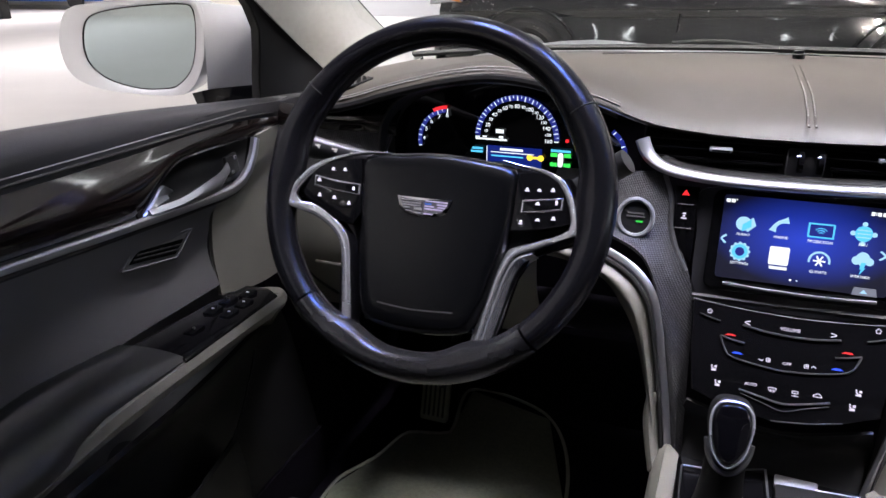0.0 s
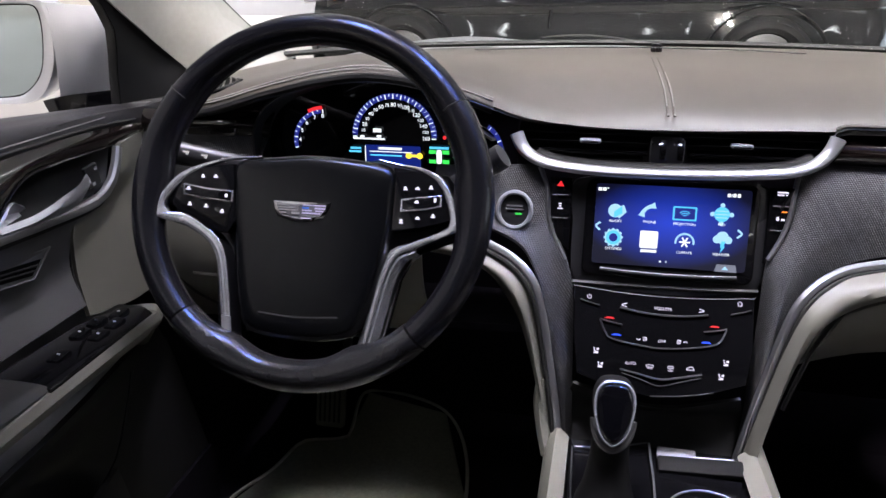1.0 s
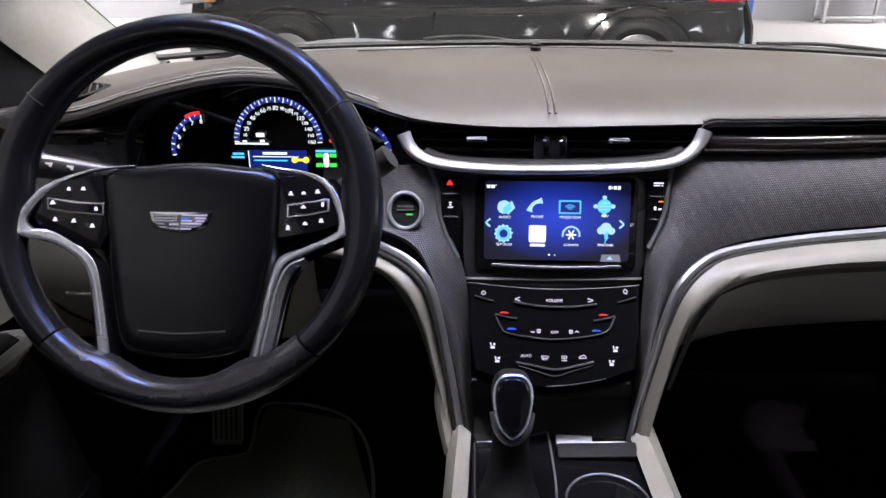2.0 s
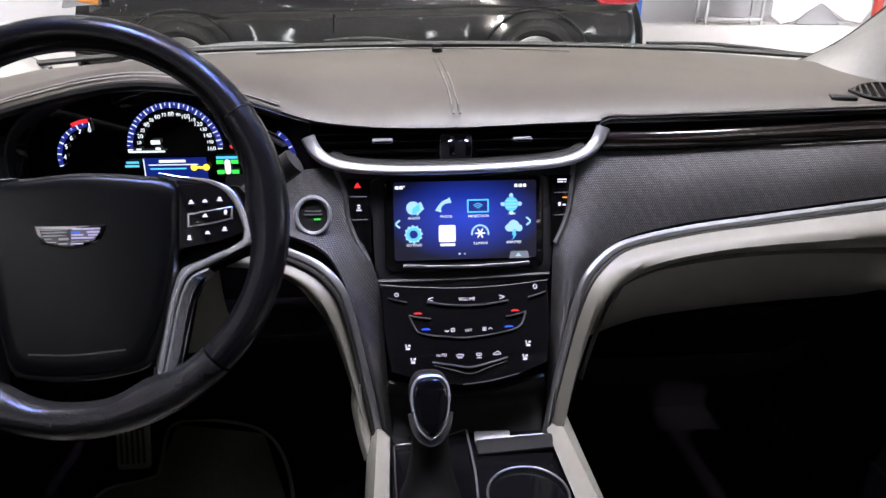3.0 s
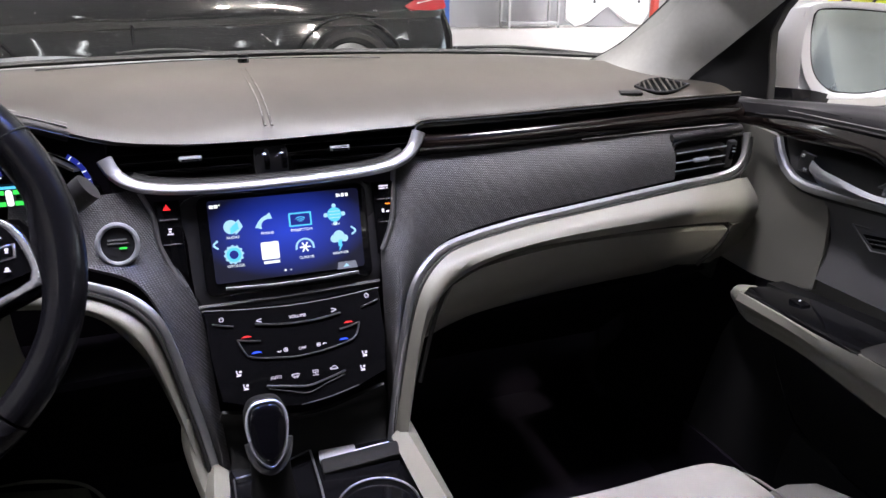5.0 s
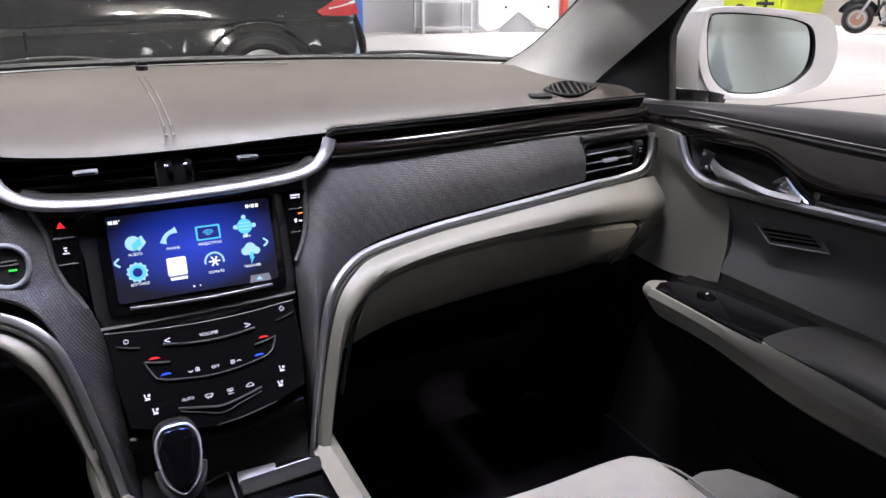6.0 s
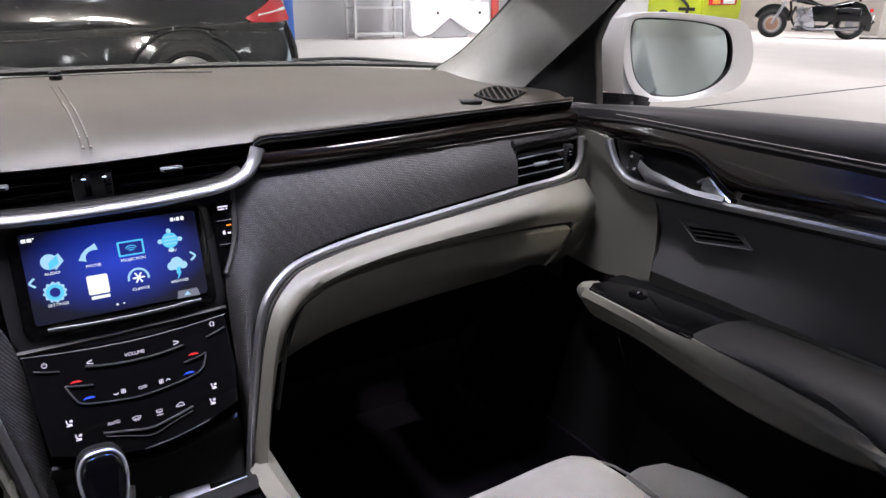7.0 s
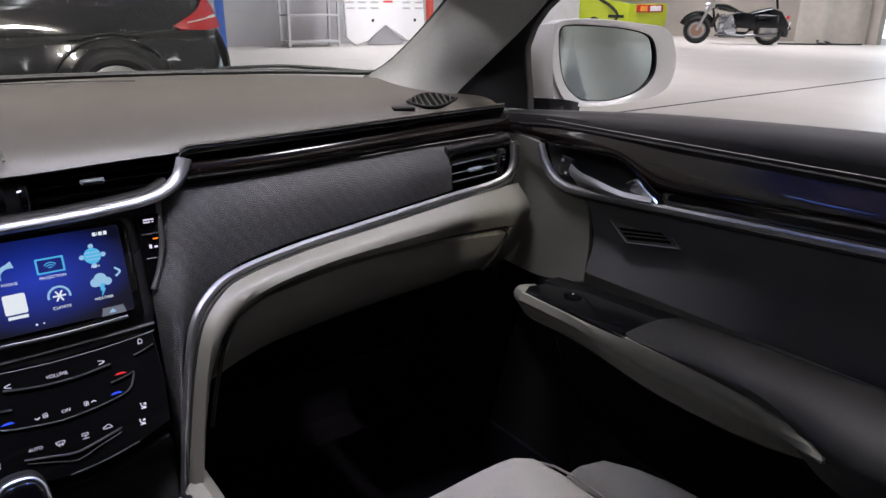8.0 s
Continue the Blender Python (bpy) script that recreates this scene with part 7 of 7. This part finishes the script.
seat(1), seat(-1)
ped = thing("brake_pedal", (-0.54, 1.085, 0.31), "black rubber-faced brake pedal", "pedal")
PED = basis((-0.547, 1.082, 0.392), (1, 0, 0), (0, 0.3, 1))
part("pad", plate(rounded(0.056, 0.084, 0.006), 0.012, PED, 0.002), material("grey_pedal_rubber", (0.16, 0.16, 0.13), 0.6, bump=0.2), ped)
for k in range(5):
    part("rib", box(0.004, 0.068, 0.003, shifted(PED, -0.019 + 0.0095 * k, 0.003, 0.0008), 0.001), RUBBER, ped)
part("pedal_arm", sweep([(-0.535, 1.09, 0.42), (-0.52, 1.14, 0.52), (-0.52, 1.16, 0.66)], 10, oval(0.010, 0.006, 8)), BLACK_SOFT, ped)
MAT_EDGE = [(-0.60, 0.30), (-0.28, 0.30), (-0.26, 0.95), (-0.34, 1.19), (-0.519, 1.235), (-0.512, 1.078), (-0.528, 1.066), (-0.580, 1.052), (-0.596, 1.040), (-0.615, 0.960), (-0.655, 0.86)]
fmat = single("floor_mat", plate(MAT_EDGE, 0.012, Matrix.Translation((0, 0, 0.330)), 0.004), MAT_RUBBER, "worn dark olive carpet floor mat", "floor mat")
part("mat_binding", sweep([(x, y, 0.331) for x, y in MAT_EDGE], 120, oval(0.0035, 0.0030, 6), closed=True), material("mat_binding", (0.30, 0.29, 0.24), 0.9, bump=0.4), fmat, "pale bound mat edge")
single("passenger_mat", plate([(0.20, 0.30), (0.64, 0.30), (0.64, 1.0), (0.56, 1.14), (0.22, 1.14)], 0.012, Matrix.Translation((0, 0, 0.325)), 0.004), CARPET, "black carpet floor mat, darkened for the footwell's shade", "floor mat")

# ---- outside: parked vehicles and garage clutter ----


def lime_car():
    v = thing("lime_car", (19.6, 16.4, GROUND), "lime yellow parked car with red and white tail lamps", "car")
    rows = [[(19.0, 14.3, z0), (18.9, 15.5, z1), (18.9, 17.0, z2), (19.0, 17.5, z3)] for z0, z1, z2, z3 in ((0.45, 0.42, 0.42, 0.45), (0.75, 0.75, 0.75, 0.75), (1.02, 1.06, 1.08, 1.05), (1.15, 1.30, 1.34, 1.30))]
    part("body", loft(rows, 24, 12, 0.05), LIME, v, "lime yellow body")
    part("rear_end", loft([[(19.0, 14.3, 0.45), (20.7, 14.25, 0.45)], [(19.0, 14.3, 0.8), (20.7, 14.2, 0.8)], [(19.0, 14.3, 1.15), (20.7, 14.25, 1.15)]], 8, 6, 0.05), LIME, v)
    part("roof", loft([[(19.2, 15.0, 1.28), (19.2, 16.0, 1.75), (19.2, 17.4, 1.78)], [(20.5, 15.0, 1.28), (20.4, 16.0, 1.75), (20.4, 17.4, 1.78)]], 10, 0, 0.05), LIME, v)
    part("side_window", box(0.03, 1.0, 0.30, pose(18.93, 16.5, 1.36), 0.02), PIANO, v)
    lamp = part("tail_lamp", box(1.30, 0.06, 0.24, pose(19.85, 14.20, 1.00), 0.02), RED_LENS, v, "orange and white tail lamp")
    part("clear_lens", box(0.55, 0.02, 0.16, pose(20.10, 14.165, 1.00), 0.01), WHITE_PLASTIC, lamp)
    part("amber_lens", box(0.35, 0.02, 0.16, pose(19.50, 14.165, 1.00), 0.01), AMBER_LENS, lamp)
    part("black_stripe", box(0.02, 0.9, 0.10, pose(18.885, 14.9, 0.76), 0.01), RUBBER, v)
    part("black_swoosh", sweep([(18.86, 15.6, 1.30), (18.86, 15.1, 1.12), (18.87, 14.7, 0.80), (18.88, 14.9, 0.56), (18.87, 15.6, 0.50)], 24, oval(0.05, 0.012, 8), up=(1, 0, 0)), RUBBER, v, "curved black stripe")
    part("text_bars", join(*[box(0.012, 0.34, 0.03, pose(18.865, 15.75, 0.92 + 0.07 * k), 0) for k in range(3)]), RUBBER, v)
    for y in (15.7,):
        part("wheel", sweep([(18.92, y + 0.24 * math.cos(a), GROUND + 0.34 + 0.24 * math.sin(a)) for a in np.linspace(0, 2 * math.pi, 13)[:-1]], 30, oval(0.10, 0.10, 8), up=(1, 0, 0), closed=True), RUBBER, v)
    return v


lc = lime_car()
lc.matrix_basis = Matrix.Translation((-0.1, 1.25, 0)) @ lc.matrix_basis


def motorcycle():
    """A cruiser, its nose towards the lime car."""
    b = thing("motorcycle", (18.4, 11.6, GROUND), "black cruiser motorcycle with chrome engine on its stand", "motorcycle")
    M = basis((18.40, 11.58, GROUND), (-0.51, 0.86, 0), (0, 0, 1))

    def w(x, z, y=0.0):
        return tuple(M @ Vector((x, z, y)))

    for x, nm in ((0.92, "front_wheel"), (-0.92, "rear_wheel")):
        r = 0.30
        t = part(nm, sweep([w(x + r * math.cos(a), 0.36 + r * math.sin(a)) for a in np.linspace(0, 2 * math.pi, 13)[:-1]], 36, oval(0.065, 0.06, 8), up=(0.86, 0.51, 0), closed=True), RUBBER, b, "black tyre")
        part("rim", sweep([w(x + 0.235 * math.cos(a), 0.36 + 0.235 * math.sin(a)) for a in np.linspace(0, 2 * math.pi, 13)[:-1]], 30, oval(0.03, 0.02, 6), up=(0.86, 0.51, 0), closed=True), BAR, t, "dull chrome rim")
        part("hub", disc(0.10, 0.16, basis(w(x, 0.36, 0.08), (-0.51, 0.86, 0), (0, 0, 1)), 20, 0.01), CHROME, t)
        for k in range(9):
            a = radians(40 * k)
            part("spoke", sweep([w(x, 0.36), w(x + 0.23 * math.cos(a), 0.36 + 0.23 * math.sin(a))], 3, oval(0.008, 0.008, 5)), CHROME, t)
        f0, f1 = ((20, 165) if x > 0 else (0, 200))
        part("mudguard", sweep([w(x + 0.41 * math.cos(radians(a)), 0.36 + 0.41 * math.sin(radians(a))) for a in np.linspace(f0, f1, 8)], 24, oval(0.10, 0.025, 8), up=(0.86, 0.51, 0)), CAR_BLACK, b, "black mudguard")
    for y in (-0.11, 0.11):
        part("fork", sweep([w(0.92, 0.36, y), w(0.74, 0.75, y), w(0.58, 1.10, y)], 10, oval(0.035, 0.035, 8)), CHROME, b, "chrome fork leg")
        part("handlebar", sweep([w(0.56, 1.10, y), w(0.52, 1.20, y * 2), w(0.36, 1.20, y * 3.6)], 12, oval(0.018, 0.018, 8)), CHROME, b)
        part("exhaust", sweep([w(0.25, 0.45, y * 1.6), w(0.10, 0.26, y * 1.9), (w(-0.5, 0.25, y * 2.0)), w(-1.15, 0.28, y * 2.0)], 20, oval(0.034, 0.034, 10), grow=lambda u: 0.7 + 0.5 * u), BAR, b, "dull chrome exhaust pipe")
        part("saddle_bag", box(0.56, 0.34, 0.16, M @ pose(-0.86, 0.62, y * 2.2), 0.05, 3), PIANO, b, "black leather saddle bag")
    part("headlamp", disc(0.11, 0.16, basis(w(0.76, 0.98), (-0.86, -0.51, 0), (0, 0, 1)), 20, 0.03), CHROME_BRIGHT, b)
    part("engine", join(box(0.50, 0.30, 0.32, M @ pose(0.12, 0.40, 0), 0.05), box(0.20, 0.34, 0.22, M @ pose(0.25, 0.62, 0, 0, 0, -24), 0.03), box(0.20, 0.34, 0.22, M @ pose(0.0, 0.62, 0, 0, 0, 24), 0.03)), SILVER, b, "chrome twin-cylinder engine")
    part("tail_fairing", plate([(-0.95, 0.95), (-1.20, 0.86), (-1.48, 0.42), (-1.30, 0.36), (-1.02, 0.50), (-0.80, 0.62)], 0.20, M @ Matrix.Translation((0, 0, 0.10)), 0.03), CAR_BLACK, b, "black tail fairing")
    part("brake_disc", disc(0.16, 0.012, basis(w(0.92, 0.36, -0.10), (0.51, -0.86, 0), (0, 0, 1)), 24, 0.002), material("rusty_disc", (0.28, 0.17, 0.12), 0.5, 0.4), b, "rusty brake disc")
    part("air_cleaner", disc(0.11, 0.10, basis(w(0.12, 0.66, 0.20), (-0.51, 0.86, 0), (0, 0, 1)), 20, 0.02), CHROME_BRIGHT, b)
    part("fuel_tank", loft([[w(0.52, 0.92), w(0.2, 0.86), w(-0.10, 0.82)], [w(0.50, 0.98, 0.16), w(0.2, 0.94, 0.20), w(-0.10, 0.84, 0.10)], [w(0.50, 1.06), w(0.2, 1.05), w(-0.12, 0.90)], [w(0.50, 0.98, -0.16), w(0.2, 0.94, -0.20), w(-0.10, 0.84, -0.10)], [w(0.52, 0.92), w(0.2, 0.86), w(-0.10, 0.82)]], 14, 16), CAR_BLACK, b, "black fuel tank")
    part("seat", sweep([w(-0.08, 0.84), w(-0.35, 0.78), w(-0.60, 0.84), w(-0.95, 0.92)], 16, oval(0.15, 0.06, 10)), RIM_LEATHER, b, "black leather seat")
    part("backrest", box(0.06, 0.30, 0.22, M @ pose(-1.05, 1.08, 0, 0, 0, -10), 0.02), RIM_LEATHER, b)
    part("tail_lamp", box(0.08, 0.10, 0.20, M @ pose(-1.36, 0.72, 0), 0.02), RED_LENS, b, "red tail lamp")
    for y in (-0.16, 0.16):
        part("side_cover", plate([(-0.62, 0.42), (-0.10, 0.44), (0.02, 0.80), (-0.40, 0.84), (-0.62, 0.72)], 0.05, M @ Matrix.Translation((0, 0, y)), 0.015), CAR_BLACK, b, "black side cover")
        part("foot_peg", box(0.24, 0.04, 0.16, M @ pose(0.30, 0.24, y * 1.8), 0.01), RUBBER, b)
        part("cylinder_head", disc(0.10, 0.06, basis(w(0.12, 0.52, y * 1.2), (-0.51, 0.86, 0), (0, 0, 1)), 20, 0.015), CHROME, b, "round chrome engine cover")
        for k in range(4):
            part("cooling_fin", box(0.26, 0.022, 0.26, M @ pose(0.27 - 0.02 * k, 0.52 + 0.07 * k, 0, 0, 0, -24), 0.004), BAR, b)
    part("radiator", box(0.06, 0.40, 0.30, M @ pose(0.46, 0.62, 0, 0, 0, 20), 0.01), RUBBER, b)
    part("belly", box(0.70, 0.16, 0.24, M @ pose(-0.02, 0.26, 0), 0.03), CAR_BLACK, b)
    part("rear_plate", box(0.02, 0.18, 0.20, M @ pose(-1.42, 0.52, 0, 0, 0, 14), 0.004), WHITE_PLASTIC, b, "pale plate below the tail lamp")
    part("frame_tube", sweep([w(0.55, 0.95), w(0.35, 0.30), w(-0.30, 0.28), w(-0.70, 0.60)], 20, oval(0.03, 0.03, 8)), CAR_BLACK, b)
    return b


motorcycle()
folds = [(19.7 + 1.6 * u, 10.45 - 1.15 * u) for u in np.linspace(0, 1, 61)]
cur = [(x + 0.03 * math.sin(13 * k / 60), y + 0.03 * math.sin(13 * k / 60 + 0.6)) for k, (x, y) in enumerate(folds)]
single("canvas_curtain", grid([[(x, y, z) for x, y in cur] for z in (GROUND + 0.01, 1.2, 2.4, 3.6)], 0.012), CANVAS, "taupe canvas curtain hanging by the garage door", "curtain")
single("floor_hose", sweep([(19.3, 10.7, GROUND + 0.03), (19.75, 10.05, GROUND + 0.03), (20.2, 9.75, GROUND + 0.03), (20.45, 9.85, GROUND + 0.05), (20.2, 10.05, GROUND + 0.12), (19.95, 9.9, GROUND + 0.06), (20.4, 9.55, GROUND + 0.03), (20.9, 9.2, GROUND + 0.03)], 60, oval(0.022, 0.022, 8)), RUBBER, "black rubber hose coiled on the floor", "hose")
single("dark_post", box(0.25, 0.25, 3.2, pose(-17.7, 13.9, GROUND + 1.6), 0.02), RUBBER, "dark steel post standing on the floor", "post")
cov = thing("blue_car", (-21.5, 19.0, GROUND), "blue and white car parked by the far wall", "car")
part("body", loft([[(-24.0, 18.2, 0.4), (-21.5, 18.0, 0.38), (-18.6, 18.2, 0.4)], [(-24.0, 18.1, 0.8), (-21.5, 17.9, 0.85), (-18.5, 18.1, 0.8)], [(-23.8, 18.4, 1.0), (-21.5, 18.2, 1.1), (-18.8, 18.4, 0.95)], [(-23.0, 19.0, 1.4), (-21.5, 19.0, 1.5), (-20.0, 19.0, 1.4)]], 20, 12, 0.05), BLUE_PAINT, cov)
part("wheel", disc(0.33, 0.1, basis((-23.0, 17.92, GROUND + 0.33), (1, 0, 0), (0, 0, 1)), 24, 0.03), RUBBER, cov)
part("wheel", disc(0.33, 0.1, basis((-19.6, 17.98, GROUND + 0.33), (1, 0, 0), (0, 0, 1)), 24, 0.03), RUBBER, cov)


def suv():
    v = thing("parked_suv", (-0.1, 6.5, GROUND), "black glossy parked utility vehicle with red tail lamps", "car")
    y0 = 5.7
    # section from sill to shoulder: a scoop below the door crease that leans up to the ceiling lights
    sec = spline([(0, 0.034, 0.34), (0, 0.004, 0.44), (0, -0.030, 0.56), (0, -0.034, 0.60), (0, -0.022, 0.67), (0, -0.004, 0.75), (0, 0.012, 0.83), (0, 0.016, 0.872), (0, 0.000, 0.897), (0, 0.002, 0.93), (0, 0.018, 1.00), (0, 0.048, 1.10), (0, 0.100, 1.20)], 60)
    rows = []
    for x in np.linspace(-2.42, 2.03, 110):
        tail, nose = max(0.0, (x - 1.80) / 0.23), max(0.0, (-1.95 - x) / 0.46)
        rise = 0.022 * (x + 0.2)
        flare = sum(math.exp(-((x - c) / 0.42) ** 4) for c in (-1.58, 1.14))
        row = []
        for q in sec:
            bulge = -0.030 * flare * math.exp(-((q[2] - 0.70) / 0.20) ** 2)
            tuck = max(0.0, (q[2] - 0.62) / 0.55) ** 1.6
            row.append((x - 0.13 * max(0.0, (x - 1.62) / 0.40) * tuck + 0.10 * nose * tuck, y0 + q[1] + bulge + 0.15 * tail ** 2.6 + 0.20 * nose ** 2.2, q[2] + rise * min(1.0, max(0.0, (q[2] - 0.4) * 2))))
        rows.append(row)
    part("body_side", grid(rows, 0.02), CAR_BLACK, v, "glossy black body side", 60)
    for pts in ([(0.46, 0.58), (0.52, 0.60), (0.56, 0.66), (0.60, 0.76), (0.70, 0.90), (0.80, 1.02), (0.86, 1.12)], [(-0.42, 0.50), (-0.43, 0.70), (-0.42, 0.92), (-0.40, 1.12)], [(0.20, 0.50), (0.36, 0.52), (0.46, 0.58)]):
        part("door_gap", sweep([(x, y0 - 0.004 + float(np.interp(z - 0.01, sec[:, 2], sec[:, 1])), z) for x, z in pts], 20, oval(0.006, 0.006, 6)), VOID, v)
        part("door_edge", sweep([(x + 0.012, y0 - 0.002 + float(np.interp(z - 0.01, sec[:, 2], sec[:, 1])), z) for x, z in pts], 20, oval(0.005, 0.004, 6)), CAR_BLACK, v)
    part("sill_trim", sweep([(-1.0, y0 - 0.036, 0.56), (0.0, y0 - 0.038, 0.565), (0.62, y0 - 0.036, 0.57)], 20, oval(0.012, 0.010, 8)), CHROME, v, "chrome strip along the sill")
    part("hood", loft([[(-2.25, y0 + 0.22, 1.04), (-1.6, y0 + 0.12, 1.08), (-0.85, y0 + 0.08, 1.14)], [(-2.40, y0 + 0.9, 1.02), (-1.6, y0 + 0.9, 1.12), (-0.8, y0 + 0.9, 1.17)], [(-2.25, y0 + 1.6, 1.04), (-1.6, y0 + 1.68, 1.08), (-0.85, y0 + 1.72, 1.14)]], 14, 10, 0.02), CAR_BLACK, v)
    part("front_end", loft([[(-2.25, y0 + 0.22, 1.03), (-2.42, y0 + 0.9, 1.01), (-2.25, y0 + 1.6, 1.03)], [(-2.40, y0 + 0.03, 0.38), (-2.52, y0 + 0.9, 0.36), (-2.40, y0 + 1.77, 0.38)]], 14, 0, 0.02), CAR_BLACK, v)
    part("rear_end", loft([[(1.84, y0 + 0.12, 1.22), (1.95, y0 + 0.9, 1.22), (1.84, y0 + 1.68, 1.22)], [(2.03, y0 + 0.03, 0.74), (2.10, y0 + 0.9, 0.74), (2.03, y0 + 1.77, 0.74)], [(1.98, y0 + 0.03, 0.40), (2.05, y0 + 0.9, 0.40), (1.98, y0 + 1.77, 0.40)]], 14, 8, 0.02), CAR_BLACK, v)
    part("cabin", loft([[(-0.85, y0 + 0.10, 1.13), (-0.15, y0 + 0.22, 1.66), (0.8, y0 + 0.26, 1.74), (1.7, y0 + 0.26, 1.70), (1.84, y0 + 0.14, 1.20)], [(-0.85, y0 + 0.9, 1.16), (-0.15, y0 + 0.9, 1.72), (0.8, y0 + 0.9, 1.80), (1.7, y0 + 0.9, 1.76), (2.00, y0 + 0.9, 1.22)], [(-0.85, y0 + 1.70, 1.13), (-0.15, y0 + 1.58, 1.66), (0.8, y0 + 1.54, 1.74), (1.7, y0 + 1.54, 1.70), (1.94, y0 + 1.66, 1.20)]], 24, 10, 0.02), CAR_BLACK, v)
    for x in (-1.58, 1.14):
        w = part("wheel", sweep([(x + 0.30 * math.cos(a), y0 - 0.045, GROUND + 0.39 + 0.30 * math.sin(a)) for a in np.linspace(0, 2 * math.pi, 17)[:-1]], 40, oval(0.06, 0.09, 10), up=(0, 1, 0), closed=True), RUBBER, v, "black tyre")
        part("rim", disc(0.235, 0.04, basis((x, y0 - 0.075, GROUND + 0.39), (1, 0, 0), (0, 0, 1)), 32, 0.01), BAR, w, "dull grey alloy rim")
        part("arch", sweep([(x + 0.45 * math.cos(a), y0 - 0.060, GROUND + 0.38 + 0.44 * math.sin(a)) for a in np.linspace(math.pi, 0, 9)], 30, oval(0.012, 0.016, 8), up=(0, -1, 0)), CAR_BLACK, v)
        part("arch_well", disc(0.45, 0.05, basis((x, y0 - 0.030, GROUND + 0.38), (1, 0, 0), (0, 0, 1)), 32, 0.01), RUBBER, v)
    part("tail_lamp", loft([[(1.60, y0 - 0.020, 0.985), (1.78, y0 - 0.012, 1.10), (1.86, y0 + 0.05, 1.21)], [(1.63, y0 - 0.030, 0.965), (1.82, y0 - 0.02, 1.04), (1.92, y0 + 0.05, 1.10)], [(1.64, y0 - 0.040, 0.955), (1.85, y0 - 0.03, 0.955), (1.96, y0 + 0.04, 0.97)]], 14, 8, 0.02), RED_LENS, v, "red tail lamp")
    part("lamp_stripe", sweep([(1.70, y0 - 0.036, 1.01), (1.82, y0 - 0.030, 1.035), (1.93, y0 + 0.02, 1.06)], 10, oval(0.014, 0.012, 6)), WHITE_PLASTIC, v, "clear lamp stripe")
    part("head_lamp", loft([[(-2.40, y0 + 0.10, 1.00), (-2.1, y0 - 0.01, 1.05)], [(-2.42, y0 + 0.06, 0.92), (-2.1, y0 - 0.02, 0.95)]], 8, 0, 0.02), CHROME_BRIGHT, v, "clear head lamp")
    part("side_lamp", box(0.16, 0.02, 0.07, pose(-2.20, y0 - 0.015, 0.99, 0, 10, -6), 0.01), AMBER_LENS, v, "amber side lamp")
    return v


suv()


def rack():
    r = thing("metal_shelf", (8.3, 16.8, GROUND), "open galvanised metal shelf", "shelf")
    for dx in (0, 1.35):
        for dy in (0, 0.5):
            part("post", box(0.06, 0.06, 2.2, pose(7.55 + dx, 16.6 + dy, GROUND + 1.1), 0.005), STEEL, r)
    for z in (0.12, 0.75, 1.45, 2.15):
        part("shelf_board", box(1.35, 0.56, 0.05, pose(8.22, 16.85, GROUND + z), 0.005), STEEL, r)
    return r


rack()
bump = thing("bumper_cover", (10.1, 16.4, GROUND), "white plastic bumper cover leaning on the wall", "bumper")
part("shell", plate([(-1.1, 1.9), (1.1, 1.9), (1.15, 0.35), (0.95, 0.05), (0.55, 0.12), (0.0, 0.55), (-0.5, 0.12), (-0.85, 0.02), (-1.1, 0.2)], 0.12, basis((10.15, 16.3, GROUND), (1, -0.15, 0), (0, 0.1, 1)), 0.03, 3), WHITE_PLASTIC, bump)
BUMP = basis((10.15, 16.3, GROUND), (1, -0.15, 0), (0, 0.1, 1))
for x in (-0.95, -0.62, -0.28, 0.62, 0.98):
    for z in (0.92, 1.06):
        part("slot_mark", box(0.22, 0.035, 0.02, shifted(BUMP, x, z, 0.004), 0.006), WALL_GREY, bump)
part("red_mark", join(box(0.42, 0.05, 0.01, shifted(BUMP, 0.15, 1.20, 0.004), 0), box(0.26, 0.05, 0.01, shifted(BUMP, 0.10, 1.08, 0.004), 0)), RED_PAINT, bump, "red printed mark")
for x in (-0.35, 0.85):
    part("fixing_hole", disc(0.04, 0.02, shifted(BUMP, x, 0.62, 0.004), 14, 0.004), RUBBER, bump)
part("lower_insert", plate([(-0.5, 0.02), (0.0, 0.5), (0.55, 0.02)], 0.06, basis((10.15, 16.4, GROUND), (1, -0.15, 0), (0, 0.1, 1)), 0.01), WALL_GREY, bump, "grey lower insert")
for x, h, w, mt, nm in ((5.62, 3.0, 0.16, BLUE_PAINT, "blue painted steel post"), (11.6, 2.6, 0.16, RED_PAINT, "red painted steel post")):
    single("steel_post", box(w, w, h, pose(x, 16.4 if x > 8 else 15.9, GROUND + h / 2), 0.01), mt, nm, "post")
